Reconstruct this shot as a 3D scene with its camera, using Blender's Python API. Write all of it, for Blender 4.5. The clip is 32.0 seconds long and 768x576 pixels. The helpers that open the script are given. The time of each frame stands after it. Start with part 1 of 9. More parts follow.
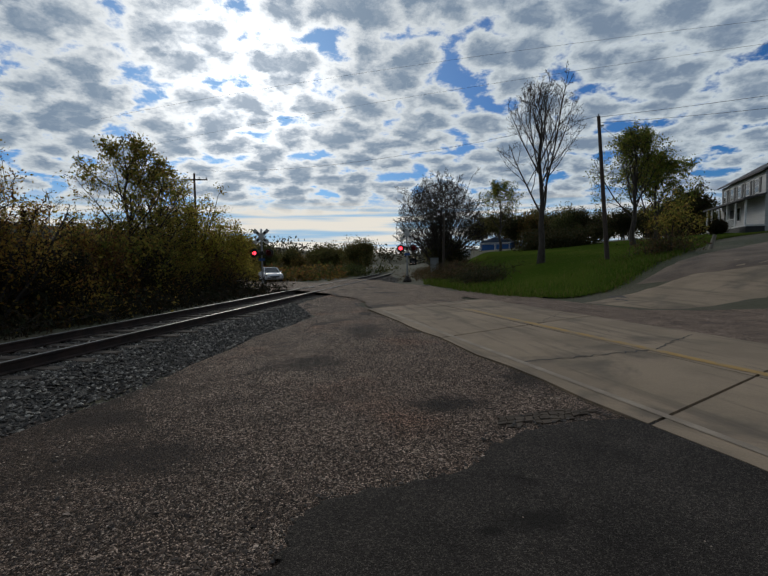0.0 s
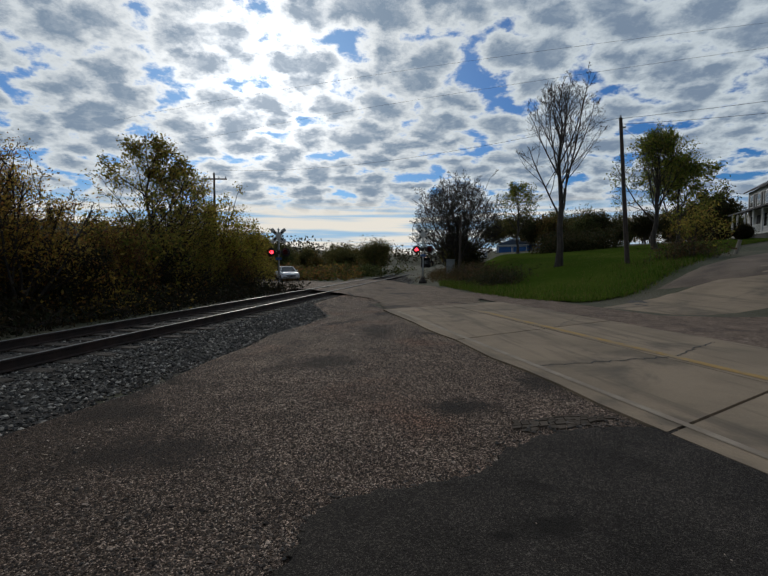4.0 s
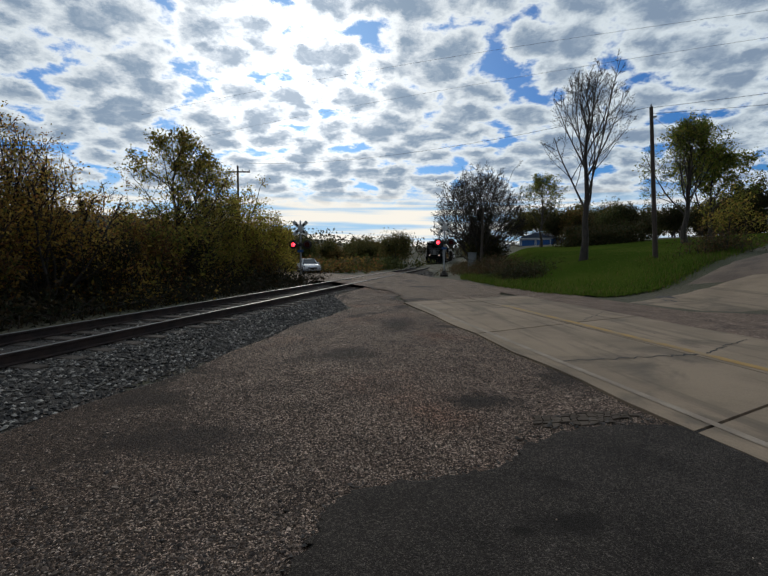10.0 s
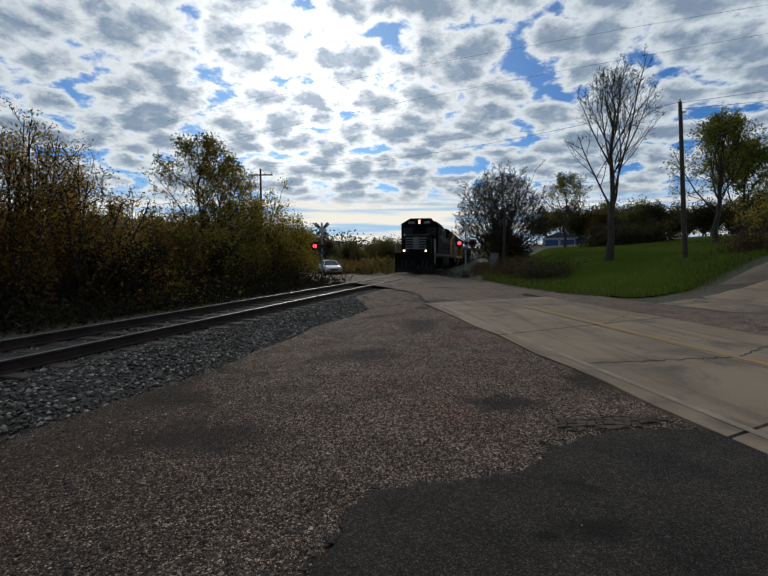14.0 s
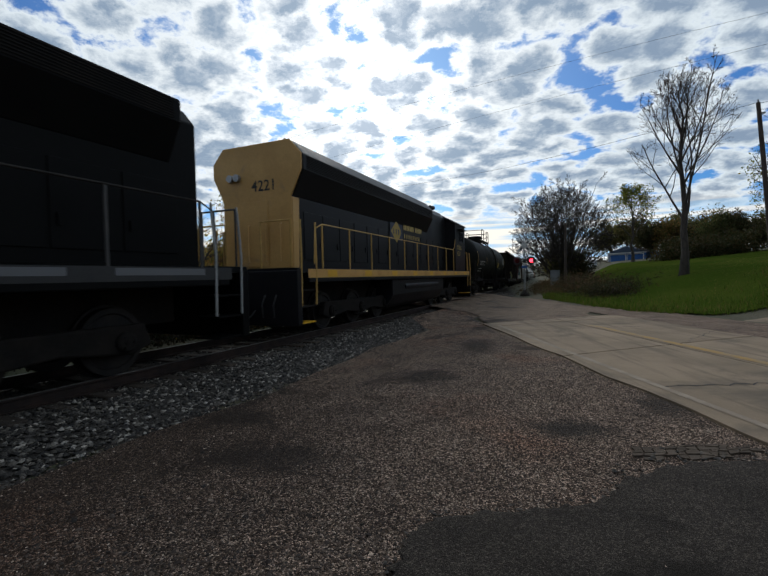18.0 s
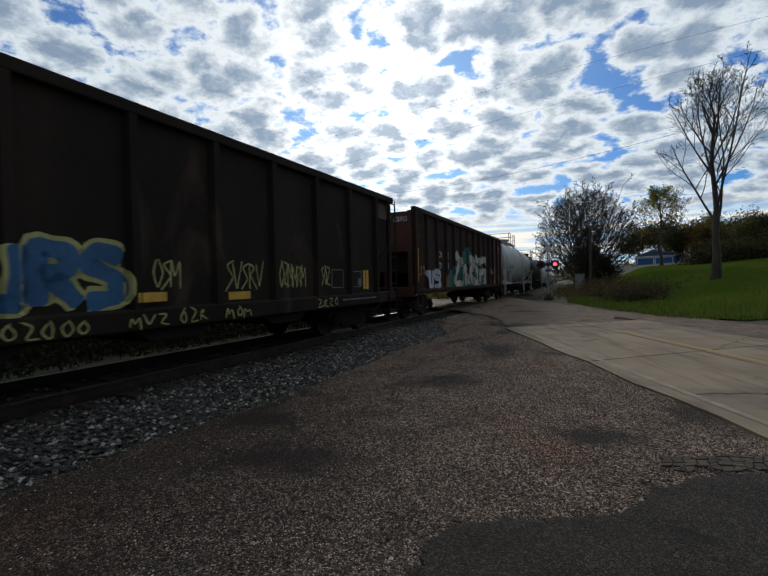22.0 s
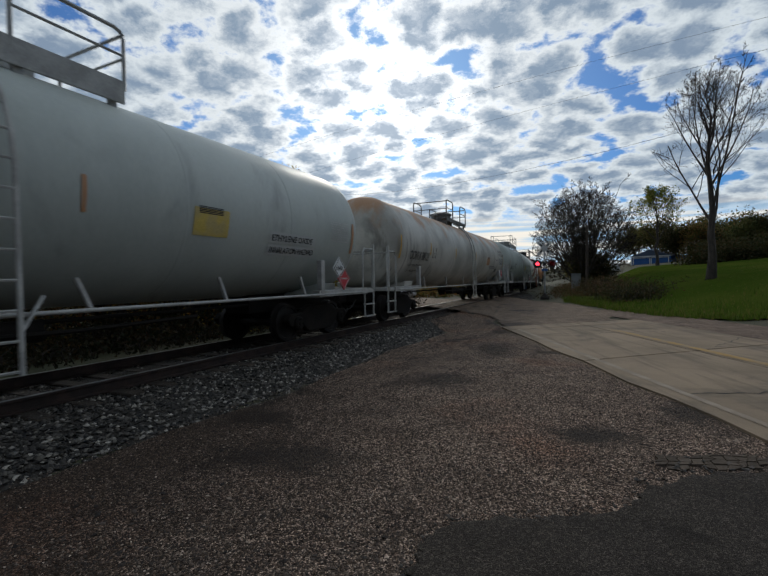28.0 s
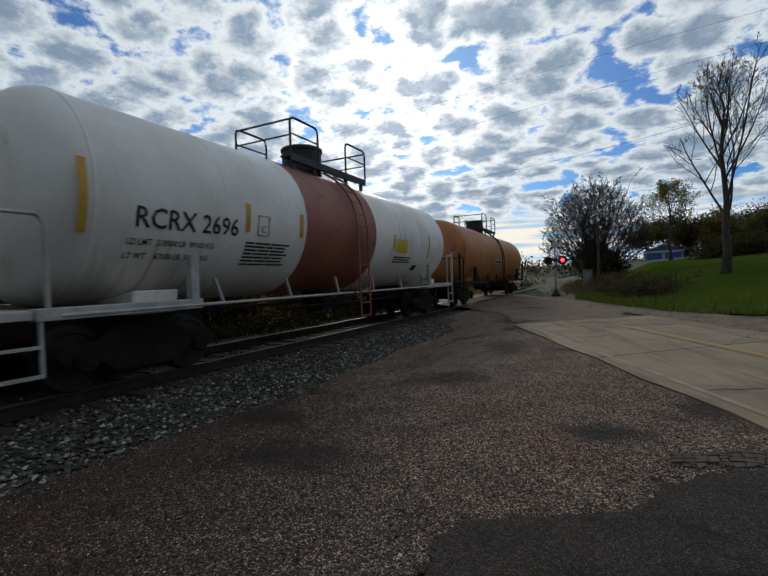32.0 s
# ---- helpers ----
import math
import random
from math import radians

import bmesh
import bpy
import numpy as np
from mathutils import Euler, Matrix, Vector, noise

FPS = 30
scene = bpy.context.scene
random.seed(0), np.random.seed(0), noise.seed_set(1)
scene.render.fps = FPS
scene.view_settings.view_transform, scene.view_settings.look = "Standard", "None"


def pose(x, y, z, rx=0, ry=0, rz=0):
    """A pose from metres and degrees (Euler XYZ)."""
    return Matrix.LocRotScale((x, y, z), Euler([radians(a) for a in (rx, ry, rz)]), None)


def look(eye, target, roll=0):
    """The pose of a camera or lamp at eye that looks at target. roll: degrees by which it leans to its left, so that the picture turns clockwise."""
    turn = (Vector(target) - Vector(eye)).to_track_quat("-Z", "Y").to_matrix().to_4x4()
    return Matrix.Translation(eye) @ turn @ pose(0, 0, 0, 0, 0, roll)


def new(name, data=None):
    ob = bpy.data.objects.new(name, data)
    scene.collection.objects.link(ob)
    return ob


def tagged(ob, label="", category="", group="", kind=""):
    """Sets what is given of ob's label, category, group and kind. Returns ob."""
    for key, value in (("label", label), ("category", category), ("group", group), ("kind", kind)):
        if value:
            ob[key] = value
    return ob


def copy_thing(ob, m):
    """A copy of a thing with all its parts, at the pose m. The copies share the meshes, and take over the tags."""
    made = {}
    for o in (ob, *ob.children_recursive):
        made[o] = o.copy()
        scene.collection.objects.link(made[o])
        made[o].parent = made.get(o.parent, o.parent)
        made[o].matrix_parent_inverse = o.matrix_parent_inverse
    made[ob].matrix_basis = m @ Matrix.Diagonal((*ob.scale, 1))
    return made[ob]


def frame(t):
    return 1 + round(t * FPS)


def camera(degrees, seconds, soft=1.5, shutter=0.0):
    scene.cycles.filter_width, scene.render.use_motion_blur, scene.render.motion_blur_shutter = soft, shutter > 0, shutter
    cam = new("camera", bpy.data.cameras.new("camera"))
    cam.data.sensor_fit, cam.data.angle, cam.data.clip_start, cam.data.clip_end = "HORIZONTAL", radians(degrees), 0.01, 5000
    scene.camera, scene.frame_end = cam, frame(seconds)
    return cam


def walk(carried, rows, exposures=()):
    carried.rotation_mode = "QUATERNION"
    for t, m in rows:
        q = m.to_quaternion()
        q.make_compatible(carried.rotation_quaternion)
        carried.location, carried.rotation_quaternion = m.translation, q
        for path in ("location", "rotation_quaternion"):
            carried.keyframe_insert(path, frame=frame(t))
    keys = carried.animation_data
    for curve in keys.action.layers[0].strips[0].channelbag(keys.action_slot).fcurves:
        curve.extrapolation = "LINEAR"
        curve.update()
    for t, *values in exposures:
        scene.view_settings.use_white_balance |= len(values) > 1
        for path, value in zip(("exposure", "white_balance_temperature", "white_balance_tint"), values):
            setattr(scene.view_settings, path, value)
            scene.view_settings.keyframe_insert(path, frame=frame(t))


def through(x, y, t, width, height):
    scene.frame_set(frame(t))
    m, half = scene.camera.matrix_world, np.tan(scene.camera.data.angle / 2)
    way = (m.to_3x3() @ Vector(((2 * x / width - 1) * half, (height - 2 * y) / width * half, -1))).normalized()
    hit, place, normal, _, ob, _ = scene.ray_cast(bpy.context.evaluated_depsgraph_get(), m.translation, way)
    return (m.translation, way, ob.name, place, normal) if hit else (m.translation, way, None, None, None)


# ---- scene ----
H = 1.51                       # height of the lens above the lot
cam = camera(82.13, 32.0, shutter=0.1)
# seconds and the camera's three angles; it stands on one spot and pans
PATH = [
    (0, 86.50, 0.81, -4.13), (0.5, 86.29, 0.70, -3.85), (1, 86.09, 0.49, -3.33), (1.5, 86.29, 0.14, -2.87), (2, 86.49, -0.35, -2.61),
    (2.5, 86.63, -0.51, -2.43), (3, 86.68, -0.36, -2.36), (3.5, 86.66, -0.14, -2.28), (5.5, 86.44, -0.08, -1.40), (6, 86.48, -0.16, -1.30),
    (6.5, 86.53, -0.24, -1.28), (7, 86.48, -0.27, -1.25), (7.5, 86.42, -0.47, -1.06), (8, 86.37, -0.66, -0.75), (8.5, 86.20, -0.68, -0.31),
    (9, 86.00, -0.50, 0.00), (9.5, 85.79, -0.38, 0.31), (10, 85.66, -0.33, 0.63), (10.5, 85.45, -0.22, 0.97), (11, 85.25, -0.31, 1.48),
    (11.5, 85.18, -0.23, 1.93), (12, 85.23, -0.15, 2.20), (12.5, 85.36, -0.05, 2.38), (13, 85.47, 0.09, 2.63), (13.5, 85.57, 0.09, 3.01),
    (14, 85.79, -0.01, 3.34), (14.5, 86.16, -0.08, 3.67), (16.5, 87.23, 0.54, 7.11), (17, 87.47, 0.99, 8.39), (17.5, 87.92, 1.22, 9.36),
    (18, 88.60, 1.43, 10.55), (18.5, 89.05, 1.60, 11.43), (19, 89.31, 1.45, 12.17), (19.5, 89.36, 1.15, 12.58), (20, 89.32, 0.90, 12.75),
    (20.5, 89.23, 0.93, 12.87), (21, 89.17, 1.10, 13.11), (21.5, 89.05, 1.12, 13.28), (22, 89.10, 1.28, 13.29), (22.5, 89.17, 1.42, 13.08),
    (23, 89.01, 1.20, 12.95), (23.5, 88.95, 1.06, 12.83), (24, 88.93, 1.01, 12.83), (24.5, 89.01, 1.04, 12.96), (25, 89.10, 1.08, 12.97),
    (25.5, 89.01, 1.16, 12.94), (27.5, 88.91, 1.05, 12.93), (28, 88.92, 1.02, 12.90), (28.5, 89.03, 1.14, 12.93), (29, 89.00, 1.17, 13.06),
    (29.5, 88.97, 1.14, 13.19), (30, 89.07, 1.17, 13.26), (30.5, 89.05, 1.10, 13.48), (31, 89.02, 1.18, 13.76), (31.5, 88.93, 1.46, 13.94),
    (32, 88.81, 1.80, 14.14),
]
EXPOSE = [(0, -0.08), (3, -0.08), (6, 0.0), (9, 0.15), (11, 0.22), (13, 0.14), (14, 0.12), (16.5, 0.16), (17, 0.28), (19, 0.36), (22, 0.28), (25, 0.18), (28, 0.16), (30, 0.16), (32, 0.18)]
walk(cam, [(t, pose(0, 0, H, a, b, c)) for t, a, b, c in PATH], EXPOSE)

# ---- light ----
SUN_AZ, SUN_EL = radians(-12.9), radians(22.0)      # azimuth from +y towards +x
SUN = Vector((math.sin(SUN_AZ) * math.cos(SUN_EL), math.cos(SUN_AZ) * math.cos(SUN_EL), math.sin(SUN_EL)))


def link(nt, a, b):
    nt.links.new(a, b)


def vmath(nt, op, a=None, b=None):
    n = nt.nodes.new("ShaderNodeVectorMath")
    n.operation = op
    for i, v in enumerate((a, b)):
        if v is None:
            continue
        if isinstance(v, (tuple, list, Vector)):
            n.inputs[i].default_value = v
        else:
            link(nt, v, n.inputs[i])
    return n


def fmath(nt, op, a=None, b=None, c=None, clamp=False):
    n = nt.nodes.new("ShaderNodeMath")
    n.operation, n.use_clamp = op, clamp
    for i, v in enumerate((a, b, c)):
        if v is None:
            continue
        if isinstance(v, (int, float)):
            n.inputs[i].default_value = v
        else:
            link(nt, v, n.inputs[i])
    return n.outputs[0]


def mixc(nt, fac, a, b, blend="MIX"):
    n = nt.nodes.new("ShaderNodeMix")
    n.data_type, n.blend_type = "RGBA", blend
    for sock, v in ((n.inputs[0], fac), (n.inputs[6], a), (n.inputs[7], b)):
        if isinstance(v, (int, float)):
            sock.default_value = v
        elif isinstance(v, (tuple, list)):
            sock.default_value = (*v[:3], 1)
        else:
            link(nt, v, sock)
    return n.outputs[2]


def ramp(nt, fac, lo, hi, smooth=True):
    n = nt.nodes.new("ShaderNodeMapRange")
    n.interpolation_type = "SMOOTHSTEP" if smooth else "LINEAR"
    n.inputs[1].default_value, n.inputs[2].default_value = lo, hi
    link(nt, fac, n.inputs[0])
    return n.outputs[0]


def tnoise(nt, vec, scale, detail=5, rough=0.55, dist=0.0):
    n = nt.nodes.new("ShaderNodeTexNoise")
    n.inputs["Scale"].default_value, n.inputs["Detail"].default_value = scale, detail
    n.inputs["Roughness"].default_value, n.inputs["Distortion"].default_value = rough, dist
    if vec is not None:
        link(nt, vec, n.inputs["Vector"])
    return n


def make_world():
    w = bpy.data.worlds.new("sky")
    scene.world = w
    w.use_nodes = True
    nt = w.node_tree
    nt.nodes.clear()
    out, bg = nt.nodes.new("ShaderNodeOutputWorld"), nt.nodes.new("ShaderNodeBackground")
    sky = nt.nodes.new("ShaderNodeTexSky")
    sky.sky_type, sky.sun_disc = "NISHITA", False
    sky.sun_elevation, sky.sun_rotation = SUN_EL, SUN_AZ
    sky.air_density, sky.dust_density, sky.ozone_density = 1.0, 0.4, 2.0
    tc = nt.nodes.new("ShaderNodeTexCoord")
    way = vmath(nt, "NORMALIZE", tc.outputs["Generated"]).outputs[0]
    sep = nt.nodes.new("ShaderNodeSeparateXYZ")
    link(nt, way, sep.inputs[0])
    up = fmath(nt, "MAXIMUM", sep.outputs[2], 0.0)
    den = fmath(nt, "ADD", up, 0.26)
    comb = nt.nodes.new("ShaderNodeCombineXYZ")
    link(nt, fmath(nt, "DIVIDE", sep.outputs[0], den), comb.inputs[0])
    link(nt, fmath(nt, "DIVIDE", sep.outputs[1], den), comb.inputs[1])
    flat = comb.outputs[0]
    big = tnoise(nt, flat, 1.7, 2, 0.5).outputs[0]
    mid = tnoise(nt, flat, 4.0, 3, 0.5, 0.1).outputs[0]
    fine = tnoise(nt, flat, 11.0, 9, 0.68, 0.15).outputs[0]
    # rows of puffs: soft cells, thick in the middle and thin at the rim
    warp = vmath(nt, "SCALE", vmath(nt, "SUBTRACT", tnoise(nt, flat, 6.0, 6, 0.62).outputs["Color"], (0.5, 0.5, 0.5)).outputs[0])
    warp.inputs["Scale"].default_value = 0.20
    bent = vmath(nt, "ADD", flat, warp.outputs[0]).outputs[0]
    cells = nt.nodes.new("ShaderNodeTexVoronoi")
    cells.voronoi_dimensions, cells.feature = "2D", "SMOOTH_F1"
    cells.inputs["Scale"].default_value, cells.inputs["Smoothness"].default_value = 6.6, 0.25
    link(nt, vmath(nt, "MULTIPLY", bent, (0.95, 1.05, 1)).outputs[0], cells.inputs["Vector"])
    dens = fmath(nt, "MULTIPLY_ADD", cells.outputs["Distance"], -0.42, 0.125)
    dens = fmath(nt, "ADD", dens, fmath(nt, "MULTIPLY", mid, 0.36))
    dens = fmath(nt, "ADD", dens, fmath(nt, "MULTIPLY", fine, 0.50))
    dens = fmath(nt, "ADD", dens, fmath(nt, "MULTIPLY", big, 0.24))
    glow_dot = fmath(nt, "MAXIMUM", vmath(nt, "DOT_PRODUCT", way, tuple(SUN)).outputs["Value"], 0.0)
    wide = fmath(nt, "POWER", glow_dot, 10.0)
    tight = fmath(nt, "POWER", glow_dot, 75.0)
    dens = fmath(nt, "ADD", dens, fmath(nt, "MULTIPLY", wide, 0.03))
    cover = ramp(nt, dens, 0.335, 0.455)
    body = ramp(nt, dens, 0.40, 0.645)
    curl = tnoise(nt, bent, 17.0, 6, 0.62).outputs[0]
    thick = fmath(nt, "MULTIPLY", body, fmath(nt, "MULTIPLY_ADD", curl, 1.1, 0.42), clamp=True)
    skyc = mixc(nt, 1.0, sky.outputs[0], (0.016, 0.039, 0.070), "MULTIPLY")
    skyc = mixc(nt, fmath(nt, "MULTIPLY", wide, 0.35), skyc, (0.50, 0.68, 0.95))
    thin_col = mixc(nt, wide, (0.585, 0.655, 0.70), (0.86, 0.885, 0.89))
    thick_col = mixc(nt, wide, (0.190, 0.257, 0.352), (0.245, 0.325, 0.425))
    cloud = mixc(nt, thick, thin_col, thick_col)
    flare = fmath(nt, "MULTIPLY", fmath(nt, "MULTIPLY", tight, 0.8), fmath(nt, "MULTIPLY_ADD", thick, -0.75, 1.0))
    lit = mixc(nt, 1.0, cloud, flare, "ADD")
    # backlit clouds: the sky away from the sun is duller
    facing = ramp(nt, vmath(nt, "DOT_PRODUCT", way, tuple(SUN)).outputs["Value"], -0.55, 0.35)
    lit = mixc(nt, 1.0, lit, fmath(nt, "MULTIPLY_ADD", facing, 0.5, 0.5), "MULTIPLY")
    col = mixc(nt, cover, skyc, lit)
    # clear, pale strip over the horizon with thin streaks, on the sun's side
    streak = tnoise(nt, vmath(nt, "MULTIPLY", way, (1.5, 1.5, 34)).outputs[0], 2.2, 4, 0.5).outputs[0]
    pale = mixc(nt, ramp(nt, streak, 0.36, 0.60), (0.34, 0.55, 0.76), (0.84, 0.80, 0.72))
    sunward = ramp(nt, vmath(nt, "DOT_PRODUCT", way, (math.sin(SUN_AZ), math.cos(SUN_AZ), 0)).outputs["Value"], 0.35, 0.9)
    low = fmath(nt, "MULTIPLY", ramp(nt, sep.outputs[2], 0.150, 0.095), fmath(nt, "MULTIPLY_ADD", sunward, 0.75, 0.25))
    col = mixc(nt, low, col, mixc(nt, sunward, (0.24, 0.30, 0.40), pale))
    col = mixc(nt, ramp(nt, sep.outputs[2], 0.0, -0.05), col, (0.05, 0.045, 0.04))
    link(nt, col, bg.inputs[0])
    bg.inputs[1].default_value = 1.0
    link(nt, bg.outputs[0], out.inputs[0])


make_world()
sun_lamp = new("sun", bpy.data.lights.new("sun", "SUN"))
sun_lamp.data.energy, sun_lamp.data.angle, sun_lamp.data.color = 0.7, radians(10), (1.0, 0.93, 0.82)
sun_lamp.matrix_world = look(SUN * 100, (0, 0, 0))
scene.view_settings.exposure = 0.0

# ---- materials ----


def mat(name, col, col2=None, rough=0.6, metal=0.0, s1=2.0, s2=35.0, bump=0.15, depth=0.01, spread=(0.35, 0.65), fine=0.35,
        stain=None, stain_s=0.7, stain_r=(0.55, 0.7), stretch=(1, 1, 1), vary=0.0, spec=0.5):
    """A procedural surface: two colours in large patches, fine grain, bump, an optional stain and variation from piece to piece."""
    m = bpy.data.materials.new(name)
    m.use_nodes = True
    nt = m.node_tree
    bsdf = nt.nodes["Principled BSDF"]
    tc = nt.nodes.new("ShaderNodeTexCoord")
    vec = vmath(nt, "MULTIPLY", tc.outputs["Object"], stretch).outputs[0]
    if vary:
        info = nt.nodes.new("ShaderNodeObjectInfo")
        shift = vmath(nt, "SCALE", (3.1, 1.7, 2.3))
        link(nt, fmath(nt, "MULTIPLY", info.outputs["Random"], 40.0), shift.inputs["Scale"])
        vec = vmath(nt, "ADD", vec, shift.outputs[0]).outputs[0]
    a, b = tnoise(nt, vec, s1, 5).outputs[0], tnoise(nt, vec, s2, 4, 0.65).outputs[0]
    c = mixc(nt, ramp(nt, a, *spread), col, col2 or tuple(v * 0.7 for v in col))
    g = fmath(nt, "MULTIPLY_ADD", b, 2 * fine, 1 - fine)
    c = mixc(nt, 1.0, c, g, "MULTIPLY")
    if vary:
        c = mixc(nt, 1.0, c, fmath(nt, "MULTIPLY_ADD", info.outputs["Random"], 2 * vary, 1 - vary), "MULTIPLY")
    if stain:
        d = tnoise(nt, vec, stain_s, 6, 0.6, 0.6).outputs[0]
        c = mixc(nt, ramp(nt, d, *stain_r), c, stain)
    link(nt, c, bsdf.inputs["Base Color"])
    bsdf.inputs["Metallic"].default_value = metal
    bsdf.inputs["Specular IOR Level"].default_value = spec
    r = fmath(nt, "MULTIPLY_ADD", a, 0.3, rough - 0.15, clamp=True)
    link(nt, r, bsdf.inputs["Roughness"])
    if bump:
        bn = nt.nodes.new("ShaderNodeBump")
        bn.inputs["Strength"].default_value, bn.inputs["Distance"].default_value = bump, depth
        link(nt, b, bn.inputs["Height"])
        link(nt, bn.outputs[0], bsdf.inputs["Normal"])
    return m


def leafmat(name, cols, through=0.35):
    """Leaves: a colour for each leaf out of a few, some light passing through."""
    m = bpy.data.materials.new(name)
    m.use_nodes = True
    nt = m.node_tree
    bsdf = nt.nodes["Principled BSDF"]
    geo = nt.nodes.new("ShaderNodeNewGeometry")
    cr = nt.nodes.new("ShaderNodeValToRGB")
    cr.color_ramp.interpolation = "CONSTANT"
    while len(cr.color_ramp.elements) < len(cols):
        cr.color_ramp.elements.new(0.5)
    for i, c in enumerate(cols):
        cr.color_ramp.elements[i].position, cr.color_ramp.elements[i].color = i / len(cols), (*c, 1)
    link(nt, geo.outputs["Random Per Island"], cr.inputs[0])
    link(nt, cr.outputs[0], bsdf.inputs["Base Color"])
    bsdf.inputs["Roughness"].default_value, bsdf.inputs["Specular IOR Level"].default_value = 0.7, 0.12
    tr, mix = nt.nodes.new("ShaderNodeBsdfTranslucent"), nt.nodes.new("ShaderNodeMixShader")
    link(nt, cr.outputs[0], tr.inputs[0])
    mix.inputs[0].default_value = through
    link(nt, bsdf.outputs[0], mix.inputs[1])
    link(nt, tr.outputs[0], mix.inputs[2])
    link(nt, mix.outputs[0], nt.nodes["Material Output"].inputs[0])
    return m


def stonemat(name, cols, rough=0.8, mottle=0.0):
    """Loose stones: every stone takes its own grey."""
    m = bpy.data.materials.new(name)
    m.use_nodes = True
    nt = m.node_tree
    bsdf = nt.nodes["Principled BSDF"]
    geo = nt.nodes.new("ShaderNodeNewGeometry")
    cr = nt.nodes.new("ShaderNodeValToRGB")
    while len(cr.color_ramp.elements) < len(cols):
        cr.color_ramp.elements.new(0.5)
    for i, c in enumerate(cols):
        cr.color_ramp.elements[i].position, cr.color_ramp.elements[i].color = i / (len(cols) - 1), (*c, 1)
    link(nt, geo.outputs["Random Per Island"], cr.inputs[0])
    tc = nt.nodes.new("ShaderNodeTexCoord")
    b = tnoise(nt, tc.outputs["Object"], 60, 3).outputs[0]
    c = mixc(nt, 1.0, cr.outputs[0], fmath(nt, "MULTIPLY_ADD", b, 0.7, 0.65), "MULTIPLY")
    if mottle:
        # damp and soil-stained areas
        c = mixc(nt, fmath(nt, "MULTIPLY", ramp(nt, tnoise(nt, tc.outputs["Object"], 1.5, 6, 0.62, 0.5).outputs[0], 0.44, 0.66), mottle), c, mixc(nt, 1.0, c, (0.42, 0.34, 0.30), "MULTIPLY"))
    link(nt, c, bsdf.inputs["Base Color"])
    bsdf.inputs["Roughness"].default_value = rough
    return m


def glowmat(name, col, power):
    m = bpy.data.materials.new(name)
    m.use_nodes = True
    b = m.node_tree.nodes["Principled BSDF"]
    b.inputs["Base Color"].default_value = (*col, 1)
    b.inputs["Emission Color"].default_value, b.inputs["Emission Strength"].default_value = (*col, 1), power
    return m


def plain(name, col, rough=0.5, metal=0.0, trans=0.0):
    m = bpy.data.materials.new(name)
    m.use_nodes = True
    b = m.node_tree.nodes["Principled BSDF"]
    b.inputs["Base Color"].default_value, b.inputs["Roughness"].default_value = (*col, 1), rough
    b.inputs["Metallic"].default_value, b.inputs["Transmission Weight"].default_value = metal, trans
    return m




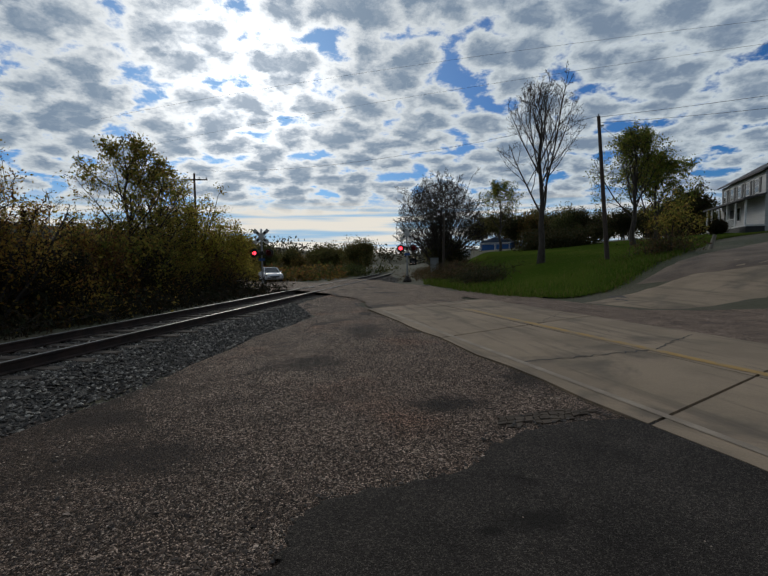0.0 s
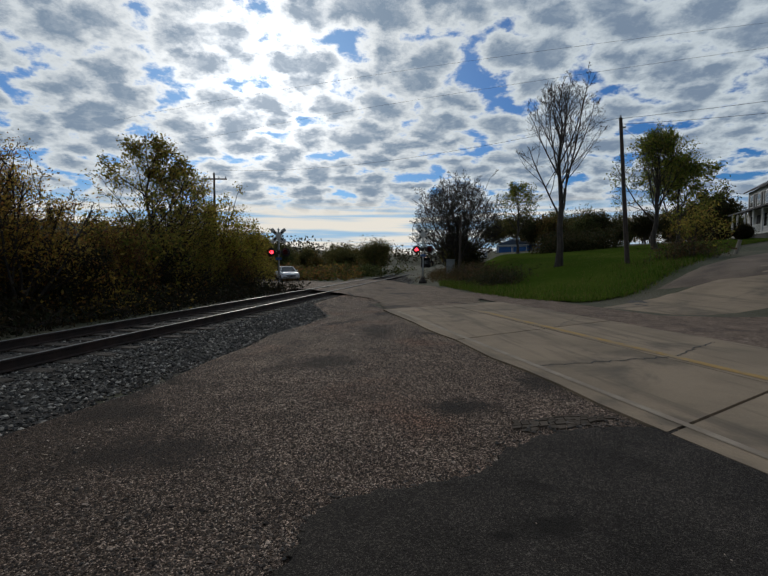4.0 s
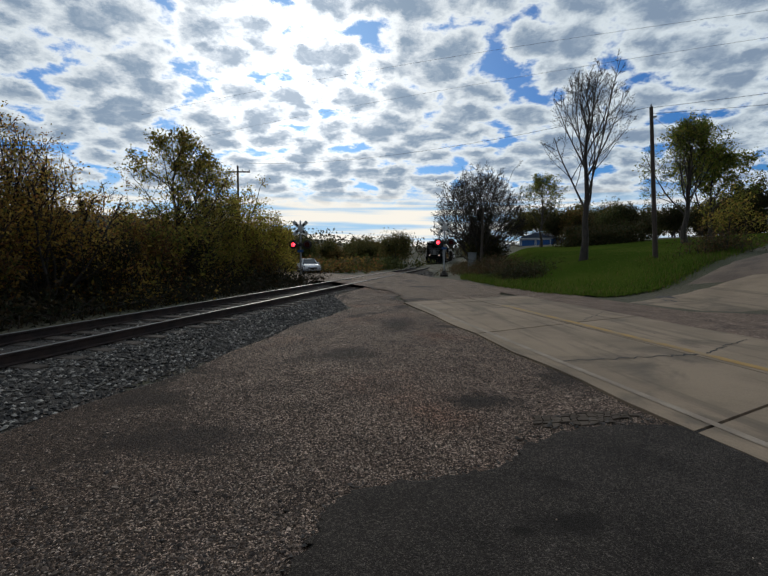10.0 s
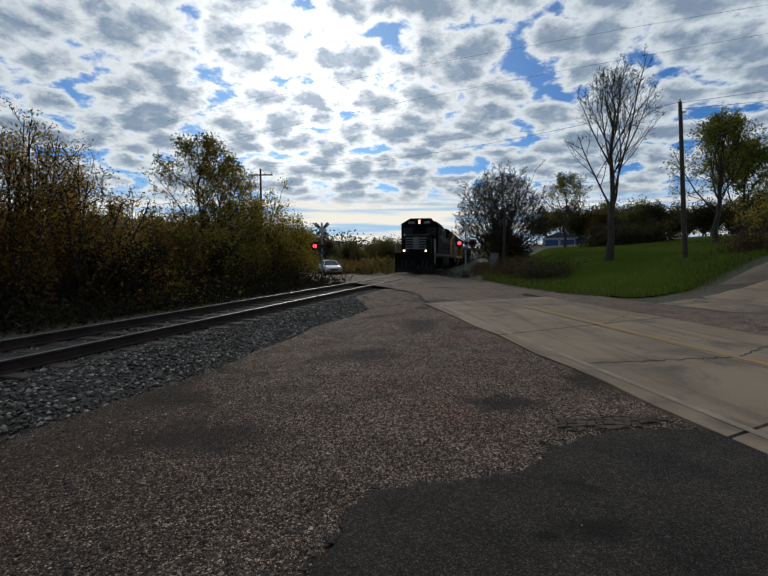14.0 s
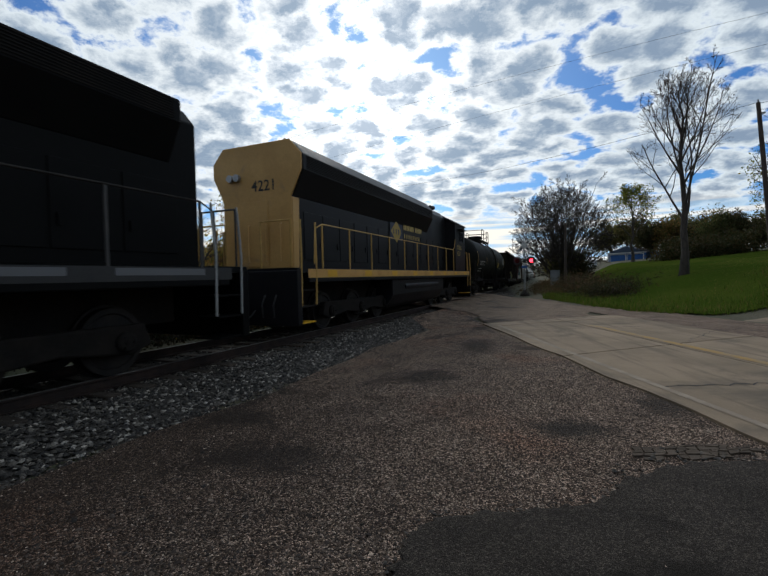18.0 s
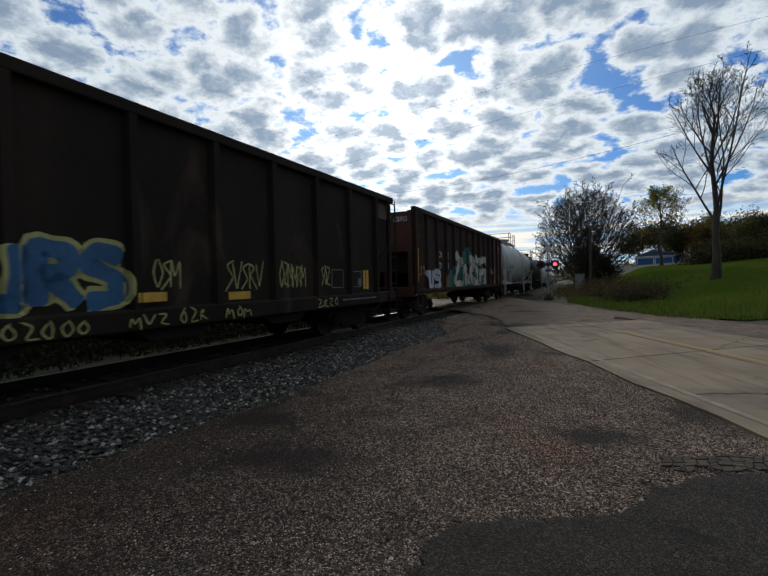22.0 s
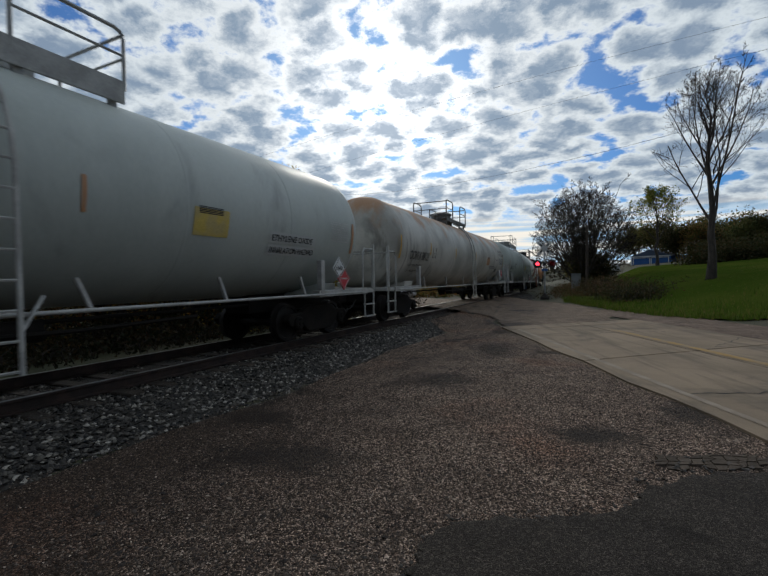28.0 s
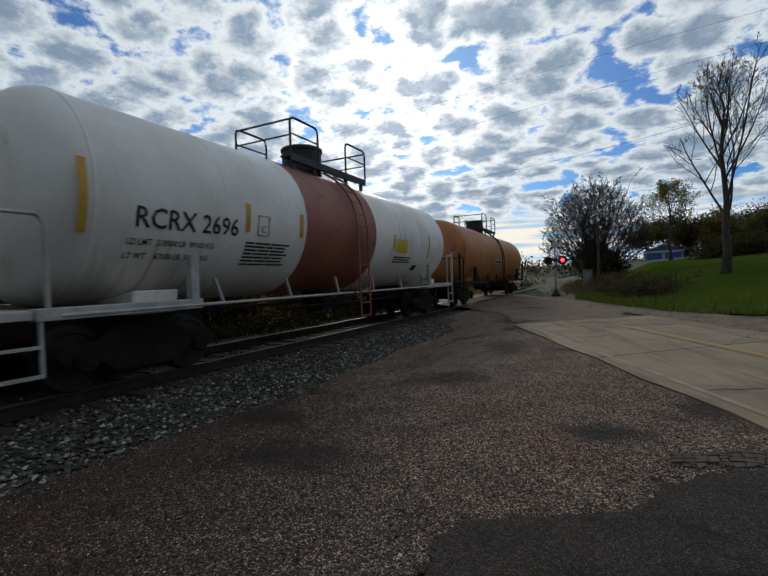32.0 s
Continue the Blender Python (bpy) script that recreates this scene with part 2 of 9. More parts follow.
def gravelmat(name, cols, cell, stain, stain_s, stain_r, warm=None, spots=(), soil=()):
    """Packed small stones: each cell its own shade, dark gaps, broad damp patches."""
    m = bpy.data.materials.new(name)
    m.use_nodes = True
    nt = m.node_tree
    bsdf = nt.nodes["Principled BSDF"]
    tc = nt.nodes.new("ShaderNodeTexCoord")
    vec = tc.outputs["Object"]
    shades, dist = None, None
    for k, (sc, w) in enumerate(((cell, 0.7), (cell * 0.45, 0.3))):
        vo = nt.nodes.new("ShaderNodeTexVoronoi")
        vo.inputs["Scale"].default_value = sc
        link(nt, vec, vo.inputs["Vector"])
        sepc = nt.nodes.new("ShaderNodeSeparateColor")
        link(nt, vo.outputs["Color"], sepc.inputs[0])
        v = fmath(nt, "MULTIPLY", sepc.outputs[0], w)
        shades = v if shades is None else fmath(nt, "ADD", shades, v)
        dist = vo.outputs["Distance"] if dist is None else dist
    cr = nt.nodes.new("ShaderNodeValToRGB")
    while len(cr.color_ramp.elements) < len(cols):
        cr.color_ramp.elements.new(0.5)
    for i, c in enumerate(cols):
        cr.color_ramp.elements[i].position, cr.color_ramp.elements[i].color = 0.12 + 0.76 * i / (len(cols) - 1), (*c, 1)
    link(nt, shades, cr.inputs[0])
    c = mixc(nt, 1.0, cr.outputs[0], fmath(nt, "MULTIPLY_ADD", dist, -1.25, 1.5), "MULTIPLY")
    broad = tnoise(nt, vec, 0.55, 6, 0.6, 0.4).outputs[0]
    c = mixc(nt, 1.0, c, fmath(nt, "MULTIPLY_ADD", tnoise(nt, vec, 1.7, 5, 0.6).outputs[0], 1.5, 0.25), "MULTIPLY")
    if warm:
        c = mixc(nt, fmath(nt, "MULTIPLY", ramp(nt, tnoise(nt, vec, 0.35, 4, 0.6).outputs[0], 0.50, 0.68), 0.5), c, warm, "MULTIPLY")
    c = mixc(nt, fmath(nt, "MULTIPLY", ramp(nt, tnoise(nt, vec, stain_s, 6, 0.62, 0.5).outputs[0], *stain_r), 0.8), c, stain)
    ragged = fmath(nt, "MULTIPLY_ADD", tnoise(nt, vec, 3.0, 5, 0.65).outputs[0], 1.6, -0.8)
    for x, y, rx, ry in spots:
        off = vmath(nt, "MULTIPLY", vmath(nt, "SUBTRACT", vec, (x, y, 0)).outputs[0], (1 / rx, 1 / ry, 0)).outputs[0]
        far = fmath(nt, "ADD", vmath(nt, "LENGTH", off).outputs["Value"], ragged)
        c = mixc(nt, fmath(nt, "MULTIPLY", ramp(nt, far, 1.2, 0.3), 0.8), c, stain)
    for x, y, rx, ry in soil:
        off = vmath(nt, "MULTIPLY", vmath(nt, "SUBTRACT", vec, (x, y, 0)).outputs[0], (1 / rx, 1 / ry, 0)).outputs[0]
        far = fmath(nt, "ADD", vmath(nt, "LENGTH", off).outputs["Value"], fmath(nt, "MULTIPLY", ragged, 0.6))
        c = mixc(nt, fmath(nt, "MULTIPLY", ramp(nt, far, 1.2, 0.2), 0.68), c, (0.040, 0.027, 0.019))
    link(nt, c, bsdf.inputs["Base Color"])
    bsdf.inputs["Roughness"].default_value, bsdf.inputs["Specular IOR Level"].default_value = 0.80, 0.10
    bn = nt.nodes.new("ShaderNodeBump")
    bn.inputs["Strength"].default_value, bn.inputs["Distance"].default_value = 0.9, 0.012
    link(nt, fmath(nt, "MULTIPLY_ADD", dist, -1.0, shades), bn.inputs["Height"])
    link(nt, bn.outputs[0], bsdf.inputs["Normal"])
    return m


GRAVEL = gravelmat("lot_gravel", [(0.010, 0.0065, 0.0045), (0.062, 0.041, 0.029), (0.195, 0.131, 0.092), (0.78, 0.57, 0.43)], 115, (0.037, 0.030, 0.025), 0.62, (0.55, 0.66), (1.265, 0.780, 0.576),
                   ((-1.75, 3.5, 0.8, 0.42), (1.0, 4.45, 0.5, 0.3), (-2.6, 4.6, 0.5, 0.4), (-0.6, 6.6, 0.5, 0.6), (-3.4, 5.6, 0.6, 0.9), (0.2, 9.5, 0.5, 1.2)), ((-3.6, 3.6, 2.6, 3.2), (-3.4, 9.0, 1.3, 4.0), (-2.4, 1.2, 1.8, 1.2)))
EARTH = mat("field_earth", (0.085, 0.07, 0.038), (0.05, 0.053, 0.022), 0.95, s1=0.25, s2=9, bump=0.6, depth=0.1)
LAWN = mat("lawn_grass", (0.042, 0.070, 0.009), (0.064, 0.084, 0.014), 0.9, s1=0.35, s2=22, bump=0.8, depth=0.05, fine=0.5, stain=(0.11, 0.10, 0.035), stain_s=0.9, stain_r=(0.62, 0.78), spec=0.0)
CONCRETE = mat("road_concrete", (0.305, 0.226, 0.153), (0.24, 0.181, 0.125), 0.85, s1=0.8, s2=70, bump=0.25, depth=0.006, fine=0.28, stain=(0.15, 0.118, 0.088), stain_s=0.6, stain_r=(0.52, 0.70), vary=0.08, spec=0.12)


def streaks(m, along, across, dark):
    """Tyre-darkened streaks along a road."""
    nt = m.node_tree
    bsdf = nt.nodes["Principled BSDF"]
    c = bsdf.inputs["Base Color"].links[0].from_socket
    tc = nt.nodes.new("ShaderNodeTexCoord")
    comb = nt.nodes.new("ShaderNodeCombineXYZ")
    link(nt, fmath(nt, "MULTIPLY", vmath(nt, "DOT_PRODUCT", tc.outputs["Object"], along).outputs["Value"], 0.22), comb.inputs[0])
    link(nt, fmath(nt, "MULTIPLY", vmath(nt, "DOT_PRODUCT", tc.outputs["Object"], across).outputs["Value"], 2.4), comb.inputs[1])
    n = tnoise(nt, comb.outputs[0], 1.3, 6, 0.62, 0.3).outputs[0]
    c = mixc(nt, fmath(nt, "MULTIPLY", ramp(nt, n, 0.50, 0.66), 0.55), c, dark)
    link(nt, c, bsdf.inputs["Base Color"])


streaks(CONCRETE, (-0.13, 0.99, 0), (0.99, 0.13, 0), (0.12, 0.095, 0.072))
ASPHALT = gravelmat("worn_asphalt", [(0.099, 0.070, 0.050), (0.193, 0.138, 0.097), (0.264, 0.190, 0.135), (0.396, 0.290, 0.211)], 55, (0.055, 0.046, 0.039), 0.55, (0.55, 0.63))
PATCH = gravelmat("new_asphalt", [(0.031, 0.0255, 0.0205), (0.047, 0.0385, 0.0315), (0.064, 0.0525, 0.0435), (0.15, 0.126, 0.105)], 150, (0.018, 0.015, 0.012), 1.2, (0.62, 0.72), None, ((1.0, 2.36, 0.28, 0.14), (0.4, 1.6, 0.35, 0.3), (0.72, 2.28, 0.1, 0.06)))
DIRT = mat("drive_dirt", (0.185, 0.13, 0.09), (0.11, 0.078, 0.056), 0.95, s1=0.7, s2=25, bump=0.7, depth=0.03, fine=0.4)
SHOULDER = gravelmat("shoulder_gravel", [(0.110, 0.075, 0.054), (0.182, 0.125, 0.090), (0.237, 0.165, 0.122), (0.341, 0.250, 0.189)], 40, (0.083, 0.060, 0.047), 0.6, (0.55, 0.7))
BALLAST_BED = mat("ballast_bed", (0.044, 0.035, 0.027), (0.026, 0.021, 0.016), 0.95, s1=2, s2=30, bump=1.0, depth=0.04, fine=0.6)
STONE = stonemat("ballast_stone", [(0.014, 0.012, 0.010), (0.040, 0.034, 0.028), (0.14, 0.122, 0.100), (0.050, 0.042, 0.034), (0.022, 0.019, 0.016), (0.42, 0.375, 0.315)])
PEBBLE = stonemat("lot_pebble", [(0.015, 0.010, 0.007), (0.078, 0.050, 0.034), (0.245, 0.171, 0.122), (0.026, 0.017, 0.012), (0.107, 0.073, 0.052), (0.71, 0.55, 0.42)], mottle=0.9)
PEBBLE_DARK = stonemat("tarry_pebble", [(0.018, 0.013, 0.010), (0.040, 0.027, 0.020), (0.061, 0.041, 0.030), (0.110, 0.080, 0.061)])
TIE = mat("old_tie_wood", (0.040, 0.028, 0.019), (0.070, 0.052, 0.037), 0.9, s1=3, s2=40, bump=0.6, depth=0.01, stretch=(6, 1, 6), vary=0.25)
RUST = mat("rail_rust", (0.040, 0.021, 0.015), (0.022, 0.014, 0.011), 0.75, metal=0.2, s1=4, s2=60, bump=0.2)
RAILTOP = mat("worn_rail_head", (0.22, 0.21, 0.20), (0.15, 0.142, 0.135), 0.5, metal=1.0, s1=3, s2=80, bump=0.03, fine=0.1)
YELLOW_LINE = mat("worn_yellow_paint", (0.37, 0.215, 0.055), (0.29, 0.20, 0.105), 0.8, s1=2.5, s2=40, bump=0.1, spread=(0.45, 0.62))
WHITE_LINE = mat("worn_white_paint", (0.315, 0.245, 0.175), (0.25, 0.19, 0.133), 0.8, s1=2.5, s2=40, bump=0.1, spread=(0.40, 0.58))
CRACK = plain("tar_crack", (0.03, 0.028, 0.026), 0.9)
CRACK_BROWN = mat("damp_break", (0.035, 0.026, 0.02), (0.06, 0.045, 0.034), 0.8, s1=6, s2=40, bump=0.5)
PLATE = mat("old_asphalt_plate", (0.115, 0.088, 0.066), (0.075, 0.058, 0.045), 0.9, s1=6, s2=90, bump=0.6, depth=0.006, fine=0.5, vary=0.25, spec=0.1)
ASPHALT_CRUMB = stonemat("asphalt_crumb", [(0.035, 0.030, 0.025), (0.060, 0.050, 0.041), (0.095, 0.078, 0.063), (0.13, 0.105, 0.085)])
GALV = mat("galvanised_steel", (0.45, 0.46, 0.47), (0.34, 0.35, 0.36), 0.45, metal=0.7, s1=5, s2=60, bump=0.05)
WHITE_PAINT = mat("sign_white", (0.62, 0.62, 0.60), (0.45, 0.45, 0.43), 0.5, s1=3, s2=30, bump=0.05)
BLACK_PAINT = mat("matt_black", (0.018, 0.018, 0.018), (0.028, 0.027, 0.026), 0.6, s1=3, s2=30, bump=0.05)
RED_LIT = glowmat("lit_red_lens", (1.0, 0.03, 0.05), 6.0)
RED_DARK = plain("unlit_red_lens", (0.05, 0.006, 0.006), 0.2)
WOODPOLE = mat("pole_wood", (0.085, 0.06, 0.045), (0.05, 0.037, 0.03), 0.9, s1=3, s2=30, bump=0.4, stretch=(4, 4, 0.5))
CABLE = plain("black_cable", (0.02, 0.02, 0.022), 0.6)
BARK = mat("grey_bark", (0.075, 0.060, 0.048), (0.042, 0.034, 0.028), 0.95, s1=3, s2=30, bump=0.6, depth=0.02, stretch=(3, 3, 0.6))
TWIG = mat("thin_twig", (0.042, 0.030, 0.022), (0.027, 0.020, 0.016), 0.9, s1=3, s2=30, bump=0.0)
L_BROWN = leafmat("brown_leaves", [(0.225, 0.128, 0.038), (0.150, 0.090, 0.033), (0.285, 0.173, 0.045), (0.112, 0.112, 0.030), (0.180, 0.075, 0.038)], 0.5)
L_OLIVE = leafmat("olive_leaves", [(0.21, 0.21, 0.04), (0.32, 0.27, 0.055), (0.14, 0.15, 0.034), (0.42, 0.31, 0.065), (0.26, 0.16, 0.045)], 0.62)
L_YELLOW = leafmat("yellow_green_leaves", [(0.37, 0.33, 0.05), (0.50, 0.40, 0.07), (0.24, 0.24, 0.04), (0.32, 0.20, 0.05)], 0.62)
L_GREEN = leafmat("green_leaves", [(0.15, 0.19, 0.032), (0.21, 0.225, 0.042), (0.10, 0.13, 0.026), (0.28, 0.23, 0.05)], 0.6)
# near-black leaves: the shade on the backlit brush is put into the colour
L_SHADED = leafmat("shade_dark_leaves", [(0.020, 0.022, 0.009), (0.034, 0.027, 0.012), (0.052, 0.034, 0.015), (0.018, 0.020, 0.008)], 0.25)
L_HEDGE = leafmat("hedge_leaves", [(0.045, 0.050, 0.018), (0.065, 0.055, 0.022), (0.085, 0.062, 0.028), (0.035, 0.042, 0.016)], 0.35)
L_WEED = leafmat("dry_weed_leaves", [(0.13, 0.075, 0.038), (0.085, 0.062, 0.03), (0.16, 0.10, 0.05), (0.065, 0.068, 0.024)], 0.35)
L_GOLD = leafmat("golden_leaves", [(0.46, 0.28, 0.055), (0.36, 0.25, 0.06), (0.52, 0.35, 0.08), (0.24, 0.20, 0.045), (0.33, 0.15, 0.05)], 0.65)
L_RUSSET = leafmat("russet_leaves", [(0.210, 0.105, 0.038), (0.150, 0.098, 0.038), (0.255, 0.165, 0.045), (0.105, 0.090, 0.030), (0.090, 0.105, 0.027)], 0.5)
BLADE = leafmat("grass_blade", [(0.070, 0.125, 0.012), (0.10, 0.145, 0.020), (0.045, 0.080, 0.010), (0.15, 0.13, 0.04)], 0.5)

# ---- builders ----


class MB:
    """Collects faces for one mesh."""

    def __init__(self):
        self.v, self.f = [], []

    def add(self, verts, faces):
        o = len(self.v)
        self.v.extend(tuple(p) for p in verts)
        self.f.extend(tuple(i + o for i in f) for f in faces)
        return self

    def box(self, x0, x1, y0, y1, z0, z1, m=None):
        v = [Vector((x, y, z)) for z in (z0, z1) for y in (y0, y1) for x in (x0, x1)]
        if m is not None:
            v = [m @ p for p in v]
        return self.add(v, [(0, 2, 3, 1), (4, 5, 7, 6), (0, 1, 5, 4), (2, 6, 7, 3), (0, 4, 6, 2), (1, 3, 7, 5)])

    def cyl(self, a, b, r0, r1=None, n=10, caps=True):
        a, b = Vector(a), Vector(b)
        r1 = r0 if r1 is None else r1
        z = (b - a).normalized()
        x = z.orthogonal().normalized()
        y = z.cross(x)
        ring = [(math.cos(2 * math.pi * i / n), math.sin(2 * math.pi * i / n)) for i in range(n)]
        v = [a + (x * c + y * s) * r0 for c, s in ring] + [b + (x * c + y * s) * r1 for c, s in ring]
        f = [(i, (i + 1) % n, n + (i + 1) % n, n + i) for i in range(n)]
        if caps:
            f += [tuple(range(n - 1, -1, -1)), tuple(range(n, 2 * n))]
        return self.add(v, f)

    def tube(self, pts, r, n=6):
        pts = [Vector(p) for p in pts]
        v, f = [], []
        for i, p in enumerate(pts):
            z = (pts[min(i + 1, len(pts) - 1)] - pts[max(i - 1, 0)]).normalized()
            x = z.cross(Vector((0.13, 0.27, 0.95))).normalized() if abs(z.z) < 0.9 else z.cross(Vector((1, 0.1, 0))).normalized()
            y = z.cross(x)
            rr = r[i] if isinstance(r, (list, tuple)) else r
            v += [p + (x * math.cos(2 * math.pi * k / n) + y * math.sin(2 * math.pi * k / n)) * rr for k in range(n)]
        for i in range(len(pts) - 1):
            for k in range(n):
                f.append((i * n + k, i * n + (k + 1) % n, (i + 1) * n + (k + 1) % n, (i + 1) * n + k))
        f += [tuple(range(n - 1, -1, -1)), tuple(range((len(pts) - 1) * n, len(pts) * n))]
        return self.add(v, f)

    def lathe_x(self, prof, n=32, cy=0.0, cz=0.0):
        v = [(x, cy + r * math.cos(2 * math.pi * k / n), cz + r * math.sin(2 * math.pi * k / n)) for x, r in prof for k in range(n)]
        f = [(i * n + k, (i + 1) * n + k, (i + 1) * n + (k + 1) % n, i * n + (k + 1) % n) for i in range(len(prof) - 1) for k in range(n)]
        return self.add(v, f)

    def lathe(self, prof, n=16, at=(0, 0, 0), axis="z"):
        """prof: (height, radius) along an axis."""
        v = []
        for h, r in prof:
            for k in range(n):
                c, s = r * math.cos(2 * math.pi * k / n), r * math.sin(2 * math.pi * k / n)
                p = {"z": (c, s, h), "y": (s, h, c), "x": (h, c, s)}[axis]
                v.append((at[0] + p[0], at[1] + p[1], at[2] + p[2]))
        f = [(i * n + k, i * n + (k + 1) % n, (i + 1) * n + (k + 1) % n, (i + 1) * n + k) for i in range(len(prof) - 1) for k in range(n)]
        f += [tuple(range(n - 1, -1, -1)), tuple(range((len(prof) - 1) * n, len(prof) * n))]
        return self.add(v, f)

    def prism(self, poly, a0, a1, axis="y"):
        """poly: 2D outline; axis y: outline in (x, z); axis x: in (y, z); axis z: in (x, y)."""
        n = len(poly)
        v = []
        for a in (a0, a1):
            for p, q in poly:
                v.append({"y": (p, a, q), "x": (a, p, q), "z": (p, q, a)}[axis])
        f = [tuple(range(n)), tuple(range(2 * n - 1, n - 1, -1))]
        f += [(i, n + i, n + (i + 1) % n, (i + 1) % n) for i in range(n)]
        return self.add(v, f)

    def mesh(self, name, material, smooth=None):
        me = bpy.data.meshes.new(name)
        me.from_pydata(self.v, [], self.f)
        me.validate()
        me.materials.append(material)
        if smooth is not None:
            me.shade_smooth()
            me.set_sharp_from_angle(angle=radians(smooth))
        return me


def fix_normals(me):
    bm = bmesh.new()
    bm.from_mesh(me)
    bmesh.ops.recalc_face_normals(bm, faces=bm.faces)
    bm.to_mesh(me)
    bm.free()


def part(name, mb, material, parent=None, label="", smooth=None, bevel=0.0, category="", group="", kind=""):
    me = mb if isinstance(mb, bpy.types.Mesh) else mb.mesh(name, material, smooth)
    if not isinstance(mb, bpy.types.Mesh):
        fix_normals(me) if len(me.polygons) < 4000 else None
    ob = new(name, me)
    if parent is not None:
        ob.parent = parent
    if bevel:
        md = ob.modifiers.new("edge", "BEVEL")
        md.width, md.segments, md.limit_method, md.angle_limit = bevel, 2, "ANGLE", radians(35)
        md.harden_normals = False
    if name in ("spring_nest", "small_print", "notice_bar", "data_table", "name_bars"):
        kind = "stuff"
    return tagged(ob, label, category, group, kind)


def thing(name, label, category, group="", m=None):
    ob = new(name)
    ob.empty_display_size = 0.2
    if m is not None:
        ob.matrix_basis = m
    return tagged(ob, label, category, group)


# ---- plan ----
ANG = radians(13.11)
ALONG = Vector((math.sin(ANG), math.cos(ANG), 0))       # along the track, away from the camera
ACROSS = Vector((-math.cos(ANG), math.sin(ANG), 0))     # across the track, away from the camera
TRACK_OFF, RAIL_Z = 6.965, 0.18


def soft(s):
    return 8 * math.log1p(math.exp(min((s - 33) / 8, 40)))


def track_at(s, side=0.0, z=0.0):
    """A place on the track: metres along it, to the far side of it, above the rail head."""
    e = soft(s)
    slope = 0.067 / (1 + math.exp(-(s - 33) / 8))
    c, si = math.cos(math.atan(slope)), math.sin(math.atan(slope))
    p = ALONG * (s - side * si) + ACROSS * (TRACK_OFF + 0.067 * e + side * c)
    return Vector((p.x, p.y, RAIL_Z - 0.011 * e + z))


ROAD_AT, ROAD_U = Vector((2.57, 4.7, 0)), Vector((-0.209, 0.978, 0))
ROAD_V = Vector((0.978, 0.209, 0))
ROAD_W = 4.7
RISE = ((-50, 0), (2.4, 0), (4, 0.06), (6, 0.32), (8, 0.85), (9.5, 1.3), (12.6, 1.72), (15.6, 1.95), (21, 2.45), (28, 3.05), (40, 4.0), (60, 4.4), (400, 6))


def gz(x, y):
    """Height of the ground."""
    p = (x - ROAD_AT.x) * ROAD_V.x + (y - ROAD_AT.y) * ROAD_V.y - ROAD_W
    z = float(np.interp(p, [a for a, b in RISE], [b for a, b in RISE]))
    s, o = x * ALONG.x + y * ALONG.y, x * ACROSS.x + y * ACROSS.y - TRACK_OFF
    far = 1 - min(max((p - 2) / 8, 0), 1)
    z *= min(max((-o - 5) / 6, 0), 1) if s > 26 else 1
    z -= 0.011 * soft(s) * far if s > 0 else 0
    if o > 2.4:
        z -= 0.35 * min((o - 2.4) / 2.5, 1)
    near = max(0, 1 - abs(o) / 5.0)
    return z - 0.07 * min(near * 2, 1)


def drape(poly_rows, lift, name, material, **tags):
    """A sheet through rows of ground places, laid on the ground."""
    mb = MB()
    n = len(poly_rows[0])
    for row in poly_rows:
        for p in row:
            rim = name in ("drive_apron", "dirt_drive") and (row is poly_rows[0] or row is poly_rows[-1] or p in (row[0], row[-1]))
            mb.v.append((p[0], p[1], gz(p[0], p[1]) + (lift if not rim else -0.06)))
    for i in range(len(poly_rows) - 1):
        for k in range(n - 1):
            mb.f.append((i * n + k, i * n + k + 1, (i + 1) * n + k + 1, (i + 1) * n + k))
    me = mb.mesh(name, material, 60)
    ob = new(name, me)
    return tagged(ob, **tags)


def between(a, b, n):
    return [(a[0] + (b[0] - a[0]) * i / n, a[1] + (b[1] - a[1]) * i / n) for i in range(n + 1)]


def lattice(left, right, n):
    """Rows between two lines of ground places."""
    return [between(a, b, n) for a, b in zip(left, right)]


def refine(line, step):
    out = []
    for a, b in zip(line, line[1:]):
        k = max(1, int(math.dist(a, b) / step))
        out += between(a, b, k)[:-1]
    return out + [line[-1]]


def wobble(line, amp, seed):
    rnd = random.Random(seed)
    return [(x + rnd.uniform(-amp, amp), y + rnd.uniform(-amp, amp)) for x, y in line]


def road_pt(a, b):
    p = ROAD_AT + ROAD_U * a + ROAD_V * b
    return (p.x, p.y)


# ---- ground ----


def ground_sheet():
    def axis(lo, hi, step, reach):
        c = list(np.arange(lo, hi + 0.01, step))
        out, k = [], step
        v = hi
        while v < reach:
            k *= 1.25
            v += k
            out.append(v)
        neg, k, v = [], step, lo
        while v > -reach:
            k *= 1.25
            v -= k
            neg.append(v)
        return neg[::-1] + c + out
    xs, ys = axis(-24, 40, 0.8, 1800), axis(-6, 80, 0.8, 1800)
    mb = MB()
    mb.v = [(x, y, gz(x, y) - 0.03) for y in ys for x in xs]
    n = len(xs)
    mb.f = [(j * n + i, j * n + i + 1, (j + 1) * n + i + 1, (j + 1) * n + i) for j in range(len(ys) - 1) for i in range(n - 1)]
    ob = new("ground", mb.mesh("ground", EARTH, 60))
    tagged(ob, "brown and olive rough grassy ground", "ground", kind="structure")


ground_sheet()
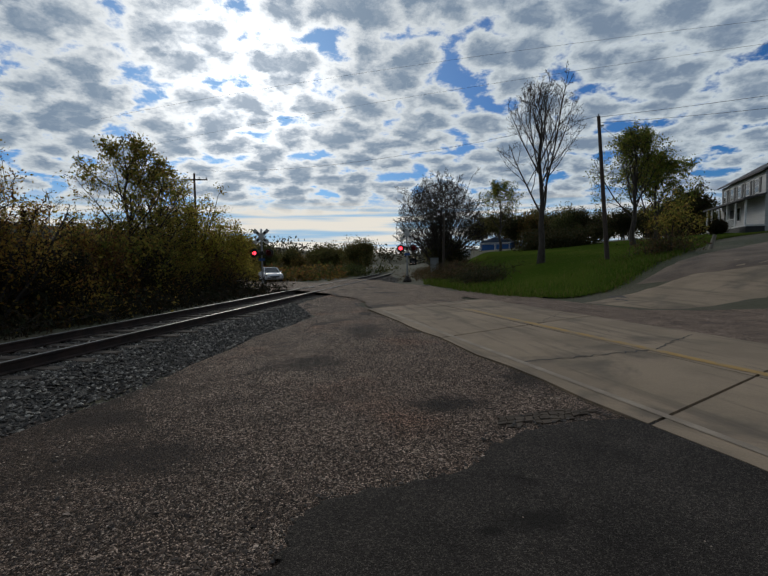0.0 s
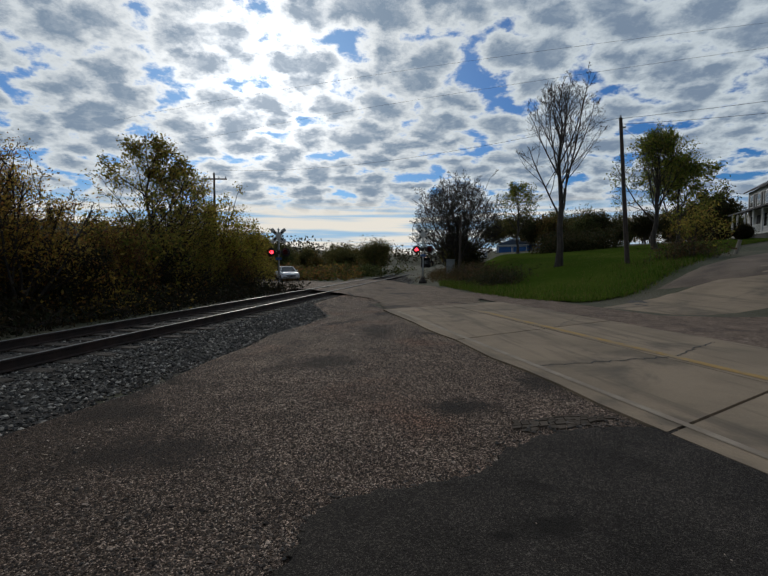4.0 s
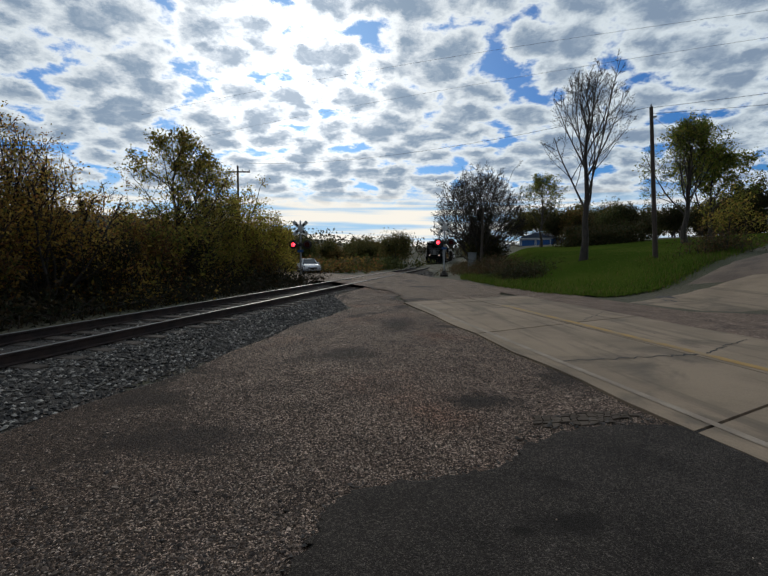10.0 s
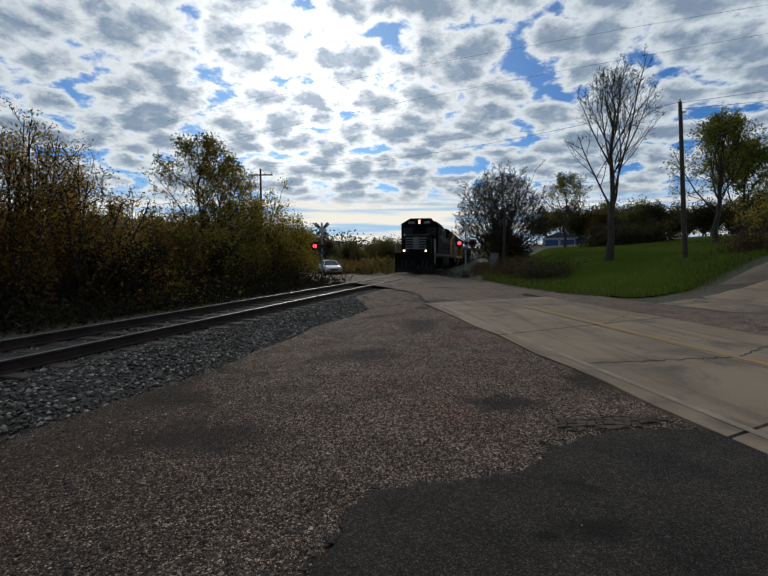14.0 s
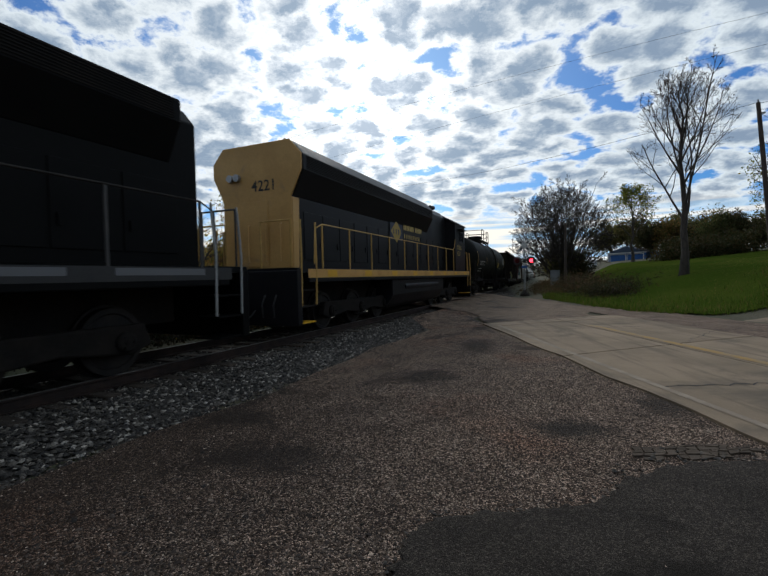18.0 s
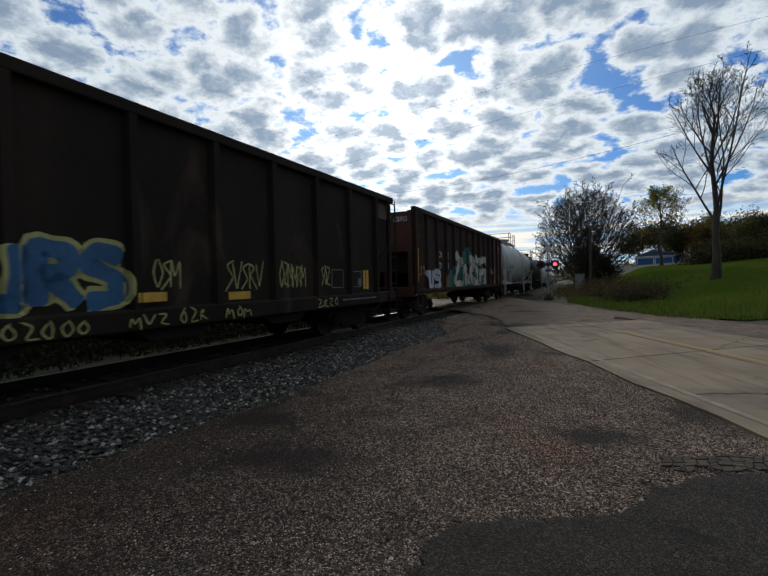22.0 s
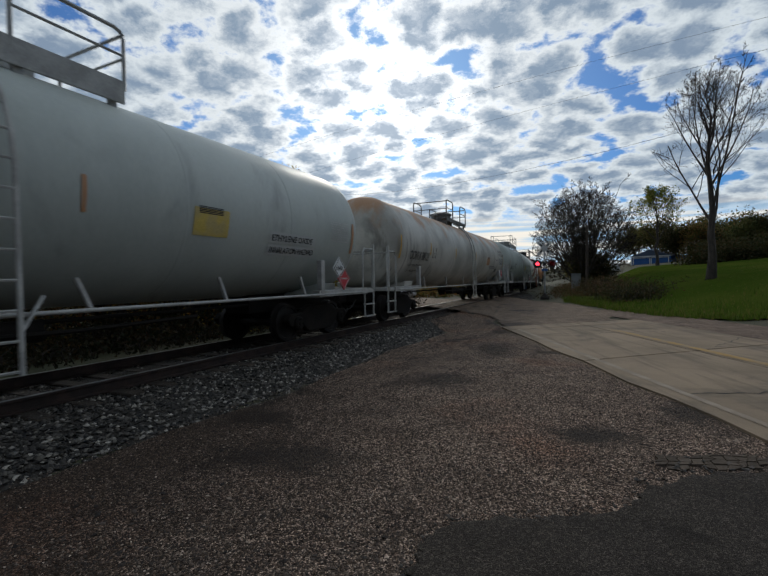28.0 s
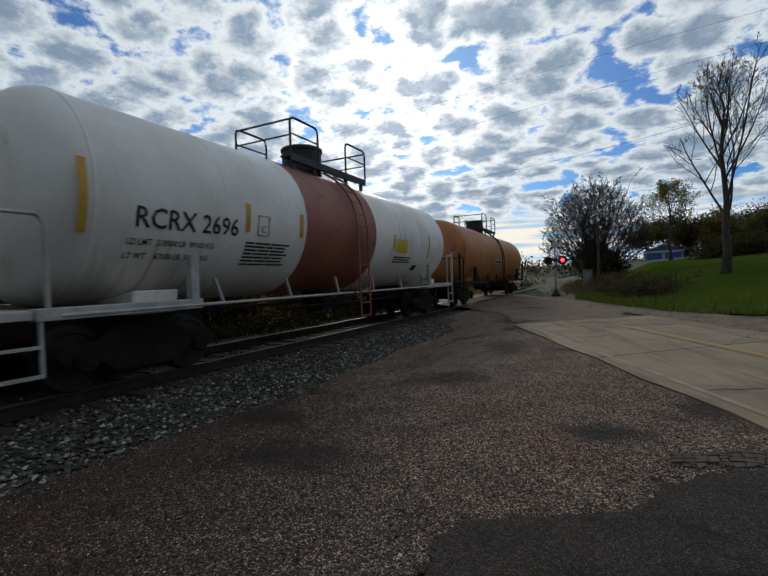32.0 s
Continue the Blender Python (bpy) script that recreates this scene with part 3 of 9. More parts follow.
# the gravel lot between the ballast and the road
inner = [(ALONG * s + ACROSS * (TRACK_OFF - 2.95 + (0.10 * math.sin(s * 0.9) + 0.06 * math.sin(s * 2.3) if s < 14 else 0))) for s in np.arange(-40, 18.1, 0.6)]
outer = [road_pt(min(max((p.y - ROAD_AT.y) / ROAD_U.y, -46), 13.5), 0.02) for p in inner]
drape(lattice([(p.x, p.y) for p in inner], outer, 24), 0.012, "gravel_lot", GRAVEL, label="brown-grey gravel lot with dark damp patches", category="gravel lot", kind="structure")
# the lot's gravel closes over the ballast before the crossing
mbg, cols_g = MB(), 8
rows_g = list(np.arange(12.0, 20.2, 0.4))
for s_g in rows_g:
    full = min(max((s_g - 12.0) / 3.5, 0), 1)
    for q in range(cols_g + 1):
        side = -3.6 + (0.55 + 1.75 * full) * q / cols_g
        x, y, z = track_at(s_g, side)
        rise = min(max((side + 3.1) / 1.6, 0), 1)
        drop = 0.11 if q == cols_g else (0.035 if q == cols_g - 1 else 0)
        mbg.v.append((x, y, gz(x, y) * (1 - rise) + (RAIL_Z - 0.115) * rise + 0.016 * (q > 0) - drop - 0.10 * (1 - min((s_g - 12.0) / 1.2, 1))))
mbg.f = [(i * (cols_g + 1) + q, i * (cols_g + 1) + q + 1, (i + 1) * (cols_g + 1) + q + 1, (i + 1) * (cols_g + 1) + q) for i in range(len(rows_g) - 1) for q in range(cols_g)]
part("gravel_lip", mbg, GRAVEL, None, "brown gravel packed against the rails before the crossing", smooth=60, category="gravel lot", kind="structure")
# new asphalt in the lot, with a ragged edge
edge = wobble(refine([(-0.62, 0.2), (-0.5, 1.6), (-0.40, 2.25), (-0.36, 2.47), (-0.22, 2.72), (0.06, 2.80), (0.37, 2.86), (0.72, 3.0), (0.95, 3.16), (1.04, 3.36), (1.30, 3.56), (1.62, 3.76), (2.07, 3.84), (2.4, 3.86), (2.74, 3.80)], 0.05), 0.034, 4)
hem = [(x * 0.985 + 0.02, y * 0.985) for x, y in edge]
mbp = MB()
n_e = len(edge)
for row, z in ((edge, 0.016), (hem, 0.030)):
    mbp.v += [(x, y, z) for x, y in row]
mbp.f += [(i, i + 1, n_e + i + 1, n_e + i) for i in range(n_e - 1)]
o = len(mbp.v)
tail = [(-0.6, -9.0), road_pt(-14, -0.01)]
mbp.v += [(x, y, 0.030) for x, y in tail]
mbp.f.append(tuple([n_e + i for i in range(n_e)] + [o + 1, o]))
part("asphalt_patch", mbp, PATCH, None, "dark new asphalt patch with a ragged edge", smooth=40, category="asphalt", kind="structure")


def road():
    """Concrete slabs, their joints, the paint, the worn asphalt of the crossing, the shoulder."""
    base = drape([[road_pt(a, b) for b in (-0.22, 2.35, 4.75)] for a in np.arange(-60, 9.3, 3)], 0.004, "road", CRACK, label="old concrete two-lane road with tarred joints", category="road", kind="structure")
    a = -57.38
    while a < 9.2:
        a1 = min(a + 4.7, 9.25)
        for lane in (0, 1):
            mb = MB()
            b0, b1 = (-0.18, 2.335) if lane == 0 else (2.365, 4.7)
            rows = 6
            for i in range(rows + 1):
                aa = a + 0.02 + (a1 - a - 0.04) * i / rows
                for b in (b0, (b0 + b1) / 2, b1):
                    x, y = road_pt(aa + 0.33 * b, b + (0.03 * math.sin(aa * 2.1) + 0.02 * math.sin(aa * 5.3) if b in (-0.18, 4.7) else 0))
                    mb.v.append((x, y, 0.035))
            mb.f += [(i * 3 + k, i * 3 + k + 1, i * 3 + k + 4, i * 3 + k + 3) for i in range(rows) for k in range(2)]
            o = len(mb.v)
            ring = [i * 3 for i in range(rows + 1)] + [rows * 3 + 1] + [i * 3 + 2 for i in range(rows, -1, -1)] + [1]
            mb.v += [(mb.v[i][0], mb.v[i][1], -0.05) for i in ring]
            mb.f += [(ring[k], ring[(k + 1) % len(ring)], o + (k + 1) % len(ring), o + k) for k in range(len(ring))]
            part("slab", mb, CONCRETE, base)
        a += 4.7
    # paint
    mb = MB()
    for i, aa in enumerate(np.arange(-56, 8.8, 0.5)):
        for b in (0.07, 0.17):
            x, y = road_pt(aa, b)
            mb.v.append((x, y, 0.040))
        if i:
            mb.f.append((2 * i - 2, 2 * i - 1, 2 * i + 1, 2 * i))
    part("edge_line", mb, WHITE_LINE, base, "worn white edge line")
    mb = MB()
    for i, aa in enumerate(np.arange(-56, 8.3, 0.5)):
        for b in (2.46, 2.63):
            x, y = road_pt(aa, b)
            mb.v.append((x, y, 0.041))
        if i:
            mb.f.append((2 * i - 2, 2 * i - 1, 2 * i + 1, 2 * i))
    part("centre_line", mb, YELLOW_LINE, base, "faded yellow centre line")
    # wandering cracks
    rnd = random.Random(3)
    for a0, b0, a1, b1 in ((1.38, 0.15, 1.42, 2.5), (1.42, 2.5, 2.3, 4.4), (7.3, 0.3, 7.4, 3.6), (-1.4, 2.5, 3.6, 3.3), (4.6, 2.7, 6.2, 4.6), (-3.9, 0.4, -3.1, 4.5)):
        mb = MB()
        for i in range(25):
            f = i / 24
            w = 0.008 + rnd.random() * 0.012
            x, y = road_pt(a0 + (a1 - a0) * f + rnd.uniform(-.05, .05), b0 + (b1 - b0) * f + rnd.uniform(-.05, .05))
            mb.v += [(x, y - w, 0.0395), (x, y + w, 0.0395)]
            if i:
                mb.f.append((2 * i - 2, 2 * i, 2 * i + 1, 2 * i - 1))
        part("crack", mb, CRACK, base)


road()


# worn asphalt from the slabs over the crossing and on to the far side
left = refine([road_pt(9.2, -0.05), (0.42, 16.4), (0.1, 18.4), (-1.2, 19.6), (-2.5, 21.5), (-4.6, 26.0), (-6.6, 30.5), (-8.6, 36), (-12.2, 44), (-18, 54)], 0.5)
right = refine([road_pt(9.2, 4.75), (4.3, 16.5), (4.9, 20.5), (4.6, 25.5), (3.0, 31.5), (0.2, 36.5), (-2.6, 40.5), (-5.2, 44), (-8, 50), (-13, 60)], 0.5)
k = min(len(left), len(right))
left = [left[int(i * (len(left) - 1) / (k - 1))] for i in range(k)]
right = [right[int(i * (len(right) - 1) / (k - 1))] for i in range(k)]
mba = MB()
W = 14
rnd = random.Random(8)
for i, (a, b) in enumerate(zip(left, right)):
    for q, (x, y) in enumerate(between(a, b, W)):
        off = abs(x * ACROSS.x + y * ACROSS.y - TRACK_OFF - 0.067 * soft(x * ALONG.x + y * ALONG.y))
        up = max(0, min(1, (3.4 - off) / 2.2))
        if q in (0, W):
            x, y = x + rnd.uniform(-.12, .12), y + rnd.uniform(-.12, .12)
        mba.v.append((x, y, gz(x, y) + 0.03 + up * 0.185 + rnd.uniform(-.006, .006)))
mba.f = [(i * (W + 1) + q, i * (W + 1) + q + 1, (i + 1) * (W + 1) + q + 1, (i + 1) * (W + 1) + q) for i in range(k - 1) for q in range(W)]
ca = part("crossing_asphalt", mba, ASPHALT, None, "worn patched asphalt over the level crossing", smooth=50, category="road", kind="structure")
rnd = random.Random(17)
for line, wd in ((((-1.04, 20.87), (-0.66, 18.82), (-0.39, 17.77), (-0.1, 18.58)), 0.028), (((-0.03, 16.78), (0.15, 15.42), (0.35, 14.39), (0.61, 13.53)), 0.03), (((0.33, 19.38), (0.66, 21.01)), 0.05), (((1.08, 13.57), (1.52, 13.09), (2.06, 13.5)), 0.05),
                 (((1.15, 25.9), (1.83, 24.79)), 0.06), (((0.04, 16.07), (1.01, 15.62), (2.0, 16.23)), 0.03), (((1.08, 21.64), (1.88, 18.57), (3.04, 17.8)), 0.03), (((1.9, 22.5), (2.4, 20.6), (3.6, 20.2)), 0.03), (((0.6, 23.6), (2.0, 23.0), (3.4, 23.6)), 0.035)):
    pts = refine(list(line), 0.16)
    mb = MB()
    for i, (x, y) in enumerate(pts):
        e = math.sin(math.pi * min(i + 0.5, len(pts) - 1) / len(pts))
        w = wd * (0.35 + rnd.random() * 0.9) * max(e, 0.12)
        x, y = x + rnd.uniform(-.05, .05), y + rnd.uniform(-.05, .05)
        off = abs(x * ACROSS.x + y * ACROSS.y - TRACK_OFF - 0.067 * soft(x * ALONG.x + y * ALONG.y))
        z = gz(x, y) + 0.042 + max(0, min(1, (3.4 - off) / 2.2)) * 0.185
        mb.v += [(x - w, y - w * 2.2, z), (x + w, y + w * 2.2, z)]
        if i:
            mb.f.append((2 * i - 2, 2 * i, 2 * i + 1, 2 * i - 1))
    part("crack", mb, CRACK, ca)
# gravel shoulder and drive mouth beyond the road
sh_l = [road_pt(a, 4.72) for a in np.arange(-14, 16.1, 1)]
sh_r = [road_pt(a, 4.72 + (2.3 if a > 6 else 2.3 + (6 - a) * 1.15)) for a in np.arange(-14, 16.1, 1)]
drape(lattice(sh_l, sh_r, 8), 0.015, "shoulder", SHOULDER, label="pinkish gravel shoulder beside the road", category="shoulder", kind="structure")
drape(lattice(refine([(7.6, 14.6), (9.5, 15.6), (12.5, 16.4), (16.5, 17.6)], 0.8), refine([(8.6, 12.0), (10.6, 11.8), (14.0, 12.0), (18.5, 13)], 0.8)[:13], 8), 0.020, "drive_apron", CONCRETE, label="pale concrete drive apron", category="apron", kind="structure")
drape(lattice([(11 + 13 * i / 16, 17 + 7 * i / 16) for i in range(17)], [(15 + 15 * i / 16, 13 + 6 * i / 16) for i in range(17)], 10), 0.035, "dirt_drive", DIRT, label="rutted brown dirt drive up to the house", category="drive", kind="structure")


def lawn():
    lo = refine([(4.9, 28.0), (5.3, 24), (5.6, 21.2), (6.5, 17.6), (7.9, 16.1), (9.6, 16.6), (11.4, 17.7), (14.5, 19.6), (19.6, 24.2), (25, 29.8), (28, 32)], 0.6)
    lo = wobble(lo, 0.08, 2)
    hi = [(9.5 + 38 * i / (len(lo) - 1), 62 - 22 * i / (len(lo) - 1)) for i in range(len(lo))]
    drape(lattice(lo, hi, 46), 0.03, "lawn", LAWN, label="sloping green lawn with rough longer grass on its bank", category="lawn", kind="structure")
    rnd = random.Random(5)
    mb = MB()
    for _ in range(34000):
        i = rnd.randrange(len(lo) - 1)
        f = rnd.random() ** 2.2 * 0.55
        x = lo[i][0] + (hi[i][0] - lo[i][0]) * f + rnd.uniform(-.4, .4)
        y = lo[i][1] + (hi[i][1] - lo[i][1]) * f + rnd.uniform(-.4, .4)
        z = gz(x, y) + 0.02
        h = rnd.uniform(0.03, 0.08) + (0.22 * rnd.random() ** 2 if f < 0.16 else 0)
        a = rnd.uniform(0, 6.28)
        c, s, w = math.cos(a), math.sin(a), rnd.uniform(.008, .02)
        dx, dy = rnd.uniform(-.08, .08), rnd.uniform(-.08, .08)
        mb.add([(x - c * w, y - s * w, z), (x + c * w, y + s * w, z), (x + dx, y + dy, z + h)], [(0, 1, 2)])
    ob = new("grass", mb.mesh("grass", BLADE))
    tagged(ob, "blades of green grass on the lawn", "grass", kind="stuff")


lawn()

# ---- track ----


def railway():
    track = thing("railway_track", "single railway track with rusty rails on wooden ties", "railway track")
    tagged(track, kind="structure")
    prof = [(-0.07, -0.17), (0.07, -0.17), (0.07, -0.155), (0.012, -0.14), (0.012, -0.045), (0.036, -0.035), (0.036, -0.004), (-0.036, -0.004), (-0.036, -0.035), (-0.012, -0.045), (-0.012, -0.14), (-0.07, -0.155)]
    ss = list(np.arange(-240, -12, 12)) + list(np.arange(-12, 90, 2.0)) + list(np.arange(90, 470, 8))
    for side in (-0.7525, 0.7525):
        mb, top = MB(), MB()
        for s in ss:
            for a, z in prof:
                mb.v.append(track_at(s, side + a, z))
            for a, z in ((-0.034, -0.006), (-0.03, 0.0), (0.03, 0.0), (0.034, -0.006)):
                top.v.append(track_at(s, side + a, z))
        n = len(prof)
        for i in range(len(ss) - 1):
            mb.f += [(i * n + k, i * n + (k + 1) % n, (i + 1) * n + (k + 1) % n, (i + 1) * n + k) for k in range(n)]
            top.f += [(i * 4 + k, i * 4 + k + 1, (i + 1) * 4 + k + 1, (i + 1) * 4 + k) for k in range(3)]
        rail = part("rail", mb, RUST, track, "rust-brown steel rail", smooth=40)
        part("rail_head", top, RAILTOP, rail, "shiny worn rail head")
    # ties, one by one where the camera is near
    tie = MB().box(-0.11, 0.11, -1.28, 1.28, -0.16, 0).mesh("tie", TIE)
    bm = bmesh.new()
    bm.from_mesh(tie)
    bmesh.ops.bevel(bm, geom=bm.edges[:], offset=0.015, segments=1, affect="EDGES")
    bm.to_mesh(tie)
    bm.free()
    rnd = random.Random(1)
    far = MB()
    for i in range(-220, 760):
        s = i * 0.56
        if 19.5 < s < 32:
            continue
        if -14 < s < 75:
            ob = new("tie", tie)
            ob.parent = track
            p = track_at(s, rnd.uniform(-.05, .05), -0.168 + rnd.uniform(-.012, .006))
            ob.matrix_basis = Matrix.Translation(p) @ pose(0, 0, 0, 0, 0, -13.11 + 90 + rnd.uniform(-1.5, 1.5))
        else:
            m = Matrix.Translation(track_at(s, 0, -0.168)) @ pose(0, 0, 0, 0, 0, 90 - 13.11)
            far.box(-0.11, 0.11, -1.28, 1.28, -0.16, 0, m)
    ob = part("far_ties", far, TIE, track)
    tagged(ob, kind="stuff")
    # ballast bed
    mb = MB()
    ss = list(np.arange(-240, -12, 12)) + list(np.arange(-12, 60, 0.8)) + list(np.arange(60, 470, 8))
    cols = (-3.35, -2.3, -1.55, -0.9, 0, 0.9, 1.55, 2.3, 3.3)
    zs = (-0.29, -0.25, -0.21, -0.20, -0.20, -0.20, -0.21, -0.3, -0.55)
    rnd = random.Random(2)
    for s in ss:
        for a, z in zip(cols, zs):
            mb.v.append(track_at(s, a + rnd.uniform(-.06, .06), z + rnd.uniform(-.012, .012)))
    n = len(cols)
    mb.f = [(i * n + k, i * n + k + 1, (i + 1) * n + k + 1, (i + 1) * n + k) for i in range(len(ss) - 1) for k in range(n - 1)]
    tagged(part("ballast", mb, BALLAST_BED, None, "grey crushed-stone ballast bed", smooth=60, category="ballast"), kind="structure")


railway()


def scatter(name, places, sizes, material, seed, label, category, flat=0.75):
    """Loose stones, each a small uneven block, joined into one mesh of stuff."""
    rn = np.random.default_rng(seed)
    c, sz = np.asarray(places, dtype=float), np.asarray(sizes, dtype=float)
    n = len(c)
    top = np.array([(1, 0, 0.1), (0.3, 0.9, 0.2), (-0.8, 0.6, 0), (-0.9, -0.5, 0.1), (0.2, -1, 0.1), (0.1, 0.1, 0.8), (0, 0, -0.7)])
    v = top[None] * rn.uniform(0.65, 1.25, (n, 7, 3)) + rn.normal(0, 0.10, (n, 7, 3))
    v[:, :, 2] *= flat
    a, b = rn.uniform(0, 6.28, n), rn.uniform(-0.5, 0.5, n)
    ca, sa, cb, sb = np.cos(a), np.sin(a), np.cos(b), np.sin(b)
    o, z = np.ones(n), np.zeros(n)
    rot = np.stack([ca, -sa * cb, sa * sb, sa, ca * cb, -ca * sb, z, sb, cb], 1).reshape(n, 3, 3)
    v = np.einsum("nij,nkj->nki", rot, v) * (sz * 0.55)[:, None, None] + c[:, None]
    ring = [(k, (k + 1) % 5) for k in range(5)]
    tri = np.array([(p, q, 5) for p, q in ring] + [(q, p, 6) for p, q in ring])
    f = (tri[None] + 7 * np.arange(n)[:, None, None]).reshape(-1, 3)
    me = bpy.data.meshes.new(name)
    me.from_pydata(v.reshape(-1, 3).tolist(), [], f.tolist())
    me.materials.append(material)
    return tagged(new(name, me), label, category, kind="stuff")


rs = np.random.default_rng(7)
places, sizes = [], []
for _ in range(46000):
    s, side = rs.uniform(-4, 19.8) if rs.random() < .88 else rs.uniform(19, 45), rs.uniform(-3.3, -0.2)
    if 19.8 < s < 33:
        continue
    if rs.random() < 0.22:
        side = rs.uniform(-0.2, 3.0)
    if side < -1.25 and side < -1.3 - (15.5 - s) * 0.5 and 12 < s < 20:
        continue
    if side < -2.7 and rs.random() < (-2.7 - side) * 1.3:
        continue
    z = float(np.interp(side, (-3.35, -2.3, -1.55, 1.55, 2.3, 3.3), (-0.29, -0.25, -0.21, -0.21, -0.3, -0.55)))
    places.append(track_at(s, side, z + 0.012))
    sizes.append(rs.uniform(0.030, 0.070))
scatter("ballast_stones", places, sizes, STONE, 11, "grey crushed ballast stones beside the rails", "ballast", 0.9)


def on_patch(x, y):
    """Whether a place lies on the new asphalt."""
    return y < float(np.interp(x, [p[0] for p in PATCH_LINE], [p[1] for p in PATCH_LINE])) - 0.02 if x > PATCH_LINE[0][0] else False


PATCH_LINE = [(-0.45, 2.0), (-0.36, 2.47), (-0.22, 2.72), (0.06, 2.80), (0.37, 2.86), (0.72, 3.0), (0.95, 3.16), (1.04, 3.36), (1.30, 3.56), (1.62, 3.76), (2.07, 3.84), (2.74, 3.80)]
STAINS = ((-1.75, 3.5, 0.62, 0.30), (1.0, 4.45, 0.40, 0.22), (-2.6, 4.6, 0.4, 0.3))
SOILED = ((-3.6, 3.6, 2.6, 3.2), (-3.4, 9.0, 1.3, 4.0), (-2.4, 1.2, 1.8, 1.2))
places, sizes, dark, dark_sizes = [], [], [], []
for _ in range(98000):
    r, a = 1 / rs.uniform(1 / 13.0, 1 / 1.25), rs.uniform(-1.2, 0.62)
    x, y = r * math.sin(a), r * math.cos(a)
    o_t = x * ACROSS.x + y * ACROSS.y - TRACK_OFF
    b = (x - ROAD_AT.x) * ROAD_V.x + (y - ROAD_AT.y) * ROAD_V.y
    if o_t > -2.75 or b > -0.24 or on_patch(x, y):
        continue
    near = min(r / 6, 1)
    size = rs.uniform(0.006, 0.013) + near * rs.uniform(0.002, 0.011) if rs.random() < .985 else rs.uniform(.022, .042)
    tar = any(math.hypot((x - p) / w, (y - q) / h) + rs.normal(0, 0.25) < 1 for p, q, w, h in STAINS)
    # earth trodden into the stones towards the track
    tar = tar or any(math.hypot((x - p) / w, (y - q) / h) + rs.normal(0, 0.3) < 0.9 for p, q, w, h in SOILED) and rs.random() < 0.55
    (dark if tar else places).append((x, y, gz(x, y) + 0.013))
    (dark_sizes if tar else sizes).append(size)
scatter("lot_pebbles", places, sizes, PEBBLE, 12, "small brown and grey pebbles of the lot", "gravel")
scatter("tarry_pebbles", dark, dark_sizes, PEBBLE_DARK, 14, "dark tar-stained pebbles of the lot", "gravel")
# pale grit on the new asphalt
places = [(x, y, 0.032) for x, y in ((rs.uniform(-0.3, 2.6), rs.uniform(1.2, 3.7)) for _ in range(260)) if on_patch(x, y)]
scatter("patch_grit", places, [0.004 + 0.008 * rs.random() ** 3 for _ in places], PEBBLE, 15, "scattered pale grit on the new asphalt", "gravel")

# crumbs of broken asphalt along the new patch
places, sizes = [], []
for _ in range(170):
    x, y = edge[int(rs.integers(len(edge) * 0.3, len(edge)))]
    wide = 0.05 if x < 1.2 else 0.16
    places.append((x + rs.normal(0, wide * 0.6), y + abs(rs.normal(0, wide)) * 0.8, 0.020))
    sizes.append(rs.uniform(0.010, 0.028) if x < 1.2 else rs.uniform(0.014, 0.05))
scatter("asphalt_crumbs", places, sizes, ASPHALT_CRUMB, 13, "broken crumbs along the edge of the new asphalt", "asphalt")
# cracked old asphalt in small plates beside the new patch
rnd = random.Random(77)
plates = thing("cracked_asphalt", "cracked grey-brown asphalt breaking into small plates", "asphalt")
tagged(plates, kind="structure")
grid = {}
for i in range(13):
    for q in range(6):
        u, v = i / 12, q / 5
        x = 1.28 + 1.02 * u + 0.10 * v + rnd.uniform(-.028, .028)
        y = 3.72 + 0.22 * u + 0.36 * v - 0.10 * u * v + rnd.uniform(-.022, .022)
        grid[i, q] = (x, y)
for i in range(12):
    for q in range(5):
        if abs(q - 2) + abs(i - 5.5) * 0.33 + rnd.uniform(-.7, .7) > 3.0:
            continue
        ring = [grid[i, q], grid[i + 1, q], grid[i + 1, q + 1], grid[i, q + 1]]
        cx, cy = sum(p[0] for p in ring) / 4, sum(p[1] for p in ring) / 4
        ring = [(cx + (x - cx) * 0.86, cy + (y - cy) * 0.84) for x, y in ring]
        z = 0.024 + rnd.uniform(-.004, .005)
        part("plate", MB().prism(ring, -0.01, z, "z"), PLATE, plates)
# a dark wet break in the drive apron
rnd = random.Random(31)
mb = MB()
n = 26
for k in range(n):
    a = 2 * math.pi * k / n
    q = 0.75 + 0.5 * rnd.random()
    x, y = 9.35 + 0.30 * q * math.cos(a) + 0.15 * math.sin(a), 14.75 + 0.75 * q * math.sin(a)
    mb.v.append((x, y, gz(x, y) + 0.034))
mb.v.append((9.35, 14.75, gz(9.35, 14.75) + 0.036))
mb.f = [(k, (k + 1) % n, n) for k in range(n)]
tagged(part("damp_break", mb, CRACK_BROWN, None, "dark damp break in the concrete apron", smooth=60, category="stain"), kind="structure")
# ---- signals, poles, cabinet ----


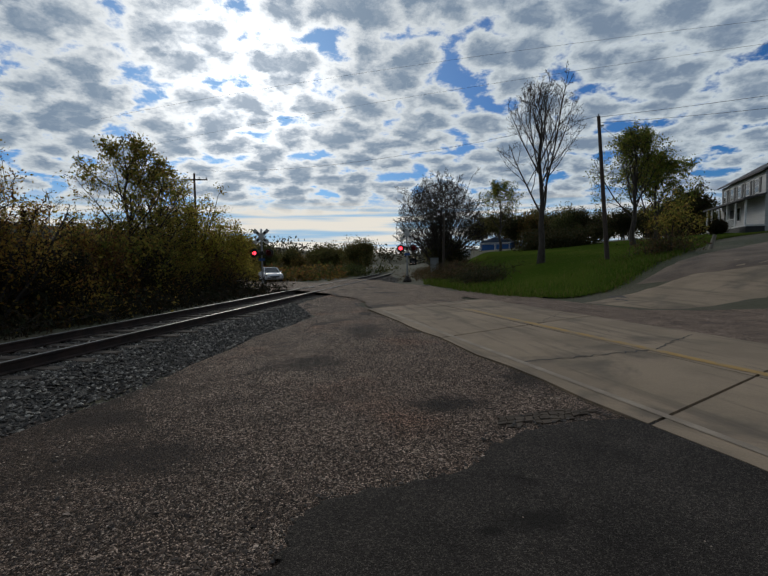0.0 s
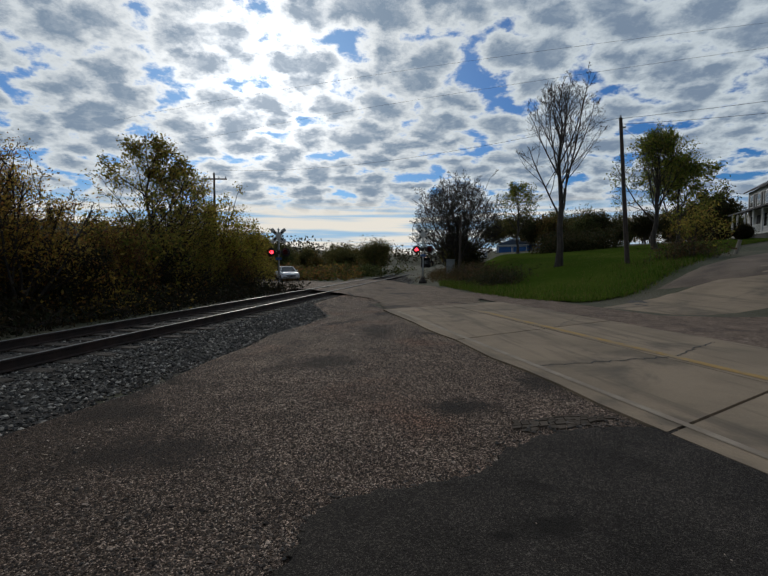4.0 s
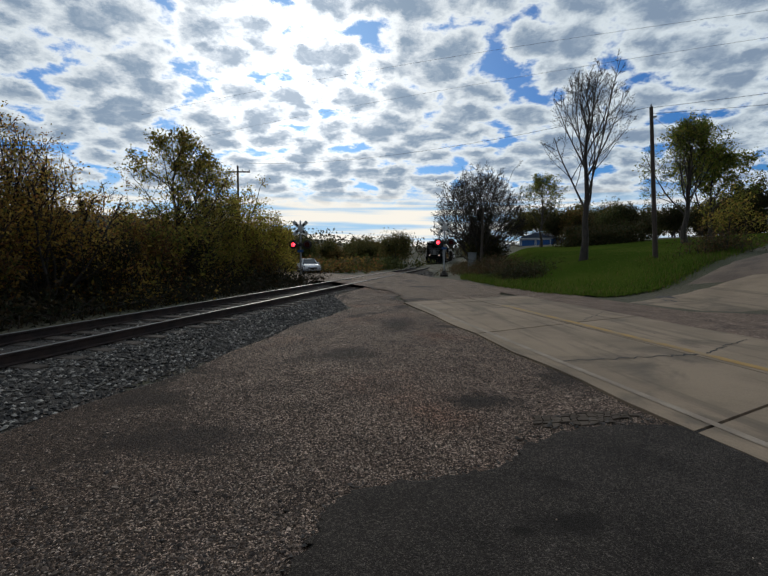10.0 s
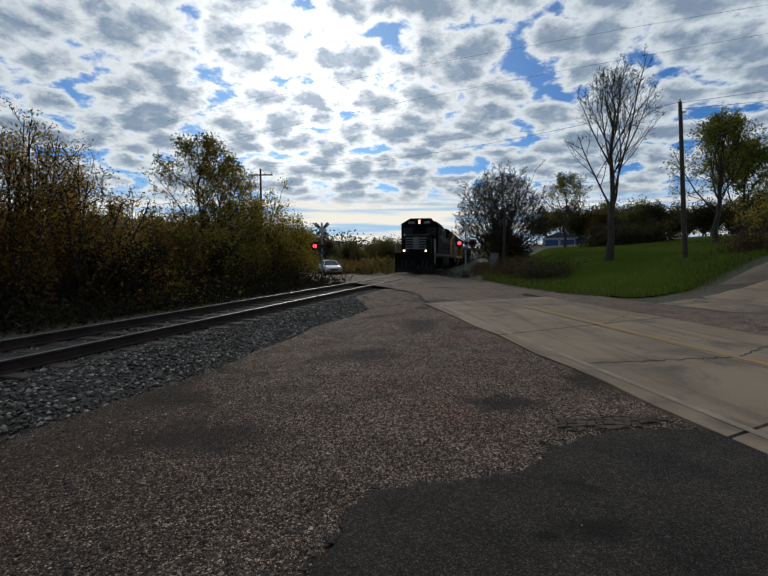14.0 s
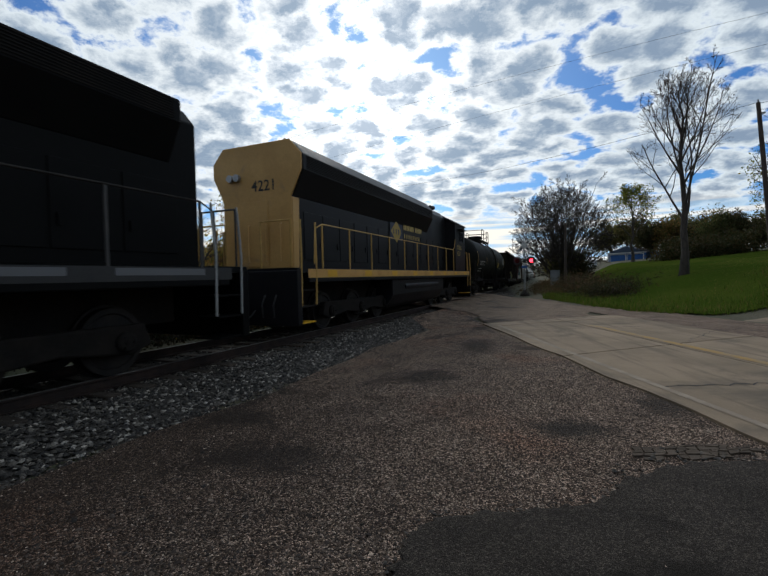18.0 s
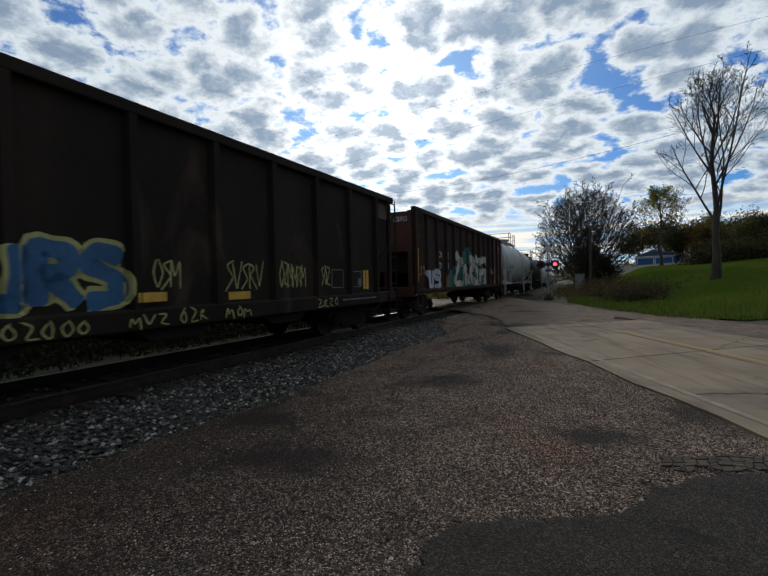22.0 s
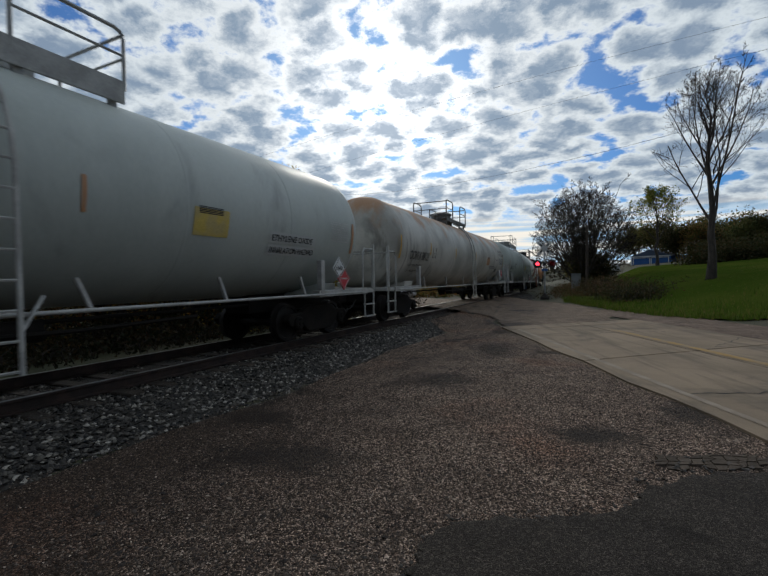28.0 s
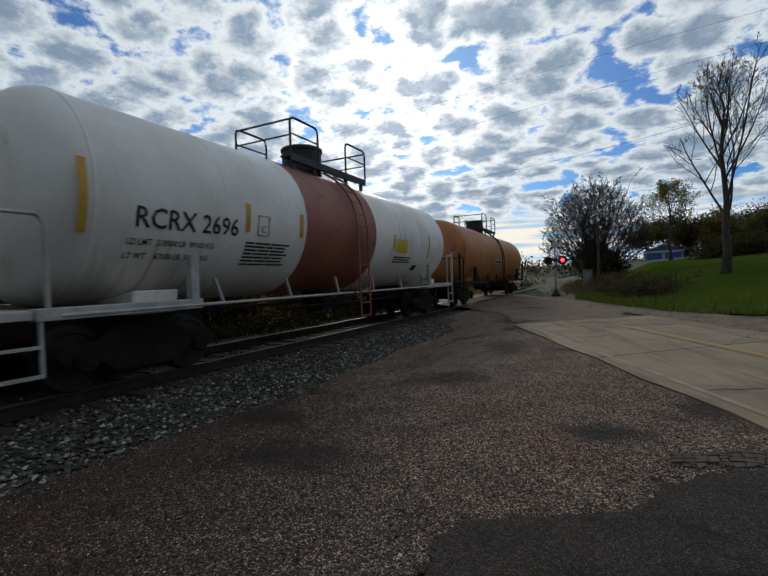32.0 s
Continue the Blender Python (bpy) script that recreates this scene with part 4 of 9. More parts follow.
def crossing_signal(x, y, turn, label):
    """A mast with a crossbuck, a light bar with two hooded lamps, a junction box and a footing."""
    m = Matrix.Translation((x, y, gz(x, y))) @ pose(0, 0, 0, 0, 0, turn)
    sg = thing("crossing_signal", label, "crossing signal", "level crossing signals", m)
    part("footing", MB().lathe([(-0.3, 0.34), (0.12, 0.32), (0.2, 0.22), (0.42, 0.12)], 14), BALLAST_BED, sg, "dark mast footing", smooth=35)
    part("mast", MB().cyl((0, 0, 0.1), (0, 0, 4.1), 0.062, n=14), GALV, sg, "galvanised round mast", smooth=40)
    part("mast_cap", MB().lathe([(4.08, 0.07), (4.12, 0.07), (4.2, 0.02)], 10), GALV, sg, smooth=40)
    for a in (45, -45):
        mm = Matrix.Translation((0, -0.09 - (0.02 if a > 0 else 0), 3.66)) @ pose(0, 0, 0, 0, a, 0)
        b = part("crossbuck_blade", MB().box(-0.66, 0.66, -0.01, 0.01, -0.115, 0.115, mm), WHITE_PAINT, sg, "weathered white crossbuck blade")
        for q in (-0.42, 0.24):
            part("lettering_bar", MB().box(q, q + 0.2, -0.014, -0.0105, -0.06, 0.06, mm), BLACK_PAINT, b, "worn black letters")
    part("light_bar", MB().cyl((-0.66, 0, 2.55), (0.66, 0, 2.55), 0.04, n=10), BLACK_PAINT, sg, smooth=40)
    part("junction_box", MB().box(-0.12, 0.12, -0.1, 0.1, 2.42, 2.68), BLACK_PAINT, sg, bevel=0.02)
    part("count_sign", MB().box(-0.2, 0.2, -0.085, -0.075, 2.02, 2.2), SIGN_BLUE, sg, "small blue notice plate")
    vanes = []
    for sx in (-0.48, 0.48):
        lamp = part("lamp", MB().cyl((sx, -0.05, 2.55), (sx, -0.12, 2.55), 0.30, n=28).cyl((sx, 0.16, 2.55), (sx, -0.05, 2.55), 0.13, 0.16, 16), BLACK_PAINT, sg, "round black target with a red lamp", smooth=40)
        hood = MB()
        n = 14
        for k in range(n + 1):
            a = math.radians(-20 + 220 * k / n)
            for yy, rr in ((-0.12, 0.175), (-0.42, 0.185)):
                hood.v.append((sx + rr * math.cos(a), yy, 2.55 + rr * math.sin(a)))
            if k:
                hood.f.append((2 * k - 2, 2 * k - 1, 2 * k + 1, 2 * k))
        hd = part("hood", hood, BLACK_PAINT, lamp, "lamp hood", smooth=60)
        hd.modifiers.new("thick", "SOLIDIFY").thickness = 0.008
        part("lens", MB().lathe([(-0.122, 0.125), (-0.136, 0.10), (-0.143, 0.05), (-0.145, 0.01)], 20, (sx, 0, 2.55), "y"), RED_LIT, lamp, "red lens", smooth=60)
        # added disc in unlit-lens red; swings over the glowing lens to hide it
        vane = part("shutter", MB().lathe([(-0.006, 0.165), (0.006, 0.165)], 22, (0, 0, 0), "y"), RED_DARK, lamp, "added dark disc that covers the lens between flashes")
        vane.matrix_basis = pose(sx, -0.33, 2.55)
        vanes.append((vane, sx))
    return sg, vanes


SIGN_BLUE = plain("sign_blue", (0.03, 0.10, 0.30), 0.5)
sig_l, vanes_l = crossing_signal(-6.1, 30.5, 5.0, "crossing mast with white crossbuck and red flashing lamps by brush")
sig_r, vanes_r = crossing_signal(4.2, 33.6, -6.0, "crossing mast with tilted crossbuck and red flashing lamps by tracks")


def utility_pole(x, y, h, lean, label, arm=True):
    m = Matrix.Translation((x, y, gz(x, y) - 0.3)) @ pose(0, 0, 0, lean[0], lean[1], 0)
    p = thing("utility_pole", label, "utility pole", "", m)
    part("shaft", MB().cyl((0, 0, 0), (0, 0, h + 0.3), 0.13, 0.085, 12), WOODPOLE, p, smooth=40)
    if arm:
        part("crossarm", MB().box(-1.2, 1.2, -0.05, 0.05, h - 0.35, h - 0.23), WOODPOLE, p, bevel=0.01)
        for q in (-1.1, -0.45, 0.45, 1.1):
            part("insulator", MB().lathe([(h - 0.23, 0.03), (h - 0.17, 0.055), (h - 0.1, 0.04), (h - 0.06, 0.045)], 8, (q, 0, 0)), GALV, p, smooth=40)
    else:
        part("insulator", MB().lathe([(h + 0.3, 0.03), (h + 0.38, 0.055), (h + 0.44, 0.03)], 8), GALV, p, smooth=40)
        part("insulator", MB().cyl((0.1, 0, h - 0.2), (0.24, 0, h - 0.2), 0.05, n=8), GALV, p, smooth=40)
    return p


utility_pole(-14.6, 43.0, 10.4, (0, 0), "old wooden utility pole with a crossarm among trees")
utility_pole(8.25, 39.6, 5.6, (0, 1.0), "short old wooden pole before the twiggy tree", False)
utility_pole(13.9, 23.15, 7.75, (-1.6, -3.6), "leaning dark wooden utility pole on the lawn", False)


def wire(name, a, b, sag, label, r=0.010):
    a, b = Vector(a), Vector(b)
    pts = [a.lerp(b, i / 24) - Vector((0, 0, sag * 4 * (i / 24) * (1 - i / 24))) for i in range(25)]
    part(name, MB().tube(pts, r, 4), CABLE, None, label, smooth=60, category="cable")


wire("power_line", (-14.0, 43.0, 10.2), (13.4, 23.4, 9.15), 0.9, "thin black power line between the two poles")
wire("power_line", (13.4, 23.4, 9.1), (31, 9, 8.6), 0.3, "thin black power line from the lawn pole")
wire("power_line", (13.4, 23.4, 8.8), (31, 9.4, 8.1), 0.5, "lower thin black line from the lawn pole")
wire("service_wire", (13.4, 23.4, 8.7), (42.5, 46.5, 8.6), 0.9, "sagging service wire to the house", 0.01)
wire("overhead_line", (-16, 29, 10.4), (26, 11.5, 9.6), -0.6, "high thin line across the sky", 0.006)
wire("overhead_line", (-14, 33, 10.0), (26, 10.2, 8.8), -0.5, "second high thin line across the sky", 0.006)


def relay_cabinet(x, y):
    c = thing("relay_cabinet", "grey metal signal relay cabinet on legs beside the track", "cabinet", "", Matrix.Translation((x, y, gz(x, y) - 0.05)) @ pose(0, 0, 0, 0, 0, -12))
    part("body", MB().box(-0.38, 0.38, -0.3, 0.3, 0.35, 1.75), CABINET, c, bevel=0.02)
    part("roof", MB().prism([(-0.43, 1.75), (0.43, 1.75), (0.40, 1.82), (-0.40, 1.82)], -0.36, 0.36), CABINET, c)
    d = part("door", MB().box(-0.33, 0.33, -0.325, -0.3, 0.42, 1.68), CABINET, c, bevel=0.01)
    part("handle", MB().box(0.2, 0.24, -0.36, -0.325, 0.98, 1.14), GALV, d)
    for q in (-0.3, 0.3):
        for w in (-0.22, 0.22):
            part("leg", MB().box(q - 0.03, q + 0.03, w - 0.03, w + 0.03, -0.3, 0.36), GALV, c)
    part("vent", MB().box(-0.38 - 0.012, -0.38, -0.15, 0.15, 1.3, 1.5), GALV, c)


CABINET = mat("cabinet_grey", (0.24, 0.245, 0.24), (0.18, 0.185, 0.18), 0.55, s1=2, s2=20, bump=0.05)
relay_cabinet(7.9, 42.0)
stub = thing("stub_post", "short pale leaning wooden stub post on the lawn", "post", "", Matrix.Translation((19.5, 22.8, gz(19.5, 22.8) - 0.1)) @ pose(0, 0, 0, 6, 12, 0))
part("shaft", MB().cyl((0, 0, 0), (0, 0, 0.85), 0.10, 0.09, 10), mat("pale_wood", (0.30, 0.27, 0.22), (0.22, 0.19, 0.16), 0.9, s1=3, s2=30), stub, smooth=40)

# ---- trees ----


def grow(bark, twig, p, way, length, r, level, top, rnd, tips, up, kids, spreadang):
    pts, rad = [p], [r]
    w = way.copy()
    steps = 4 if level < 2 else 3
    for i in range(steps):
        w = (w + Vector((rnd.uniform(-1, 1), rnd.uniform(-1, 1), rnd.uniform(-.6, 1) * 0.6 + up)) * 0.16).normalized()
        p = p + w * length / steps
        pts.append(p)
        rad.append(r * (1 - 0.55 * (i + 1) / steps))
    (bark if level < 2 else twig).tube(pts, rad, 7 if level == 0 else (5 if level == 1 else 3))
    if level >= top:
        tips.extend(pts[1:])
        return
    if level == top - 1:
        tips.extend(pts[2:])
    n = kids[min(level, len(kids) - 1)]
    for i in range(n):
        f = 1.0 if i == 0 else rnd.uniform(0.3, 0.98)
        k = min(int(f * steps), steps - 1)
        q = pts[k].lerp(pts[k + 1], f * steps - k) if f < 1 else pts[-1]
        side = w.orthogonal().normalized()
        side.rotate(Matrix.Rotation(rnd.uniform(0, 6.28), 3, w))
        a = radians(rnd.uniform(*spreadang)) if i else radians(rnd.uniform(4, 18))
        nw = (w * math.cos(a) + side * math.sin(a)).normalized()
        grow(bark, twig, q, nw, length * rnd.uniform(0.55, 0.8), max(r * (0.66 if i == 0 else 0.42), 0.011), level + 1, top, rnd, tips, up, kids, spreadang)


def leaf_mesh(name, centres, per, size, radius, material, seed):
    """Many small bent leaves round the given places."""
    rn = np.random.default_rng(seed)
    c = np.asarray(centres)
    c = np.repeat(c, per, axis=0)
    c = c + rn.normal(0, radius, c.shape)
    n = len(c)
    a = rn.normal(size=(n, 3))
    a /= np.linalg.norm(a, axis=1)[:, None]
    b = np.cross(a, rn.normal(size=(n, 3)))
    b /= np.linalg.norm(b, axis=1)[:, None] + 1e-9
    s = size * rn.uniform(0.5, 1.3, (n, 1))
    nr = np.cross(a, b)
    v = np.stack([c - a * s, c + b * s * 0.5 + nr * s * 0.15, c + a * s, c - b * s * 0.5 + nr * s * 0.15], 1).reshape(-1, 3)
    f = np.arange(4 * n).reshape(n, 4)
    me = bpy.data.meshes.new(name)
    me.from_pydata(v.tolist(), [], f.tolist())
    me.materials.append(material)
    return me


def tree(name, label, x, y, h, stems, seed, leaf=None, per=3, size=0.09, radius=0.16, top=4, kids=(5, 4, 4, 3), ang=(25, 60), r=0.16, up=0.18, trunk=0.42, lean=0.12, group="", category="tree", z=None, flat=1.0, thin=1.0):
    rnd = random.Random(seed)
    t = thing(name, label, category, group, Matrix.Translation((x, y, (gz(x, y) if z is None else z) - 0.05)))
    bark, twig, tips = MB(), MB(), []
    for k in range(stems):
        way = Vector((rnd.uniform(-lean, lean) * (1 + (stems > 1)), rnd.uniform(-lean, lean) * (1 + (stems > 1)), 1)).normalized()
        at = Vector((rnd.uniform(-.3, .3), rnd.uniform(-.3, .3), 0)) * (stems > 1)
        grow(bark, twig, at, way, h * trunk * rnd.uniform(0.85, 1.1), r / (1 + 0.35 * (stems - 1)), 0, top, rnd, tips, up, kids, ang)
    hi = max(p.z for p in tips)
    f = h / hi
    for mb in (bark, twig):
        mb.v = [(a[0] * f * flat, a[1] * f * flat, a[2] * f) for a in mb.v]
    part("trunk", bark.mesh("trunk", BARK, 60), BARK, t)
    tagged(part("twig_spray", twig.mesh("twig_spray", TWIG), TWIG, t), kind="stuff")
    if leaf is not None:
        cs = [(p.x * f * flat, p.y * f * flat, p.z * f) for p in tips if rnd.random() < thin]
        part("crown", leaf_mesh("crown", cs, per, size, radius, leaf, seed), leaf, t)
    return t


def limb_tree(name, label, x, y, h, w, seed, base=(0.2, 0.85), limbs=12, n=(8, 6, 3), r=0.2, angle=(25, 50), lift=0.35, leader=True, leaf=None, per=2, size=0.09, radius=0.12, thin=1.0, group="", category="tree", fine=0.010, squash=1.0, low=0.25, lean=(0, 0), stiff=1.0):
    """A tree in limbs that fill an egg-shaped crown of height h and width w; base: where limbs leave the trunk, as parts of the height."""
    rnd = random.Random(seed)
    t = thing(name, label, category, group, Matrix.Translation((x, y, gz(x, y) - 0.05)))
    bark, twig, tips = MB(), MB(), []

    def room(p):
        """How far inside the crown's envelope a place is; below 1 it is inside."""
        zc, rz = h * (0.5 + low / 2), h * (0.5 - low / 2)
        return math.hypot((p.x - lean[0] * p.z / h) / (w / 2), (p.y - lean[1] * p.z / h) / (w / 2 * squash), (p.z - zc) / rz)

    def shoot(p, way, length, rad, level):
        steps = (6, 5, 4, 2)[min(level, 3)]
        pts, rr, q, v = [p], [rad], p, way.copy()
        for i in range(steps):
            v = (v + Vector((rnd.gauss(0, 1), rnd.gauss(0, 1), rnd.gauss(0, 0.6))) * (0.10 + 0.05 * level) * stiff + Vector((0, 0, lift * 0.28 if level < 2 else lift * 0.1))).normalized()
            q = q + v * length / steps
            pts.append(q)
            rr.append(max(rad * (1 - 0.8 * (i + 1) / steps), fine * 0.6))
            if room(q) > 1.0 + 0.06 * rnd.random() and (i > 0 or level > 1):
                break
        (bark if level < 1 else twig).tube(pts, rr, (7, 5, 3, 3)[min(level, 3)])
        if level >= len(n):
            tips.extend(pts[1:])
            return
        if level == len(n) - 1:
            tips.extend(pts[1:])
        for i in range(n[level]):
            f = 0.22 + 0.78 * (i + rnd.random()) / n[level]
            k = min(int(f * (len(pts) - 1)), len(pts) - 2)
            b = pts[k].lerp(pts[k + 1], f * (len(pts) - 1) - k)
            ax = (pts[k + 1] - pts[k]).normalized()
            side = ax.orthogonal().normalized()
            side.rotate(Matrix.Rotation(rnd.uniform(0, 6.28), 3, ax))
            a = radians(rnd.uniform(28, 55))
            shoot(b, (ax * math.cos(a) + side * math.sin(a)).normalized(), length * rnd.uniform(0.32, 0.52) * (1.15 - 0.5 * f), max(rr[k] * 0.5, fine), level + 1)

    if leader:
        pts, rr, q = [Vector((0, 0, 0))], [r * 1.25], Vector((0, 0, 0))
        for i in range(9):
            q = Vector((lean[0] * (i + 1) / 9 + rnd.gauss(0, 0.018 * h / 2), lean[1] * (i + 1) / 9 + rnd.gauss(0, 0.018 * h / 2), h * (i + 1) / 9))
            pts.append(q)
            rr.append(max(r * (1 - 0.97 * (i + 1) / 9), 0.012))
        bark.tube(pts, rr, 9)
        spine = pts
    else:
        spine = [Vector((0, 0, 0)), Vector((0, 0, h))]
    for i in range(limbs):
        f = base[0] + (base[1] - base[0]) * ((i + rnd.random()) / limbs) ** (1.0 if leader else 1.6)
        k = min(int(f * (len(spine) - 1)), len(spine) - 2)
        p = spine[k].lerp(spine[k + 1], f * (len(spine) - 1) - k)
        if not leader:
            p = Vector((rnd.gauss(0, 0.05 * w), rnd.gauss(0, 0.05 * w), p.z * 0.3))
        turn = i * 2.4 + rnd.uniform(-0.5, 0.5)
        a = radians(rnd.uniform(*angle))
        way = Vector((math.cos(turn) * math.sin(a), math.sin(turn) * math.sin(a) * squash, math.cos(a)))
        shoot(p, way, h * (1 - f) * rnd.uniform(0.75, 1.05) if leader else h * rnd.uniform(0.8, 1.1), r * (0.36 if leader else 0.5) * (1 - 0.6 * f), 0)
    part("trunk", bark.mesh("trunk", BARK, 60), BARK, t)
    tagged(part("twig_spray", twig.mesh("twig_spray", TWIG), TWIG, t), kind="stuff")
    if leaf is not None:
        cs = [tuple(p) for p in tips if rnd.random() < thin]
        part("crown", leaf_mesh("crown", cs, per, size, radius, leaf, seed), leaf, t)
    return t


# left of the track: thin autumn trees with sky between their leaves
GL = "trees left of the track"
limb_tree("autumn_tree", "slender autumn tree with thin golden leaves beside the track", -11.7, 12.6, 5.6, 4.4, 21, (0.02, 0.35), 12, (7, 4, 2), 0.13, (6, 34), 0.3, False, L_GOLD, 4, 0.046, 0.15, 0.7, GL, low=0.0, squash=0.7)
limb_tree("autumn_tree", "brown-leaved young tree with many stems beside the track", -10.1, 13.0, 5.4, 3.4, 22, (0.02, 0.3), 11, (7, 4, 2), 0.10, (8, 36), 0.25, False, L_GOLD, 4, 0.046, 0.15, 0.7, GL, low=0.0, squash=0.7)
limb_tree("autumn_tree", "sparse small tree with few russet leaves", -14.0, 10.2, 5.2, 4.0, 23, (0.02, 0.3), 9, (6, 4, 2), 0.10, (6, 34), 0.3, False, L_RUSSET, 4, 0.06, 0.16, 0.8, GL, low=0.0, squash=0.8)
limb_tree("sapling", "thin bare sapling in a gap of the brush", -10.4, 16.2, 4.5, 1.7, 24, (0.15, 0.8), 7, (4, 3), 0.045, (20, 45), 0.3, group=GL, fine=0.006)
limb_tree("autumn_tree", "olive-leaved tree with an open crown beside the track", -9.7, 20.0, 7.4, 4.2, 25, (0.2, 0.85), 14, (6, 4, 2), 0.13, (25, 55), 0.25, True, L_OLIVE, 3, 0.07, 0.13, 0.65, GL, low=0.15, squash=0.8)
limb_tree("autumn_tree", "olive-leaved leaning tree with an open crown", -9.2, 21.4, 6.7, 3.4, 26, (0.25, 0.85), 11, (6, 4, 2), 0.10, (25, 55), 0.25, True, L_OLIVE, 3, 0.07, 0.13, 0.65, GL, low=0.2, squash=0.8)
limb_tree("autumn_tree", "low olive shrub tree under the open crowns", -9.6, 18.4, 3.9, 3.6, 33, (0.0, 0.3), 10, (6, 4, 2), 0.08, (10, 55), 0.15, False, L_OLIVE, 3, 0.085, 0.15, 0.8, GL, low=0.0)
limb_tree("autumn_tree", "bushy tree with yellow-green leaves by the crossing", -9.3, 25.4, 5.9, 4.0, 27, (0.0, 0.35), 14, (6, 4, 2), 0.11, (8, 42), 0.25, False, L_YELLOW, 4, 0.075, 0.15, 0.9, GL, low=0.0, squash=0.8)
limb_tree("autumn_tree", "rounded yellow-green shrub tree by the crossing", -8.5, 28.6, 4.8, 3.4, 28, (0.0, 0.3), 12, (6, 4, 2), 0.09, (8, 48), 0.2, False, L_YELLOW, 4, 0.075, 0.15, 0.9, GL, low=0.0)
limb_tree("bare_shrub", "thin bare young tree behind the yellow shrubs", -11.2, 30.0, 6.8, 2.4, 29, (0.15, 0.8), 10, (6, 4), 0.07, (15, 40), 0.3, group=GL, fine=0.008)
# the dark shrubs here take leaf colours with their shade painted in
for k, (x, y, h, w, lf, lab) in enumerate(((-11.0, 10.6, 3.2, 3.0, L_BROWN, "brown-leaved shrub"), (-9.8, 14.6, 2.6, 2.4, L_SHADED, "shade-dark leafy shrub"), (-9.5, 17.0, 2.9, 2.6, L_BROWN, "brown-leaved shrub"), (-9.0, 19.4, 2.6, 2.4, L_SHADED, "shade-dark leafy shrub"), (-8.9, 23.0, 3.3, 2.8, L_OLIVE, "olive shrub"), (-8.0, 25.4, 2.4, 2.4, L_BROWN, "brown-leaved shrub"), (-7.9, 30.4, 4.3, 2.7, L_YELLOW, "yellow-green shrub"), (-12.6, 8.0, 3.4, 3.0, L_SHADED, "shade-dark leafy shrub"), (-8.6, 33.5, 3.6, 3.0, L_OLIVE, "olive shrub"))):
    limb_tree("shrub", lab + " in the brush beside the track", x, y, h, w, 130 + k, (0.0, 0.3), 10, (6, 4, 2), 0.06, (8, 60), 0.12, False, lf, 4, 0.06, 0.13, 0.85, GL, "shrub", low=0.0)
for k, (x, y, h, w, lf, lab) in enumerate(((-11.4, 11.4, 4.6, 3.4, L_GOLD, "golden-leaved young tree"), (-10.6, 13.8, 4.2, 3.2, L_GOLD, "golden-leaved young tree"), (-12.4, 13.6, 4.8, 3.6, L_BROWN, "brown-leaved young tree"), (-10.2, 17.8, 3.3, 3.0, L_GOLD, "golden-leaved young tree"), (-9.8, 19.6, 4.4, 3.2, L_OLIVE, "olive-leaved young tree"), (-9.4, 21.8, 4.4, 3.2, L_OLIVE, "olive-leaved young tree"), (-9.4, 23.8, 4.6, 3.4, L_YELLOW, "yellow-green young tree"), (-8.9, 27.0, 4.6, 3.0, L_YELLOW, "yellow-green young tree"), (-13.4, 9.0, 4.6, 3.4, L_GOLD, "golden-leaved young tree"))):
    limb_tree("young_tree", lab + " among the brush beside the track", x, y, h, w, 150 + k, (0.0, 0.35), 12, (7, 4, 2), 0.07, (6, 52), 0.15, False, lf, 4, 0.047, 0.15, 0.75, GL, low=0.0)
tree("autumn_tree", "brown-leaved tree further down the track", -14.8, 3.2, 6.2, 3, 31, L_GOLD, 4, 0.10, 0.22, group=GL, flat=0.8)
tree("autumn_tree", "olive tree further down the track", -17.0, -3.0, 6.4, 2, 32, L_OLIVE, 4, 0.10, 0.24, group=GL, flat=0.8)


def brush(name, rows, count, hlo, hhi, size, material, seed, label, stems=True):
    """A tangle of shrubs along a strip: leafy clumps and thin stems."""
    rnd = random.Random(seed)
    cs, tw = [], MB()
    for _ in range(count):
        x, y = rows(rnd)
        z, h = gz(x, y), rnd.uniform(hlo, hhi)
        for k in range(5):
            f = rnd.random() ** 1.3
            cs.append((x + rnd.gauss(0, .35), y + rnd.gauss(0, .35), z + 0.1 + h * f))
        if stems:
            tw.tube([(x, y, z - 0.1), (x + rnd.uniform(-.2, .2), y + rnd.uniform(-.2, .2), z + h * 0.6), (x + rnd.uniform(-.5, .5), y + rnd.uniform(-.5, .5), z + h * 1.1)], [0.018, 0.012, 0.004], 3)
    ob = new(name, leaf_mesh(name, cs, 5, size, 0.24, material, seed))
    tagged(ob, label, "brush", kind="stuff")
    if stems:
        o2 = new(name + "_stems", tw.mesh(name + "_stems", TWIG))
        tagged(o2, "thin brown stems of the brush", "brush", kind="stuff")


def strip(s0, s1, o0, o1):
    def rows(rnd):
        p = ALONG * rnd.uniform(s0, s1) + ACROSS * (TRACK_OFF + rnd.uniform(o0, o1))
        return p.x, p.y
    return rows


